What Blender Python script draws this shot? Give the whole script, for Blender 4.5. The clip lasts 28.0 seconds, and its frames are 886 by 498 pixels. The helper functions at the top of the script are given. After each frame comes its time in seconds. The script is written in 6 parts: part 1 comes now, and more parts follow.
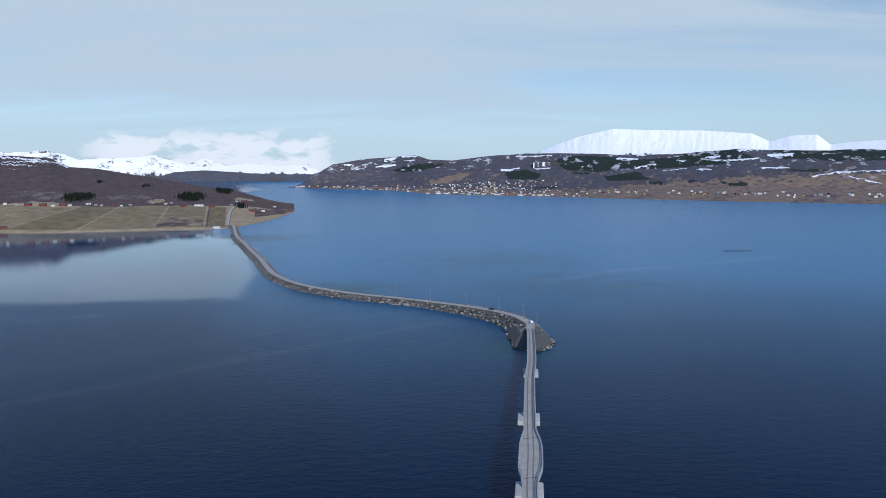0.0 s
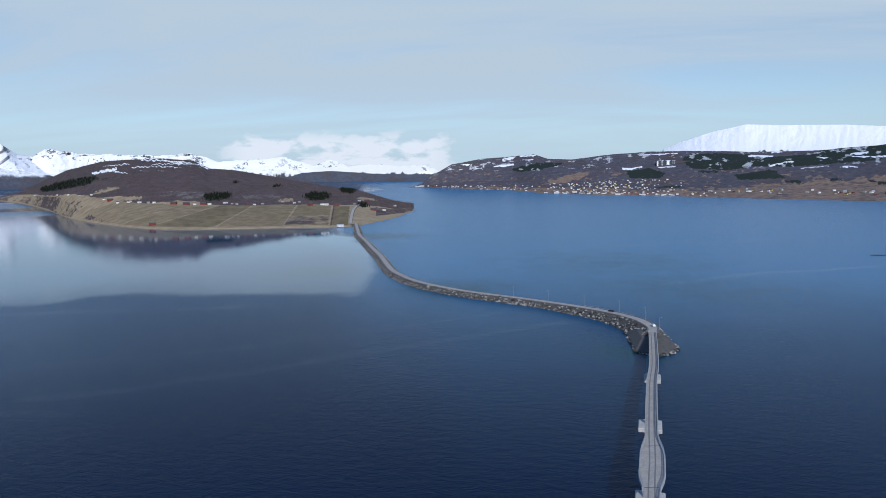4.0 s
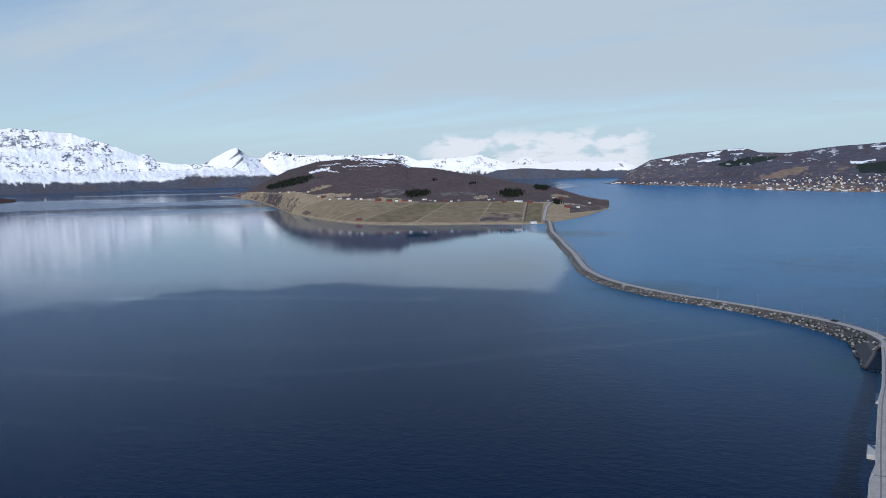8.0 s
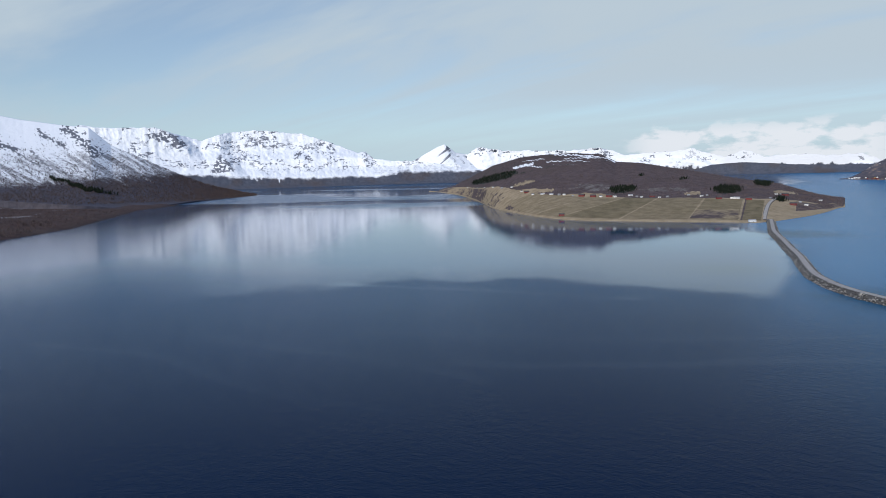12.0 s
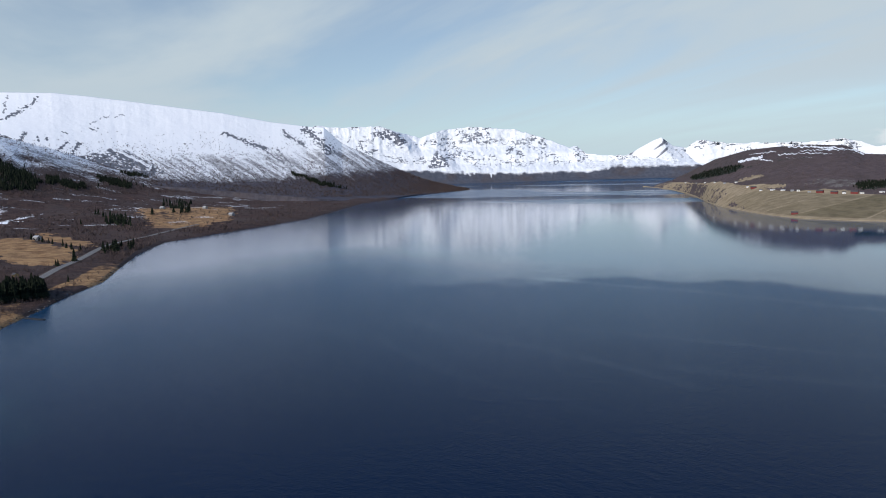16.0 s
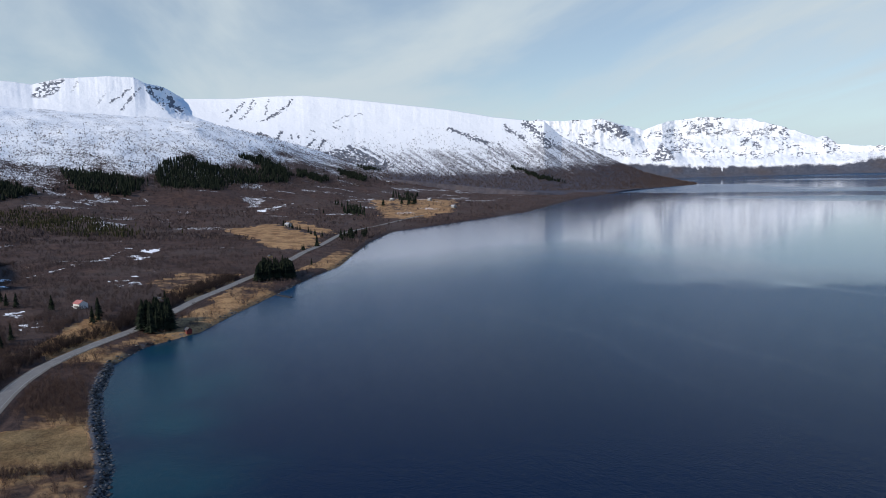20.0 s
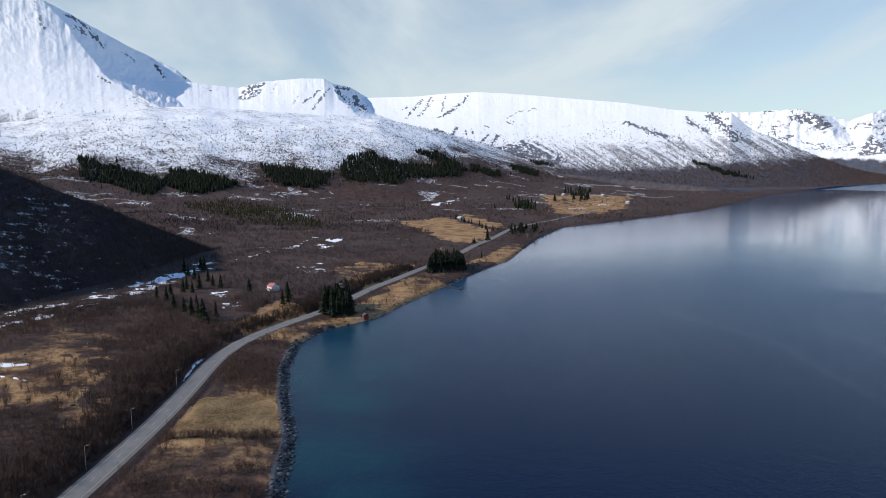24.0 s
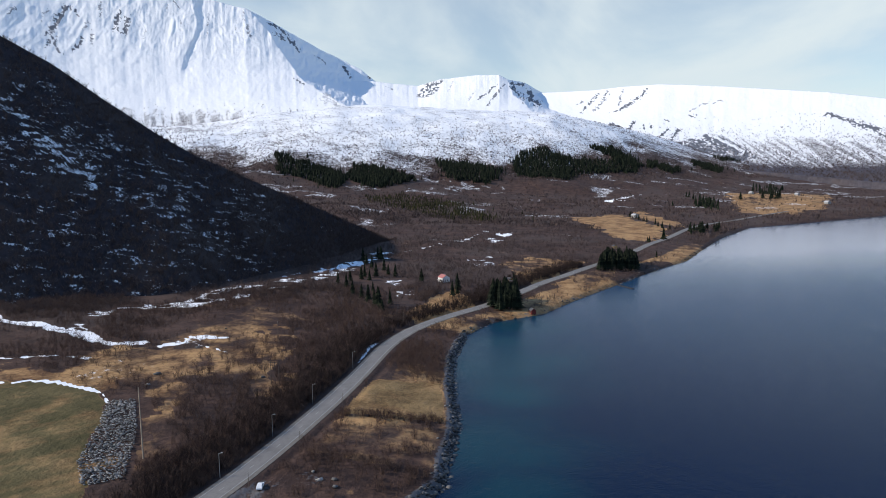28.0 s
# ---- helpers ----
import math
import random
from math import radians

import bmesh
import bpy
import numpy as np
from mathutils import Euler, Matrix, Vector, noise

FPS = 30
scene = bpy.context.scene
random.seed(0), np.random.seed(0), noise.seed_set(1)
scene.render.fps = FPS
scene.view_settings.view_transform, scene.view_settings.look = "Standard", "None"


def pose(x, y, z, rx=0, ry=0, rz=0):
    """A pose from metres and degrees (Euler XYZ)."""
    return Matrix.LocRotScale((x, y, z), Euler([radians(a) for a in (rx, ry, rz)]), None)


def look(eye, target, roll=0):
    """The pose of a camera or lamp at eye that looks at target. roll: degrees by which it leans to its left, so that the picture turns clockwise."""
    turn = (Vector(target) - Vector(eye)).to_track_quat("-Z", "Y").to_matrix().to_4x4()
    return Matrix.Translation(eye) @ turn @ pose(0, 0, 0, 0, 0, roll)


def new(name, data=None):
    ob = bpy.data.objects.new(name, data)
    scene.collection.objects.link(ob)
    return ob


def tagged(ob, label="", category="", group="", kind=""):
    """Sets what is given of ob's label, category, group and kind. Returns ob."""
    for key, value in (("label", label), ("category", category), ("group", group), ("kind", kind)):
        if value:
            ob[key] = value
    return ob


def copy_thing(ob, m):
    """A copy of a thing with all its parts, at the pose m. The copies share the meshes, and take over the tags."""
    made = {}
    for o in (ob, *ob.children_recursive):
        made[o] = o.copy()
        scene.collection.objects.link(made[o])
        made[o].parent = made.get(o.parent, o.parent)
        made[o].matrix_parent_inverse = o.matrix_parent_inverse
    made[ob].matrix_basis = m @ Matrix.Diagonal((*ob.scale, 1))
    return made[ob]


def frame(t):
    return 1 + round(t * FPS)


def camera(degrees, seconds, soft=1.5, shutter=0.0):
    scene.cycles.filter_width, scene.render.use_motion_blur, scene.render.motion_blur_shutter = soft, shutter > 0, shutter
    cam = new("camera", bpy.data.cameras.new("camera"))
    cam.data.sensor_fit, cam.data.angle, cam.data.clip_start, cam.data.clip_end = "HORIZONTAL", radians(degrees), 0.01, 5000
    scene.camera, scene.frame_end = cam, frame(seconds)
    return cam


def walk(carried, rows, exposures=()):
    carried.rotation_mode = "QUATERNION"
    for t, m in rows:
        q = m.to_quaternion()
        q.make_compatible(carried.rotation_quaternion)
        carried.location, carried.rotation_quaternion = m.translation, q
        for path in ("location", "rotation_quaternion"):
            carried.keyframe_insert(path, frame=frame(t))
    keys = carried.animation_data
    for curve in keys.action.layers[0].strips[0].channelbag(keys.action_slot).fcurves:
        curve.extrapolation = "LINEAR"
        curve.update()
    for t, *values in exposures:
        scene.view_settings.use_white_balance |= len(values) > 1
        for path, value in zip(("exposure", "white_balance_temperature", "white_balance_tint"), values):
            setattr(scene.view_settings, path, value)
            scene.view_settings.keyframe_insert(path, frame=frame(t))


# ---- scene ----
cam = camera(65.11, 28.0, 0.7)


def gaze(x, y, z, yaw, pitch, roll):
    """A pose from a place and the turn to the left of north, up, and the lean."""
    return pose(x, y, z, 0, 0, yaw) @ pose(0, 0, 0, 90 + pitch) @ pose(0, 0, 0, 0, 0, roll)


# seconds, metres east, north and up, degrees of yaw, pitch and roll: a drone that hovers and pans
PATH = [
    (0.0, 0.0, 0.0, 100.0, -0.01, -6.10, -0.38),
    (0.5, -0.1, 0.1, 99.9, 1.07, -6.08, -0.35),
    (1.0, -0.1, 0.2, 99.8, 2.04, -6.08, -0.39),
    (1.5, -0.2, 0.3, 99.8, 3.01, -6.09, -0.47),
    (2.0, -0.3, 0.4, 99.7, 4.27, -6.05, -0.44),
    (2.5, -0.4, 0.6, 99.6, 5.53, -6.05, -0.50),
    (3.0, -0.5, 0.7, 99.6, 6.86, -6.05, -0.56),
    (3.5, -0.5, 0.8, 99.5, 8.17, -6.04, -0.61),
    (5.5, -0.9, 1.2, 99.3, 15.27, -6.03, -0.84),
    (6.0, -1.0, 1.3, 99.2, 17.32, -6.01, -0.92),
    (6.5, -1.1, 1.4, 99.1, 19.34, -6.03, -0.99),
    (7.0, -1.2, 1.5, 99.1, 21.36, -6.03, -1.02),
    (7.5, -1.3, 1.6, 99.0, 23.44, -6.03, -1.11),
    (8.0, -1.4, 1.7, 99.0, 25.55, -6.03, -1.14),
    (8.5, -1.5, 1.8, 98.9, 27.58, -6.02, -1.16),
    (9.0, -1.6, 1.9, 98.9, 29.60, -6.03, -1.21),
    (9.5, -1.6, 2.0, 98.8, 31.63, -6.04, -1.22),
    (10.0, -1.7, 2.0, 98.8, 33.70, -6.03, -1.27),
    (10.5, -1.8, 2.1, 98.7, 35.77, -6.03, -1.26),
    (11.0, -1.9, 2.2, 98.7, 37.87, -6.03, -1.28),
    (11.5, -2.0, 2.3, 98.7, 39.97, -6.03, -1.30),
    (12.0, -2.1, 2.4, 98.6, 42.15, -6.05, -1.30),
    (12.5, -2.2, 2.5, 98.6, 44.33, -6.04, -1.36),
    (14.5, -2.6, 2.8, 98.4, 52.59, -6.05, -1.42),
    (15.0, -2.7, 2.8, 98.3, 54.80, -6.05, -1.36),
    (15.5, -2.8, 2.9, 98.3, 57.06, -6.06, -1.39),
    (16.0, -2.9, 3.0, 98.2, 59.33, -6.05, -1.42),
    (16.5, -3.0, 3.0, 98.2, 61.56, -6.07, -1.40),
    (17.0, -3.1, 3.1, 98.2, 63.82, -6.07, -1.42),
    (17.5, -3.2, 3.1, 98.1, 66.07, -6.08, -1.45),
    (18.0, -3.3, 3.2, 98.1, 68.27, -6.08, -1.43),
    (18.5, -3.4, 3.2, 98.0, 70.49, -6.08, -1.44),
    (19.0, -3.5, 3.3, 98.0, 72.70, -6.09, -1.42),
    (19.5, -3.5, 3.3, 97.9, 74.93, -6.11, -1.40),
    (20.0, -3.6, 3.4, 97.9, 77.16, -6.12, -1.43),
    (20.5, -3.7, 3.4, 97.8, 79.32, -6.14, -1.38),
    (21.0, -3.8, 3.5, 97.7, 81.47, -6.13, -1.39),
    (21.5, -3.9, 3.5, 97.7, 83.63, -6.13, -1.37),
    (22.0, -3.9, 3.5, 97.6, 85.77, -6.13, -1.36),
    (22.5, -4.0, 3.6, 97.6, 87.66, -6.14, -1.43),
    (24.5, -4.3, 3.6, 97.3, 92.79, -6.19, -1.22),
    (25.0, -4.4, 3.6, 97.2, 95.03, -6.18, -1.20),
    (25.5, -4.4, 3.7, 97.2, 97.11, -6.18, -1.11),
    (26.0, -4.5, 3.7, 97.1, 97.94, -6.21, -1.02),
    (26.5, -4.5, 3.7, 97.0, 99.80, -6.23, -1.02),
    (27.0, -4.6, 3.7, 96.9, 101.62, -6.27, -0.97),
    (27.5, -4.6, 3.6, 96.8, 103.40, -6.26, -0.96),
    (28.0, -4.7, 3.6, 96.7, 105.22, -6.27, -0.95),
]
walk(cam, [(row[0], gaze(*row[1:])) for row in PATH], [(0.0, 0.0, 5800, 10), (8.0, -0.07, 6000, 10), (17.0, 0.05, 6450, 10), (22.0, 0.22, 6600, 10), (28.0, 0.45, 6800, 10)])

# ---- sky, sun ----
SUN_TURN = 200.0      # degrees to the left of north
SUN_UP = 31.0


def sky():
    w = bpy.data.worlds.new("sky")
    scene.world = w
    w.use_nodes = True
    n, l = w.node_tree.nodes, w.node_tree.links
    n.clear()

    def node(kind, **at):
        k = n.new(kind)
        for key, v in at.items():
            if key == "op":
                k.operation = v
            elif key == "ins":
                for i, val in v.items():
                    k.inputs[i].default_value = val
        return k

    def sums(op, a, b=None, clamp=False):
        k = n.new("ShaderNodeMath")
        k.operation, k.use_clamp = op, clamp
        for i, v in enumerate((a, b)):
            if v is None:
                continue
            if isinstance(v, (int, float)):
                k.inputs[i].default_value = v
            else:
                l.new(v, k.inputs[i])
        return k.outputs[0]

    air = n.new("ShaderNodeTexSky")
    air.sky_type, air.sun_disc = "NISHITA", False
    air.sun_elevation, air.sun_rotation = radians(SUN_UP), radians(-SUN_TURN)
    air.altitude, air.air_density, air.dust_density, air.ozone_density = 100, 1.0, 0.15, 2.6
    way = n.new("ShaderNodeTexCoord").outputs["Generated"]
    split = n.new("ShaderNodeSeparateXYZ")
    l.new(way, split.inputs[0])
    x, y, z = split.outputs
    up = sums("MAXIMUM", z, 0.0)
    # a high thin layer of ice cloud, drawn out to the west
    far = sums("ADD", up, 0.13)
    flat = n.new("ShaderNodeCombineXYZ")
    l.new(sums("DIVIDE", x, far), flat.inputs[0])
    l.new(sums("DIVIDE", y, far), flat.inputs[1])
    turn = n.new("ShaderNodeMapping")
    turn.inputs["Rotation"].default_value[2] = radians(35)
    turn.inputs["Scale"].default_value = (0.35, 0.95, 1)
    turn.inputs["Location"].default_value = (0.4, 1.3, 0.2)
    l.new(flat.outputs[0], turn.inputs[0])
    veil = n.new("ShaderNodeTexNoise")
    l.new(turn.outputs[0], veil.inputs["Vector"])
    for key, v in (("Scale", 0.9), ("Detail", 9.0), ("Roughness", 0.52), ("Distortion", 0.5)):
        veil.inputs[key].default_value = v
    ramp = n.new("ShaderNodeMapRange")
    ramp.interpolation_type = "SMOOTHSTEP"
    l.new(veil.outputs[0], ramp.inputs[0])
    for i, v in ((1, 0.36), (2, 0.60), (3, 0.30), (4, 1.0)):
        ramp.inputs[i].default_value = v
    low = n.new("ShaderNodeMapRange")          # the clear strip above the mountains
    low.interpolation_type = "SMOOTHSTEP"
    l.new(z, low.inputs[0])
    for i, v in ((1, 0.02), (2, 0.15), (3, 0.55), (4, 1.0)):
        low.inputs[i].default_value = v
    high = n.new("ShaderNodeMapRange")         # the bank of cloud ends towards the zenith
    high.interpolation_type = "SMOOTHSTEP"
    l.new(z, high.inputs[0])
    for i, v in ((1, 0.22), (2, 0.34), (3, 1.0), (4, 0.0)):
        high.inputs[i].default_value = v
    thin = sums("MULTIPLY", sums("MULTIPLY", ramp.outputs[0], low.outputs[0]), high.outputs[0])
    mix1 = n.new("ShaderNodeMix")
    mix1.data_type = "RGBA"
    l.new(thin, mix1.inputs[0])
    haze = n.new("ShaderNodeMapRange")         # pale air low over the fjord
    haze.interpolation_type = "SMOOTHSTEP"
    l.new(z, haze.inputs[0])
    for i, v in ((1, 0.0), (2, 0.13), (3, 0.85), (4, 0.0)):
        haze.inputs[i].default_value = v
    pale = n.new("ShaderNodeMix")
    pale.data_type = "RGBA"
    l.new(haze.outputs[0], pale.inputs[0])
    l.new(air.outputs[0], pale.inputs[6])
    pale.inputs[7].default_value = (4.3, 5.9, 7.1, 1)
    l.new(pale.outputs[2], mix1.inputs[6])
    mix1.inputs[7].default_value = (5.2, 6.05, 6.6, 1)
    # heaped cloud low over the northern range
    turned = sums("ARCTAN2", sums("MULTIPLY", x, -1.0), y)
    drum = n.new("ShaderNodeCombineXYZ")
    l.new(sums("MULTIPLY", turned, 20.0), drum.inputs[0])
    l.new(sums("MULTIPLY", z, 44.0), drum.inputs[1])
    puff = n.new("ShaderNodeTexNoise")
    l.new(drum.outputs[0], puff.inputs["Vector"])
    for key, v in (("Scale", 1.0), ("Detail", 7.0), ("Roughness", 0.55)):
        puff.inputs[key].default_value = v

    def hump(v, a, b, c, d):
        p, q = n.new("ShaderNodeMapRange"), n.new("ShaderNodeMapRange")
        for k, lo, hi in ((p, a, b), (q, d, c)):
            k.interpolation_type = "SMOOTHSTEP"
            l.new(v, k.inputs[0])
            k.inputs[1].default_value, k.inputs[2].default_value = lo, hi
        return sums("MULTIPLY", p.outputs[0], q.outputs[0])

    where = sums("MULTIPLY", hump(turned, radians(6), radians(11), radians(25), radians(29)), hump(z, -0.02, 0.01, 0.045, 0.075))
    heap = sums("MULTIPLY", sums("SUBTRACT", sums("ADD", puff.outputs[0], sums("MULTIPLY", where, 0.235)), 0.62), 9.0, True)
    heap = sums("MULTIPLY", heap, where, True)
    mix2 = n.new("ShaderNodeMix")
    mix2.data_type = "RGBA"
    l.new(sums("MULTIPLY", heap, 0.9), mix2.inputs[0])
    l.new(mix1.outputs[2], mix2.inputs[6])
    mix2.inputs[7].default_value = (8.4, 8.5, 8.7, 1)
    over = n.new("ShaderNodeMapRange")         # deep clear blue overhead
    over.interpolation_type = "SMOOTHSTEP"
    l.new(z, over.inputs[0])
    for i, v in ((1, 0.23), (2, 0.42), (3, 0.0), (4, 0.7)):
        over.inputs[i].default_value = v
    mix3 = n.new("ShaderNodeMix")
    mix3.data_type = "RGBA"
    l.new(over.outputs[0], mix3.inputs[0])
    l.new(mix2.outputs[2], mix3.inputs[6])
    mix3.inputs[7].default_value = (1.1, 2.5, 5.6, 1)
    bg = n.new("ShaderNodeBackground")
    bg.inputs[1].default_value = 0.1
    l.new(mix3.outputs[2], bg.inputs[0])
    l.new(bg.outputs[0], n.new("ShaderNodeOutputWorld").inputs[0])


sky()
lamp = bpy.data.lights.new("sun", "SUN")
lamp.energy, lamp.angle, lamp.color = 3.5, radians(0.53), (1.0, 0.945, 0.87)
sun = new("sun", lamp)
sun_way = Vector((-math.sin(radians(SUN_TURN)) * math.cos(radians(SUN_UP)), math.cos(radians(SUN_TURN)) * math.cos(radians(SUN_UP)), math.sin(radians(SUN_UP))))
sun.matrix_world = look(sun_way * 900, (0, 0, 0))
scene.view_settings.exposure = 0.0

# ---- materials ----
class Nodes:
    """A node material in the making."""

    def __init__(self, name):
        self.m = bpy.data.materials.new(name)
        self.m.use_nodes = True
        self.t = self.m.node_tree
        self.n, self.l = self.t.nodes, self.t.links
        self.bsdf = self.n["Principled BSDF"]
        self.at = self.n.new("ShaderNodeTexCoord").outputs["Object"]

    def put(self, socket, v):
        if isinstance(v, (int, float)):
            socket.default_value = v
        elif isinstance(v, tuple):
            socket.default_value = (*v, 1) if len(v) == 3 and len(socket.default_value) == 4 else v
        else:
            self.l.new(v, socket)

    def math(self, op, a, b=0.0, clamp=False):
        k = self.n.new("ShaderNodeMath")
        k.operation, k.use_clamp = op, clamp
        self.put(k.inputs[0], a)
        self.put(k.inputs[1], b)
        return k.outputs[0]

    def step(self, v, lo, hi, out0=0.0, out1=1.0):
        k = self.n.new("ShaderNodeMapRange")
        k.interpolation_type = "SMOOTHSTEP"
        for i, val in enumerate((v, lo, hi, out0, out1)):
            self.put(k.inputs[i], val)
        return k.outputs[0]

    def noise(self, scale, detail=3.0, rough=0.55, stretch=(1, 1, 1), warp=0.0, spin=0.0):
        m = self.n.new("ShaderNodeMapping")
        m.inputs["Scale"].default_value = stretch
        m.inputs["Rotation"].default_value[2] = radians(spin)
        self.l.new(self.at, m.inputs[0])
        k = self.n.new("ShaderNodeTexNoise")
        self.l.new(m.outputs[0], k.inputs["Vector"])
        k.inputs["Scale"].default_value, k.inputs["Detail"].default_value = scale, detail
        k.inputs["Roughness"].default_value, k.inputs["Distortion"].default_value = rough, warp
        return k.outputs[0]

    def mix(self, f, a, b):
        k = self.n.new("ShaderNodeMix")
        k.data_type = "RGBA"
        self.put(k.inputs[0], f)
        self.put(k.inputs[6], a)
        self.put(k.inputs[7], b)
        return k.outputs[2]

    def attr(self, name):
        k = self.n.new("ShaderNodeAttribute")
        k.attribute_name = name
        return k.outputs["Fac"]

    def any(self):
        return self.n.new("ShaderNodeObjectInfo").outputs["Random"]

    def island(self):
        return self.n.new("ShaderNodeNewGeometry").outputs["Random Per Island"]

    def bump(self, height, far, strength=1.0):
        k = self.n.new("ShaderNodeBump")
        k.inputs["Strength"].default_value = strength
        k.inputs["Distance"].default_value = far
        self.l.new(height, k.inputs["Height"])
        self.l.new(k.outputs[0], self.bsdf.inputs["Normal"])

    def done(self, color, rough=0.8, metal=0.0, spec=0.3):
        self.put(self.bsdf.inputs["Base Color"], color)
        self.put(self.bsdf.inputs["Roughness"], rough)
        self.put(self.bsdf.inputs["Metallic"], metal)
        self.bsdf.inputs["Specular IOR Level"].default_value = spec
        return self.m


def simple(name, a, b, scale=0.5, rough=0.75, metal=0.0, spec=0.3, vary=0.0, bump=0.0):
    """Paint, stone or wood: two tones at two scales, with a fine relief."""
    k = Nodes(name)
    f = k.math("MULTIPLY", k.math("ADD", k.noise(scale, 4), k.noise(scale * 7, 3)), 0.5)
    if vary:
        f = k.math("ADD", f, k.math("MULTIPLY", k.math("SUBTRACT", k.any(), 0.5), vary))
    c = k.mix(k.step(f, 0.3, 0.7), a, b)
    if bump:
        k.bump(k.noise(scale * 9, 4), bump)
    return k.done(c, rough, metal, spec)


def land_material(name, grain=1.0, brown=((0.045, 0.026, 0.020), (0.090, 0.053, 0.039)), snow=(0.86, 0.865, 0.875), rock=(0.075, 0.072, 0.075), speck=1.7, edge=(0.42, 0.60), straws=((0.19, 0.120, 0.062), (0.38, 0.265, 0.145))):
    """Ground under scrub, grass, conifers, rock and snow, each where the mesh's own attribute has it."""
    k = Nodes(name)
    fine, mid, big = k.noise(0.55 * grain, 4, 0.65), k.noise(0.06 * grain, 5, 0.6), k.noise(0.008 * grain, 4, 0.55)
    trees = k.noise(0.24 * grain, 3, 0.6, (1, 1, 0.4))
    scrub = k.mix(k.step(k.math("ADD", k.math("MULTIPLY", k.math("ADD", fine, trees), 0.5), k.math("MULTIPLY", k.math("SUBTRACT", mid, 0.5), 0.8)), 0.32, 0.68), *brown)
    scrub = k.mix(k.step(big, 0.45, 0.68, 0.0, 0.55), scrub, (0.078, 0.058, 0.050))
    straw = k.mix(k.step(k.math("ADD", mid, k.math("MULTIPLY", k.math("SUBTRACT", fine, 0.5), 0.7)), 0.3, 0.7), *straws)
    green = k.mix(k.step(mid, 0.3, 0.7), (0.058, 0.050, 0.020), (0.120, 0.094, 0.042))
    grass = k.mix(k.attr("green"), straw, green)
    c = k.mix(k.step(k.math("ADD", k.attr("grass"), k.math("MULTIPLY", k.math("SUBTRACT", mid, 0.5), 0.5)), 0.4, 0.6), scrub, grass)
    pine = k.mix(fine, (0.013, 0.019, 0.014), (0.032, 0.040, 0.030))
    c = k.mix(k.step(k.math("ADD", k.attr("pine"), k.math("MULTIPLY", k.math("SUBTRACT", mid, 0.5), 0.4)), 0.45, 0.55), c, pine)
    white = k.math("ADD", k.attr("snow"), k.math("MULTIPLY", k.math("SUBTRACT", k.math("ADD", k.math("ADD", k.math("MULTIPLY", fine, 0.3), k.math("MULTIPLY", trees, 0.45)), k.math("MULTIPLY", mid, 0.25)), 0.5), speck))
    c = k.mix(k.step(white, *edge), c, snow)
    stone = k.math("ADD", k.attr("rock"), k.math("MULTIPLY", k.math("SUBTRACT", k.math("ADD", k.math("MULTIPLY", fine, 0.5), k.math("MULTIPLY", mid, 0.5)), 0.5), speck * 0.9))
    c = k.mix(k.step(stone, *((0.45, 0.6) if speck > 1.5 else (0.28, 0.7))), c, k.mix(mid, rock, tuple(v * 1.8 for v in rock)))
    k.bump(k.math("ADD", fine, k.math("MULTIPLY", mid, 3.0)), 0.9 / grain, 0.6)
    return k.done(c, 0.85, 0.0, 0.15)


def water_material():
    k = Nodes("sea_water")
    rip = k.attr("ripple")
    waves = k.math("ADD", k.noise(0.8, 3, 0.6, (1, 1.8, 1), 0.4, 25), k.math("MULTIPLY", k.noise(0.16, 3, 0.5, (1, 1.7, 1), 0.3, 20), 1.3))
    b = k.n.new("ShaderNodeBump")
    b.inputs["Distance"].default_value = 0.4
    k.l.new(waves, b.inputs["Height"])
    k.l.new(k.step(rip, 0.0, 1.0, 0.012, 0.32), b.inputs["Strength"])
    k.l.new(b.outputs[0], k.bsdf.inputs["Normal"])
    shallow = k.attr("shallow")
    # blue of the reflected sky is mixed into the water's own colour
    open_water = k.mix(k.attr("sky_tint"), (0.0003, 0.0074, 0.0290), (0.0290, 0.1450, 0.2800))
    c = k.mix(k.step(k.math("ADD", shallow, k.math("MULTIPLY", k.math("SUBTRACT", k.noise(0.03, 4), 0.5), 0.5)), 0.1, 1.0), open_water, (0.003, 0.046, 0.060))
    k.bsdf.inputs["IOR"].default_value = 1.31
    m = k.done(c, k.step(rip, 0.0, 1.0, 0.03, 0.27), 0.0, 0.5)
    k.put(k.bsdf.inputs["Specular IOR Level"], k.step(rip, 0.05, 0.9, 0.5, 0.16))     # a ruffled face sends less sky to a low eye
    return m


LAND = land_material("bare_hillside", 1.0, ((0.038, 0.0225, 0.0183), (0.084, 0.049, 0.037)), straws=((0.165, 0.083, 0.036), (0.42, 0.250, 0.115)))
# wood tone shifted towards blue to paint in the haze on far slopes
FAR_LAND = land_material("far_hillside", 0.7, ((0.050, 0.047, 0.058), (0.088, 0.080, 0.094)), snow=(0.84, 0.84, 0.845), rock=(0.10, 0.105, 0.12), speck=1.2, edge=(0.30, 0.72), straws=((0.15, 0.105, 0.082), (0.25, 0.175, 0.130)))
ISLE_LAND = land_material("island_hillside", 0.8, ((0.066, 0.048, 0.047), (0.118, 0.086, 0.083)), rock=(0.12, 0.11, 0.10), straws=((0.25, 0.188, 0.112), (0.36, 0.280, 0.178)))
# blue-grey wood and dimmed snow: distance haze put into the base colours
HAZY_LAND = land_material("hazed_ridge", 0.7, ((0.058, 0.064, 0.084), (0.086, 0.092, 0.115)), snow=(0.80, 0.81, 0.83), rock=(0.10, 0.105, 0.125), speck=1.0, edge=(0.30, 0.72))
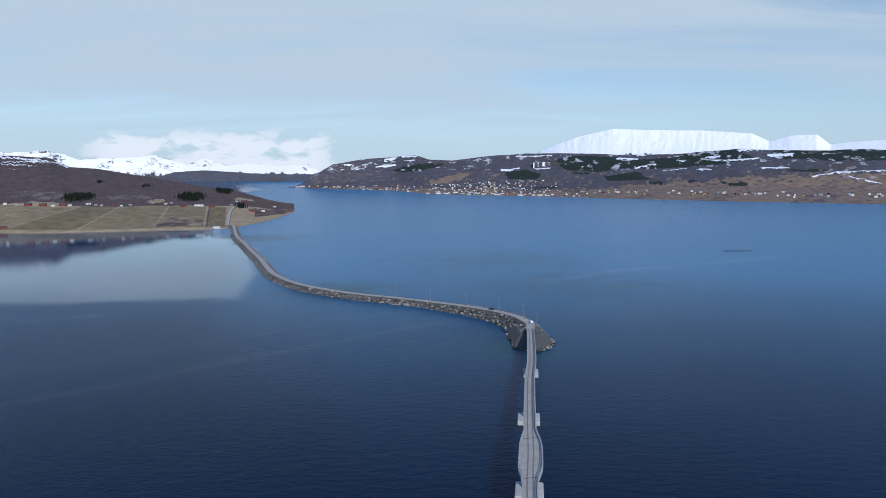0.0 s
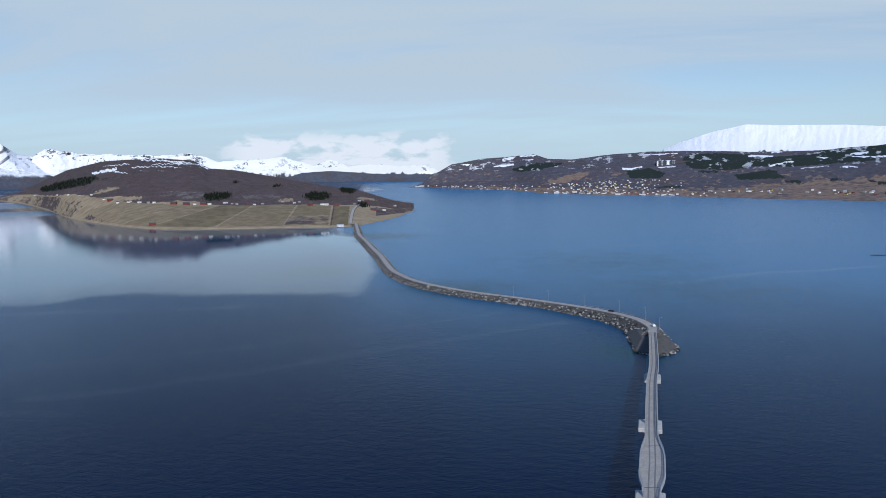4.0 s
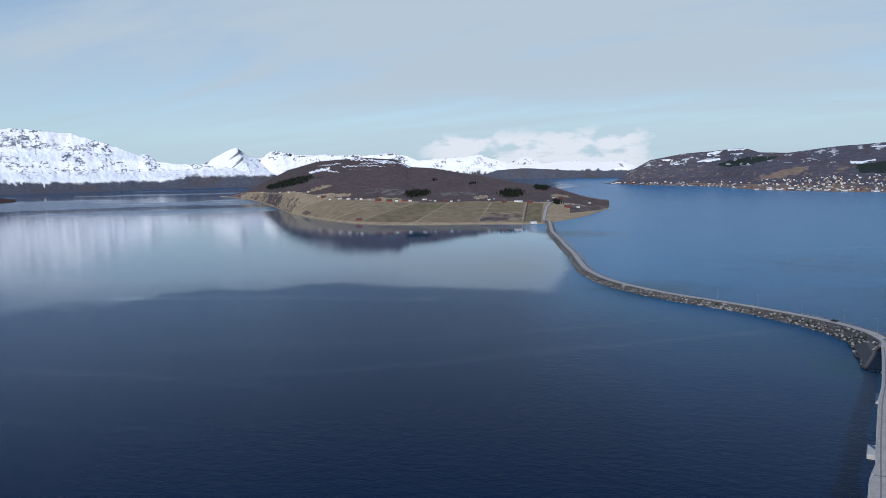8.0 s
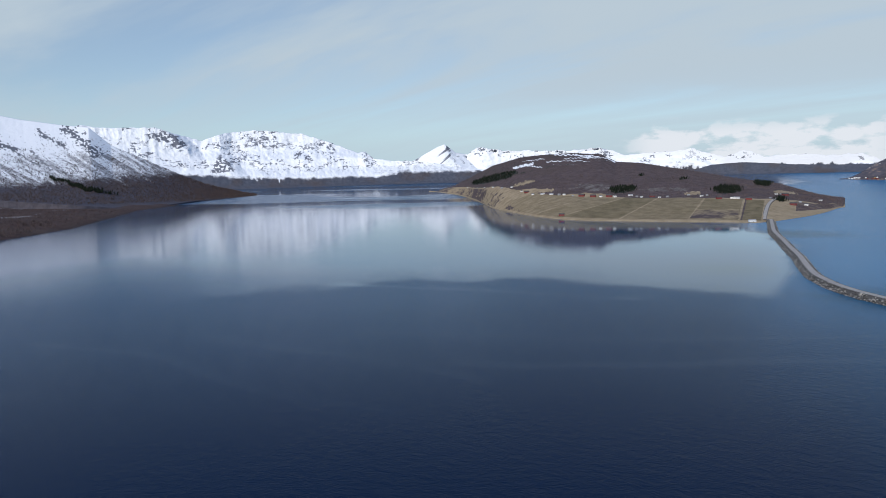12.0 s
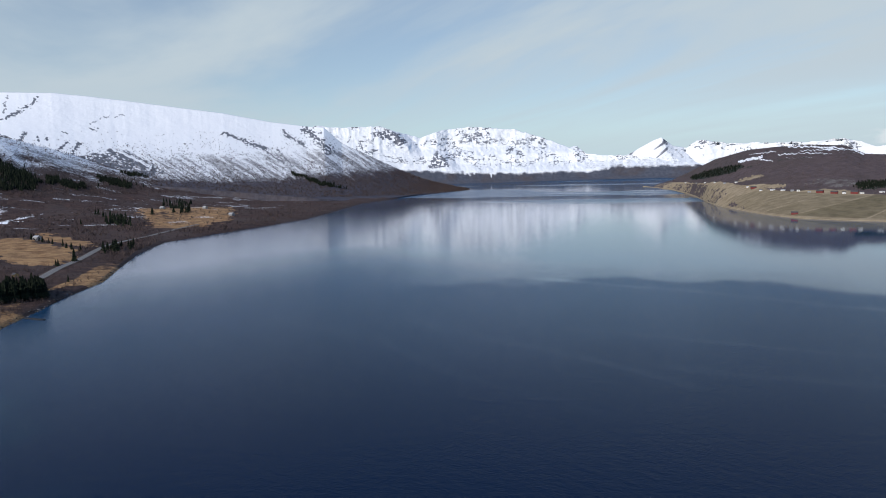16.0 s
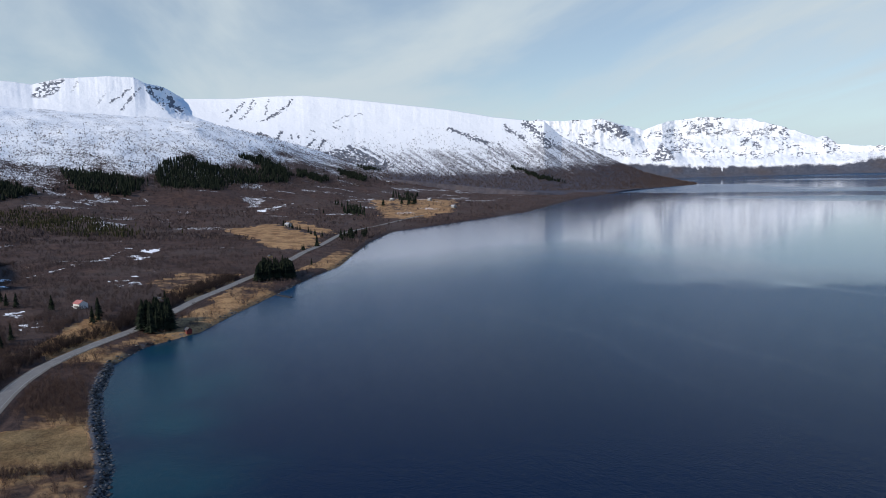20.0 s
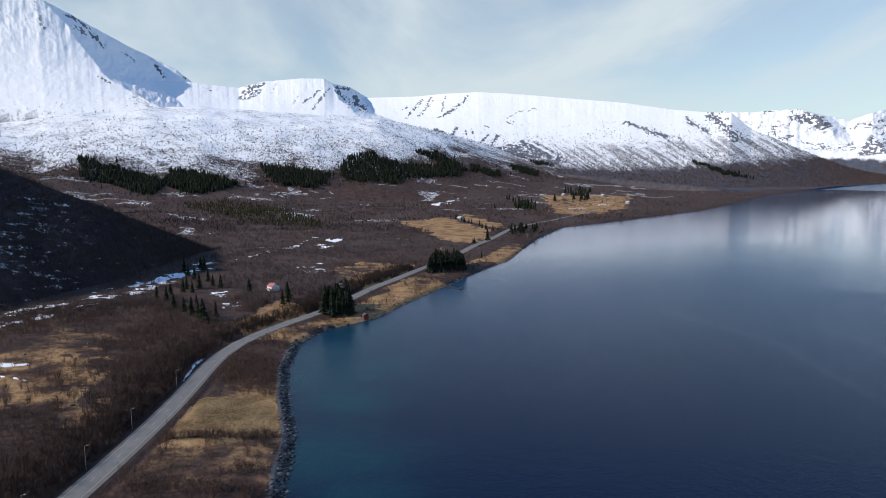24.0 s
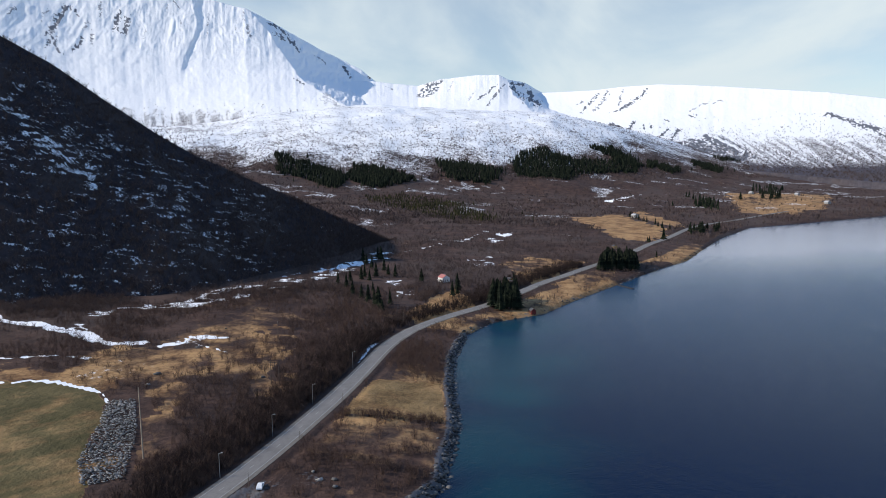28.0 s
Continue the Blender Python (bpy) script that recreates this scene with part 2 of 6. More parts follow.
# darker copy of the hillside: the slope's shade is put into the base colour
HILL_LAND = land_material("shade_darkened_hillside", 2.2, ((0.020, 0.017, 0.020), (0.044, 0.036, 0.040)), speck=1.6)
# lighter, bluer copy of the far hillside, with haze over the sound in its colour
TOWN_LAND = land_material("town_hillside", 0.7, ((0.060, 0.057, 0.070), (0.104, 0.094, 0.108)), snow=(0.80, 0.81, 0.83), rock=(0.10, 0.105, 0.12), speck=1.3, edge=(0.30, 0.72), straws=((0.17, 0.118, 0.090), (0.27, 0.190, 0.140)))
WATER = water_material()

# ---- shaping of the land ----
EYE = 100.0                      # the drone's height over the water


def grain2(x, y, seed=0):
    """Smooth value noise in the plane, 0 to 1."""
    xi, yi = np.floor(x), np.floor(y)
    u, v = x - xi, y - yi
    u, v = u * u * (3 - 2 * u), v * v * (3 - 2 * v)

    def h(a, b):
        s = np.sin(a * 127.1 + b * 311.7 + seed * 74.7) * 43758.5453
        return s - np.floor(s)

    return (h(xi, yi) * (1 - u) + h(xi + 1, yi) * u) * (1 - v) + (h(xi, yi + 1) * (1 - u) + h(xi + 1, yi + 1) * u) * v


def fbm(x, y, size, octaves=4, seed=0, ridged=False, gain=0.5):
    out, a, total = 0.0, 1.0, 0.0
    for i in range(octaves):
        g = grain2(x / size * 2**i + 13.7 * i, y / size * 2**i - 7.1 * i, seed + i)
        out = out + a * ((1 - np.abs(2 * g - 1)) if ridged else g)
        total += a
        a *= gain
    return out / total


def table(v, pairs):
    """Eased interpolation in a short table, sorted as it comes."""
    p = sorted(pairs)
    return np.interp(v, [a for a, _ in p], [b for _, b in p])


def smooth(v, lo, hi):
    k = np.clip((v - lo) / (hi - lo), 0, 1)
    return k * k * (3 - 2 * k)


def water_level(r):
    """The sea, lifted far out to fit the far shores in the camera's view, as all beyond five kilometres is drawn in to
    that distance.
    """
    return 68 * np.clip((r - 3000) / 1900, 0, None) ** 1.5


def inside(x, y, poly):
    out = np.zeros(x.shape, bool)
    for (ax, ay), (bx, by) in zip(poly, poly[1:] + poly[:1]):
        out ^= ((ay > y) != (by > y)) & (x < (bx - ax) * (y - ay) / (by - ay + 1e-12) + ax)
    return out


GRIDS = {}


def sheet(name, x, y, z, mat, attrs=(), label="", category="", kind="structure", parent=None):
    """One grid of ground, shaded smooth."""
    rows, cols = x.shape
    GRIDS[name] = (x, y, z, dict(attrs))
    me = bpy.data.meshes.new(name)
    me.vertices.add(rows * cols)
    me.vertices.foreach_set("co", np.stack([x, y, z], -1).astype(np.float32).ravel())
    i = (np.arange(rows - 1)[:, None] * cols + np.arange(cols - 1)[None]).ravel()
    quads = np.stack([i, i + 1, i + cols + 1, i + cols], -1).astype(np.int32)
    me.loops.add(quads.size)
    me.loops.foreach_set("vertex_index", quads.ravel())
    me.polygons.add(len(quads))
    me.polygons.foreach_set("loop_start", (np.arange(len(quads)) * 4).astype(np.int32))
    me.polygons.foreach_set("use_smooth", np.ones(len(quads), bool))
    me.update(calc_edges=True)
    for key, v in dict(attrs).items():
        a = me.attributes.new(key, "FLOAT", "POINT")
        a.data.foreach_set("value", np.broadcast_to(v, x.shape).astype(np.float32).ravel())
    me.materials.append(mat)
    ob = new(name, me)
    if me.polygons[len(quads) // 2].normal.z < 0:
        me.flip_normals()
    return tagged(ob, label, category, "", kind)


def polar(turn, r):
    a = np.radians(turn)
    return -np.sin(a) * r, np.cos(a) * r


def rise(r, el):
    return EYE + r * np.tan(np.radians(el))


def massif(az0, az1, step, levels, counts):
    """A stretch of hill seen from the drone. levels: from the foot to past the crest, tables of distance and of
    angle above the level, both by turn. Gives turn, distance, height and the way up (0 foot, 1 first level, ...)."""
    az = np.arange(az0, az1 + step / 2, step)
    rr = [table(az, r) if isinstance(r, list) else np.full(az.shape, float(r)) for r, _ in levels]
    ee = [table(az, e) if isinstance(e, list) else np.full(az.shape, float(e)) for _, e in levels]
    w = int(1.3 / step) | 1                     # no kinks in the plan
    rr = [np.convolve(np.pad(r, w // 2, "edge"), np.ones(w) / w, "valid") for r in rr]
    rr = [np.convolve(np.pad(r, w // 2, "edge"), np.ones(w) / w, "valid") for r in rr]
    zs = [rise(r, e) for r, e in zip(rr, ee)]
    R, Z, S = [], [], []
    for i, c in enumerate(counts):
        for j in range(c + (i == len(counts) - 1)):
            u = j / c
            R.append(rr[i] * (1 - u) + rr[i + 1] * u)
            Z.append(zs[i] * (1 - u) + zs[i + 1] * u)
            S.append(np.full(az.shape, i + u))
    return np.broadcast_to(az, (len(R), len(az))), np.array(R), np.array(Z), np.array(S)


def line_far(u, v, line):
    """Degrees to a line of points on the flank."""
    best = np.full(u.shape, 1e9)
    for (ax, ay), (bx, by) in zip(line, line[1:]):
        k = np.clip(((u - ax) * (bx - ax) + (v - ay) * (by - ay)) / ((bx - ax) ** 2 + (by - ay) ** 2), 0, 1)
        best = np.minimum(best, np.hypot(u - ax - k * (bx - ax), v - ay - k * (by - ay)))
    return best


# ---- the sea ----
def sea():
    turn = np.concatenate([np.arange(-60, 140, 0.3), np.arange(140, 301, 4.0)])
    r = np.concatenate([[0.5], np.geomspace(20, 130, 12), np.geomspace(140, 2400, 300), np.geomspace(2420, 4985, 70)])
    T, R = np.meshgrid(turn, r)
    x, y = polar(T, R)
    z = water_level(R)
    wind = fbm(x * 0.8 + y * 0.2, y, 420, 4, 5)
    gust = fbm(x, y, 90, 4, 7)
    # calm water west of the causeway, with a clear edge where the breeze begins
    edge = table(T, [(0, 560), (15, 575), (25, 585), (36, 660), (47, 690), (57, 630), (68, 560), (88, 340), (140, 180)])
    crisp = 0.42 * smooth(70 - T, 0, 16)
    soft = smooth(R + (wind - 0.5) * 300 - edge, -60, table(T, [(15, 260), (50, 320), (66, 760), (140, 950)]))
    lee = smooth(T + (wind - 0.5) * 5 + (gust - 0.5) * 2, 15, 18) * (crisp * smooth(R + (wind - 0.5) * 200 + (gust - 0.5) * 150 - edge, -22, 34) + (1 - crisp) * soft)
    ripple = np.clip(1 - 0.97 * lee + 0.22 * (wind - 0.5), 0, 1)
    bands = fbm((x + y) * 0.6, (y - x) * 2.6, 700, 4, 6)
    ripple = np.maximum(ripple, (0.10 + 0.75 * smooth(bands, 0.44, 0.60)) * smooth(R, 1750, 2600) * smooth(T, 20, 34))
    ripple = np.maximum(ripple, table(T, [(15, 0.05), (30, 0.06), (42, 0.22), (62, 0.24), (80, 0.34), (110, 0.34)]))
    # slicks drawn out on the wind
    for wide, line in ((7, [(-236, 279), (-196, 301), (-155, 338), (-106, 376), (-51, 423), (10, 470)]), (4, [(-330, 300), (-220, 360), (-120, 430), (-40, 500)]), (5, [(-420, 230), (-300, 255), (-200, 262)]), (9, [(90, 640), (200, 720), (420, 830)]), (6, [(-60, 900), (120, 1000), (330, 1080)]), (8, [(-500, 420), (-380, 470), (-250, 500)]),
                       (5, [(-480, 160), (-380, 190), (-290, 185), (-200, 200)])):
        ripple = ripple - 0.22 * smooth(1.4 - line_far(x + (gust - 0.5) * 30, y + (wind - 0.5) * 60, line) / wide / (0.5 + gust), 0, 1)
    ripple = np.clip(ripple, 0, 1)
    shallow = np.zeros_like(x)
    for cx, cy, size in ((38, 395, 34), (-250, 700, 60), (120, 620, 130), (60, 800, 160), (-345, -60, 60), (-240, -45, 45), (-430, -60, 40), (-300, 1120, 90), (-390, -62, 34), (-300, -48, 34), (-205, -28, 26), (-90, 600, 60)):
        shallow = np.maximum(shallow, np.exp(-((x - cx) ** 2 + (y - cy) ** 2) / size**2) * (0.45 if size > 100 else 0.62))
    sky_tint = smooth(R + (wind - 0.5) * 240 + 55 * smooth(14 - T, 0, 8), 230, 900) * (1 - 0.60 * smooth(T + (wind - 0.5) * 8, 13, 22)) * (1 - 0.2 * smooth(T, 48, 72))     # paler, bluer water farther out: reflected sky put into the base colour
    return sheet("water", x, y, z, WATER, dict(ripple=ripple, shallow=shallow, sky_tint=sky_tint), "dark blue fjord water, calm with wind ripples", "sea")


sea()


# ---- island with fields ----
ISLE_SHORE = [(43.2, 3760), (42.8, 3700), (41.1, 3420), (40.0, 3050), (39.2, 2600), (38.6, 2180), (37.6, 1950), (36.3, 1780), (34.7, 1620), (32.5, 1500), (30.3, 1450), (25.8, 1418), (21.2, 1405), (17.3, 1385),
              (15.5, 1500), (13.7, 1640), (12.2, 1910), (11.9, 2300), (11.4, 2500)]
ISLE_FARM_UP = [(42.8, -1.36), (41.1, -1.0), (36.7, -1.31), (34.0, -1.70), (29.4, -2.03), (24.7, -2.18), (20.1, -2.21), (16.4, -2.40), (13.7, -2.7), (12.2, -2.75), (11.4, -2.45)]
ISLE_CREST = [(43.2, -1.4), (42.8, -1.28), (41.0, -0.84), (39.7, -0.20), (37.9, 0.66), (35.7, 1.26), (33.9, 1.45), (31.6, 1.55), (29.3, 1.38), (28.1, 0.76), (26.1, 0.63), (22.4, -0.09),
              (19.2, -0.75), (16.4, -1.17), (13.7, -1.98), (12.0, -2.28), (11.4, -2.40)]


def isle():
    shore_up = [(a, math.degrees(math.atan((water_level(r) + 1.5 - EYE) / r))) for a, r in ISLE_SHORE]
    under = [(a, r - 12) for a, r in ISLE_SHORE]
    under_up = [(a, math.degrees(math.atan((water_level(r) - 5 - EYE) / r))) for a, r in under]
    farm = [(a, r + float(np.interp(a, [36.5, 41.5], [290, 130])) * min(1, max(0.25, (a - 11) / 5))) for a, r in ISLE_SHORE]
    crest = [(a, r + 900 * min(1, max(0.4, (a - 11) / 5)) * float(np.interp(a, [37, 43.2], [1, 0.3]))) for a, r in ISLE_SHORE]
    T, R, Z, S = massif(12.05, 43.2, 0.05, [(under, under_up), (ISLE_SHORE, shore_up), (farm, ISLE_FARM_UP), (crest, ISLE_CREST), ([(a, r + 500) for a, r in crest], -3.5)], (3, 60, 110, 12))
    x, y = polar(T, R)
    hill = smooth(S, 1.9, 2.4)
    bumps = fbm(x, y, 260, 5, 3) - 0.5
    Z = Z + hill * bumps * 22 * smooth(3.05 - S, -0.2, 0.5) + (1 - hill) * smooth(S, 1, 1.3) * (fbm(x, y, 120, 3, 8) - 0.5) * 4
    n1, n2 = fbm(x, y, 90, 4, 11), fbm(T * 14, S * 9, 1.0, 4, 21)
    E = np.degrees(np.arctan2(Z - EYE, R))
    TW, EW = T + (n2 - 0.5) * 0.7, E + (fbm(T * 9, S * 7, 1.0, 3, 22) - 0.5) * 0.22

    def blot(t0, e0, w, h, lean=0.0):
        return smooth(1.3 - np.hypot((TW - t0) / w, (EW - e0 - lean * (TW - t0)) / h), 0.0, 0.6)

    grass = smooth(2.02 - S + (n1 - 0.5) * 0.25, -0.04, 0.05)
    for q in ((35.4, -0.80, 1.0, 0.20, -0.25), (22.3, -1.85, 0.7, 0.16, 0), (16.0, -1.85, 0.9, 0.15, 0.08), (34.0, -1.45, 1.2, 0.18, 0)):
        grass = np.maximum(grass, blot(*q) * 0.62)
    rock = np.maximum(blot(30.0, -1.25, 1.9, 0.36), blot(24.5, -1.55, 2.2, 0.20)) * 0.50
    rock = np.maximum(rock, blot(22.6, -1.6, 1.2, 0.25) * 0.3)
    # fields: borders lean up and to the east, one parcel ploughed, the western ones rough pasture
    lines = [((37.2, -2.4), (34.4, -1.6)), ((34.2, -3.26), (30.2, -1.99)), ((32.1, -3.47), (28.2, -2.35)), ((27.8, -3.79), (25.1, -2.31)), ((22.6, -3.84), (21.5, -2.26)), ((19.0, -3.89), (18.7, -2.42)), ((17.4, -3.9), (17.2, -2.4))]
    field = smooth(S, 1.05, 1.07) * smooth(1.97 - S, 0, 0.02) * (T > 17.3) * smooth(37.5 - T, 0, 1.5)
    tone, edge = np.zeros_like(x), np.zeros_like(x)
    for i, ((t0, e0), (t1, e1)) in enumerate(lines):
        at = t0 + (t1 - t0) * (E - e0) / (e1 - e0)
        tone = np.where(T < at, (0.30, 0.40, 0.62, 0.45, 0.55, 0.68, 0.0)[i], tone)
        edge = np.maximum(edge, smooth(0.10 - np.abs(T - at), 0, 0.04))
    tone = tone * (0.75 + 0.5 * fbm(T * 1.2, S * 6, 1.0, 4, 23))
    green = field * tone * (1 - edge)
    grass = np.where((S > 1.0) & (S < 1.95), np.maximum(grass, 0.9), grass)
    grass = np.where((T + (n1 - 0.5) * 4 > 36.6 + 1.2 * (E + 2.4)) & (S > 1.06) & (S < 1.95), 0.52 + 0.75 * (n1 - 0.5) + 0.5 * (n2 - 0.5) - 0.1 * smooth(T, 36, 40), grass)
    plough = (T < 22.6 - 1.1 * (E + 3.84) / 1.58) & (T > 19.05) & (E < -3.10) & (S > 1.09)
    grass, green = np.where(plough, 0.50 + 0.3 * (n1 - 0.5), grass), np.where(plough, 0.25, green)
    grass = np.where((np.abs(T - 18.85 + (E + 3.9) * 0.2) < 0.06) & (S > 1.05) & (S < 2.0), 0.1, grass)
    grass = np.where((T < 15.2) & (S > 1.35) & (S < 2.0), 0.2 + 0.35 * n1, grass)
    pine = np.zeros_like(x)
    for q in ((37.8, -0.35, 1.9, 0.28, -0.22), (27.6, -1.48, 0.95, 0.30, -0.05), (19.8, -1.60, 1.0, 0.32, 0), (17.4, -1.18, 0.6, 0.20, 0), (23.0, -0.7, 0.25, 0.08, 0), (16.2, -2.4, 0.3, 0.15, 0), (26.2, -0.35, 0.25, 0.1, 0)):
        pine = np.maximum(pine, blot(*q))
    # the barer, darker summit behind, with snow left along its ledges
    back = smooth(E - table(T, [(12, 3), (27.6, 1.2), (28.4, 0.55), (31, 0.55), (34, 0.15), (36, -0.3), (38, -0.6), (43, -1.0)]) + (n2 - 0.5) * 0.2, 0.0, 0.12)
    pine = np.maximum(pine, 0.46 * back)
    snow = 0.16 * back
    for wide, most, line in ((0.16, 0.95, [(36.2, 0.42), (34.7, 0.74)]), (0.07, 0.8, [(33.6, 0.86), (32.1, 0.93), (30.1, 0.82)]), (0.11, 0.9, [(32.9, 1.42), (31.4, 1.36), (30.1, 1.16)]), (0.06, 0.8, [(32.1, 1.11), (28.8, 1.05)]), (0.10, 0.8, [(34.8, 0.56), (33.9, 0.43)]), (0.06, 0.7, [(35.5, 0.95), (33.8, 1.1)]),
                             (0.08, 0.8, [(30.4, 1.3), (28.7, 1.0), (28.2, 0.72)]), (0.05, 0.6, [(33.2, 0.62), (31.2, 0.6)]), (0.05, 0.7, [(29.8, 0.95), (28.6, 0.8)])):
        snow = np.maximum(snow, 0.85 * most * smooth(1.2 - line_far(T + (n2 - 0.5) * 0.25, EW, line) / wide + 1.6 * (n1 - 0.5), 0.0, 0.9))
    return sheet("island_ground", x, y, Z, ISLE_LAND, dict(grass=grass, green=green, pine=pine, snow=snow, rock=rock), "low island with pale spring fields below a bare brown hill", "island")


isle()


# ---- the town's shore, to the north-east ----
TOWN_SHORE = [(12.4, 4170), (12.0, 4149), (8.4, 3987), (3.9, 3765), (1.1, 3407), (-5.4, 3202), (-10.0, 3076), (-14.4, 2883), (-22.8, 2650), (-32.6, 2555), (-60, 2500)]
TOWN_CREST = [(12.4, -0.95), (12.0, -0.9), (11.4, -0.62), (10.2, 0.15), (8.9, 0.87), (6.6, 1.27), (3.8, 1.53), (2.2, 1.61), (1.1, 1.28), (-0.8, 1.18), (-3.1, 1.44), (-5.4, 1.56), (-8.1, 1.67), (-10.0, 1.65),
              (-14.4, 1.50), (-18.6, 1.53), (-22.7, 1.80), (-26.5, 1.63), (-32.4, 1.54), (-60, 1.2)]


def town_side():
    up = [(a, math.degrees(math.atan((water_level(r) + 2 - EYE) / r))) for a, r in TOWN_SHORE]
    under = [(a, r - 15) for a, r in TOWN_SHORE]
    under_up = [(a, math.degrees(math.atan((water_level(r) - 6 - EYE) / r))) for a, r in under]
    far = [(a, r + 1100 * min(1, max(0.1, (12.6 - a) / 8)) * (1 if a < -5 else max(0.45, (1 - (a + 5) / 25)))) for a, r in TOWN_SHORE]
    bench = [(a, e0 * 0.72 + 0.28 * float(table(a, TOWN_CREST))) for a, e0 in up]
    bench_r = [(a, r + 0.45 * (f - r)) for (a, r), (_, f) in zip(TOWN_SHORE, far)]
    T, R, Z, S = massif(-48, 12.4, 0.085, [(under, under_up), (TOWN_SHORE, up), (bench_r, bench), (far, TOWN_CREST), ([(a, r + 300) for a, r in far], -1.5)], (2, 36, 90, 6))
    x, y = polar(T, R)
    Z = Z + smooth(S, 1.6, 2.3) * (fbm(x, y, 420, 5, 61) - 0.5) * 45 * smooth(3.1 - S, -0.1, 0.6) + smooth(S, 2.6, 3.0) * (fbm(x, y, 160, 3, 62) - 0.5) * 14
    n1, n2 = fbm(T * 2.2, S * 9, 1.0, 5, 64), fbm(T * 5, S * 22, 1.0, 4, 65)
    E = np.degrees(np.arctan2(Z - EYE, R))
    TW, EW = T + (n1 - 0.5) * 2.2, E + (n2 - 0.5) * 0.3

    def blot(t0, e0, w, h, lean=0.0):
        return smooth(1.3 - np.hypot((TW - t0) / w, (EW - e0 - lean * (TW - t0)) / h), 0.0, 0.6)

    top = table(T, [(12, -0.9), (4, -0.95), (-10, -1.2), (-15, -0.9), (-19, -0.55), (-24, -0.1), (-33, -0.05), (-60, 0)])
    grass = smooth(top - E + (n1 - 0.5) * 0.9, -0.1, 0.15) * (0.40 + 0.35 * n2)
    grass = np.maximum(grass, smooth(inside(TW, EW, [(1.6, -0.7), (-0.8, 0.02), (-2.2, 0.15), (-1.2, -0.45)]), 0, 1) * 0.62)
    strip = np.floor((T + S * 2.5) / 0.8)
    shade = np.sin(strip * 91.7) * 43758.5
    grass = grass * np.where(S < 1.5, 0.85 + 0.35 * (shade - np.floor(shade)), 1.0)
    green = grass * 0.2
    TN, EN = T + (n1 - 0.5) * 0.9, E + (n2 - 0.5) * 0.16
    pine = np.zeros_like(x)
    for poly in ([(-9.3, 1.06), (-9.9, 1.45), (-12.2, 1.44), (-13.5, 1.33), (-16.1, 1.12), (-18.4, 1.27), (-19.0, 1.65), (-20.3, 1.7), (-22.7, 1.9), (-24.2, 1.1), (-22.3, 0.7), (-18.6, 0.45), (-16.6, 0.32), (-14.4, 0.43), (-12.6, 0.13), (-10.0, 0.3)],
                 [(-27.6, 1.24), (-29.0, 1.7), (-33.1, 1.5), (-33.5, 0.78), (-28.7, 0.82)], [(-25.2, 1.82), (-25.8, 1.0), (-28.0, 0.95), (-27.6, 1.6)], [(-5.0, 0.19), (-6.8, 0.4), (-8.2, -0.06), (-7.7, -0.43), (-5.4, -0.41)],
                 [(4.2, 0.45), (2.0, 0.95), (-0.5, 0.9), (1.5, 0.4), (3.2, 0.2)], [(-13.0, -0.2), (-15.5, 0.2), (-16.5, -0.5), (-13.5, -0.6)]):
        pine = np.maximum(pine, inside(TN, EN, poly) * 0.62)
    for q in ((-22.6, -0.85, 0.8, 0.16, 0), (-17.0, -0.75, 0.7, 0.1, 0), (-20.0, -0.6, 0.4, 0.1, 0), (-27.5, 0.15, 1.2, 0.08, 0), (-11.0, 0.05, 1.0, 0.08, 0), (-8.6, -1.1, 0.7, 0.1, 0), (-3.8, -1.05, 0.5, 0.08, 0)):
        pine = np.maximum(pine, blot(*q) * 0.8)
    snow = smooth(S + (n1 - 0.5) * 0.9, 2.4, 3.1) * smooth(n2, 0.45, 0.70) * 0.46
    snow = np.maximum(snow, smooth(n1 + 0.3 * (n2 - 0.5), 0.58, 0.70) * smooth(E, -0.2, 0.5) * 0.5)
    for wide, line in ((0.14, [(4.6, 1.2), (4.0, 1.36)]), (0.06, [(3.1, 1.16), (2.2, 1.2)]), (0.10, [(5.4, 0.68), (3.8, 0.84)]), (0.08, [(8.0, 0.86), (7.4, 0.84)]), (0.05, [(7.1, 0.5), (6.8, 0.5)]), (0.06, [(3.2, 1.5), (2.0, 1.55)]), (0.10, [(-4.9, 0.40), (-5.7, 0.34), (-6.3, 0.5)]), (0.06, [(-7.7, 0.44), (-8.8, 0.48)]),
                       (0.10, [(-14.2, 1.22), (-15.7, 1.12)]), (0.09, [(-15.4, 1.42), (-16.1, 1.44)]), (0.06, [(-15.3, 0.42), (-16.8, 0.74)])):
        snow = np.maximum(snow, 0.85 * smooth(1.15 - line_far(TN, EN, line) / wide + 1.4 * (n2 - 0.5), 0.0, 0.9))
    for wide, line in ((0.05, [(-18.6, 0.96), (-19.3, 0.95)]), (0.13, [(-20.5, 1.15), (-21.7, 1.26)]), (0.06, [(-20.3, 1.02), (-22.3, 0.95), (-24.4, 1.09)]), (0.10, [(-23.1, 1.70), (-24.6, 1.78)]), (0.08, [(-24.6, 0.38), (-26.4, 0.32)]), (0.16, [(-25.2, 1.28), (-26.6, 1.32)]), (0.06, [(-28.0, -0.27), (-29.4, 0.0), (-32.2, 0.1)]),
                       (0.06, [(-30.2, -0.28), (-32.2, -0.8)]), (0.09, [(-20.1, 0.29), (-21.1, 0.28)]), (0.05, [(-17.6, 0.2), (-19.2, 0.35)]), (0.06, [(-9.0, 1.5), (-6.0, 1.42)])):
        snow = np.maximum(snow, 0.85 * smooth(1.15 - line_far(TN, EN, line) / wide + 1.4 * (n2 - 0.5), 0.0, 0.9))
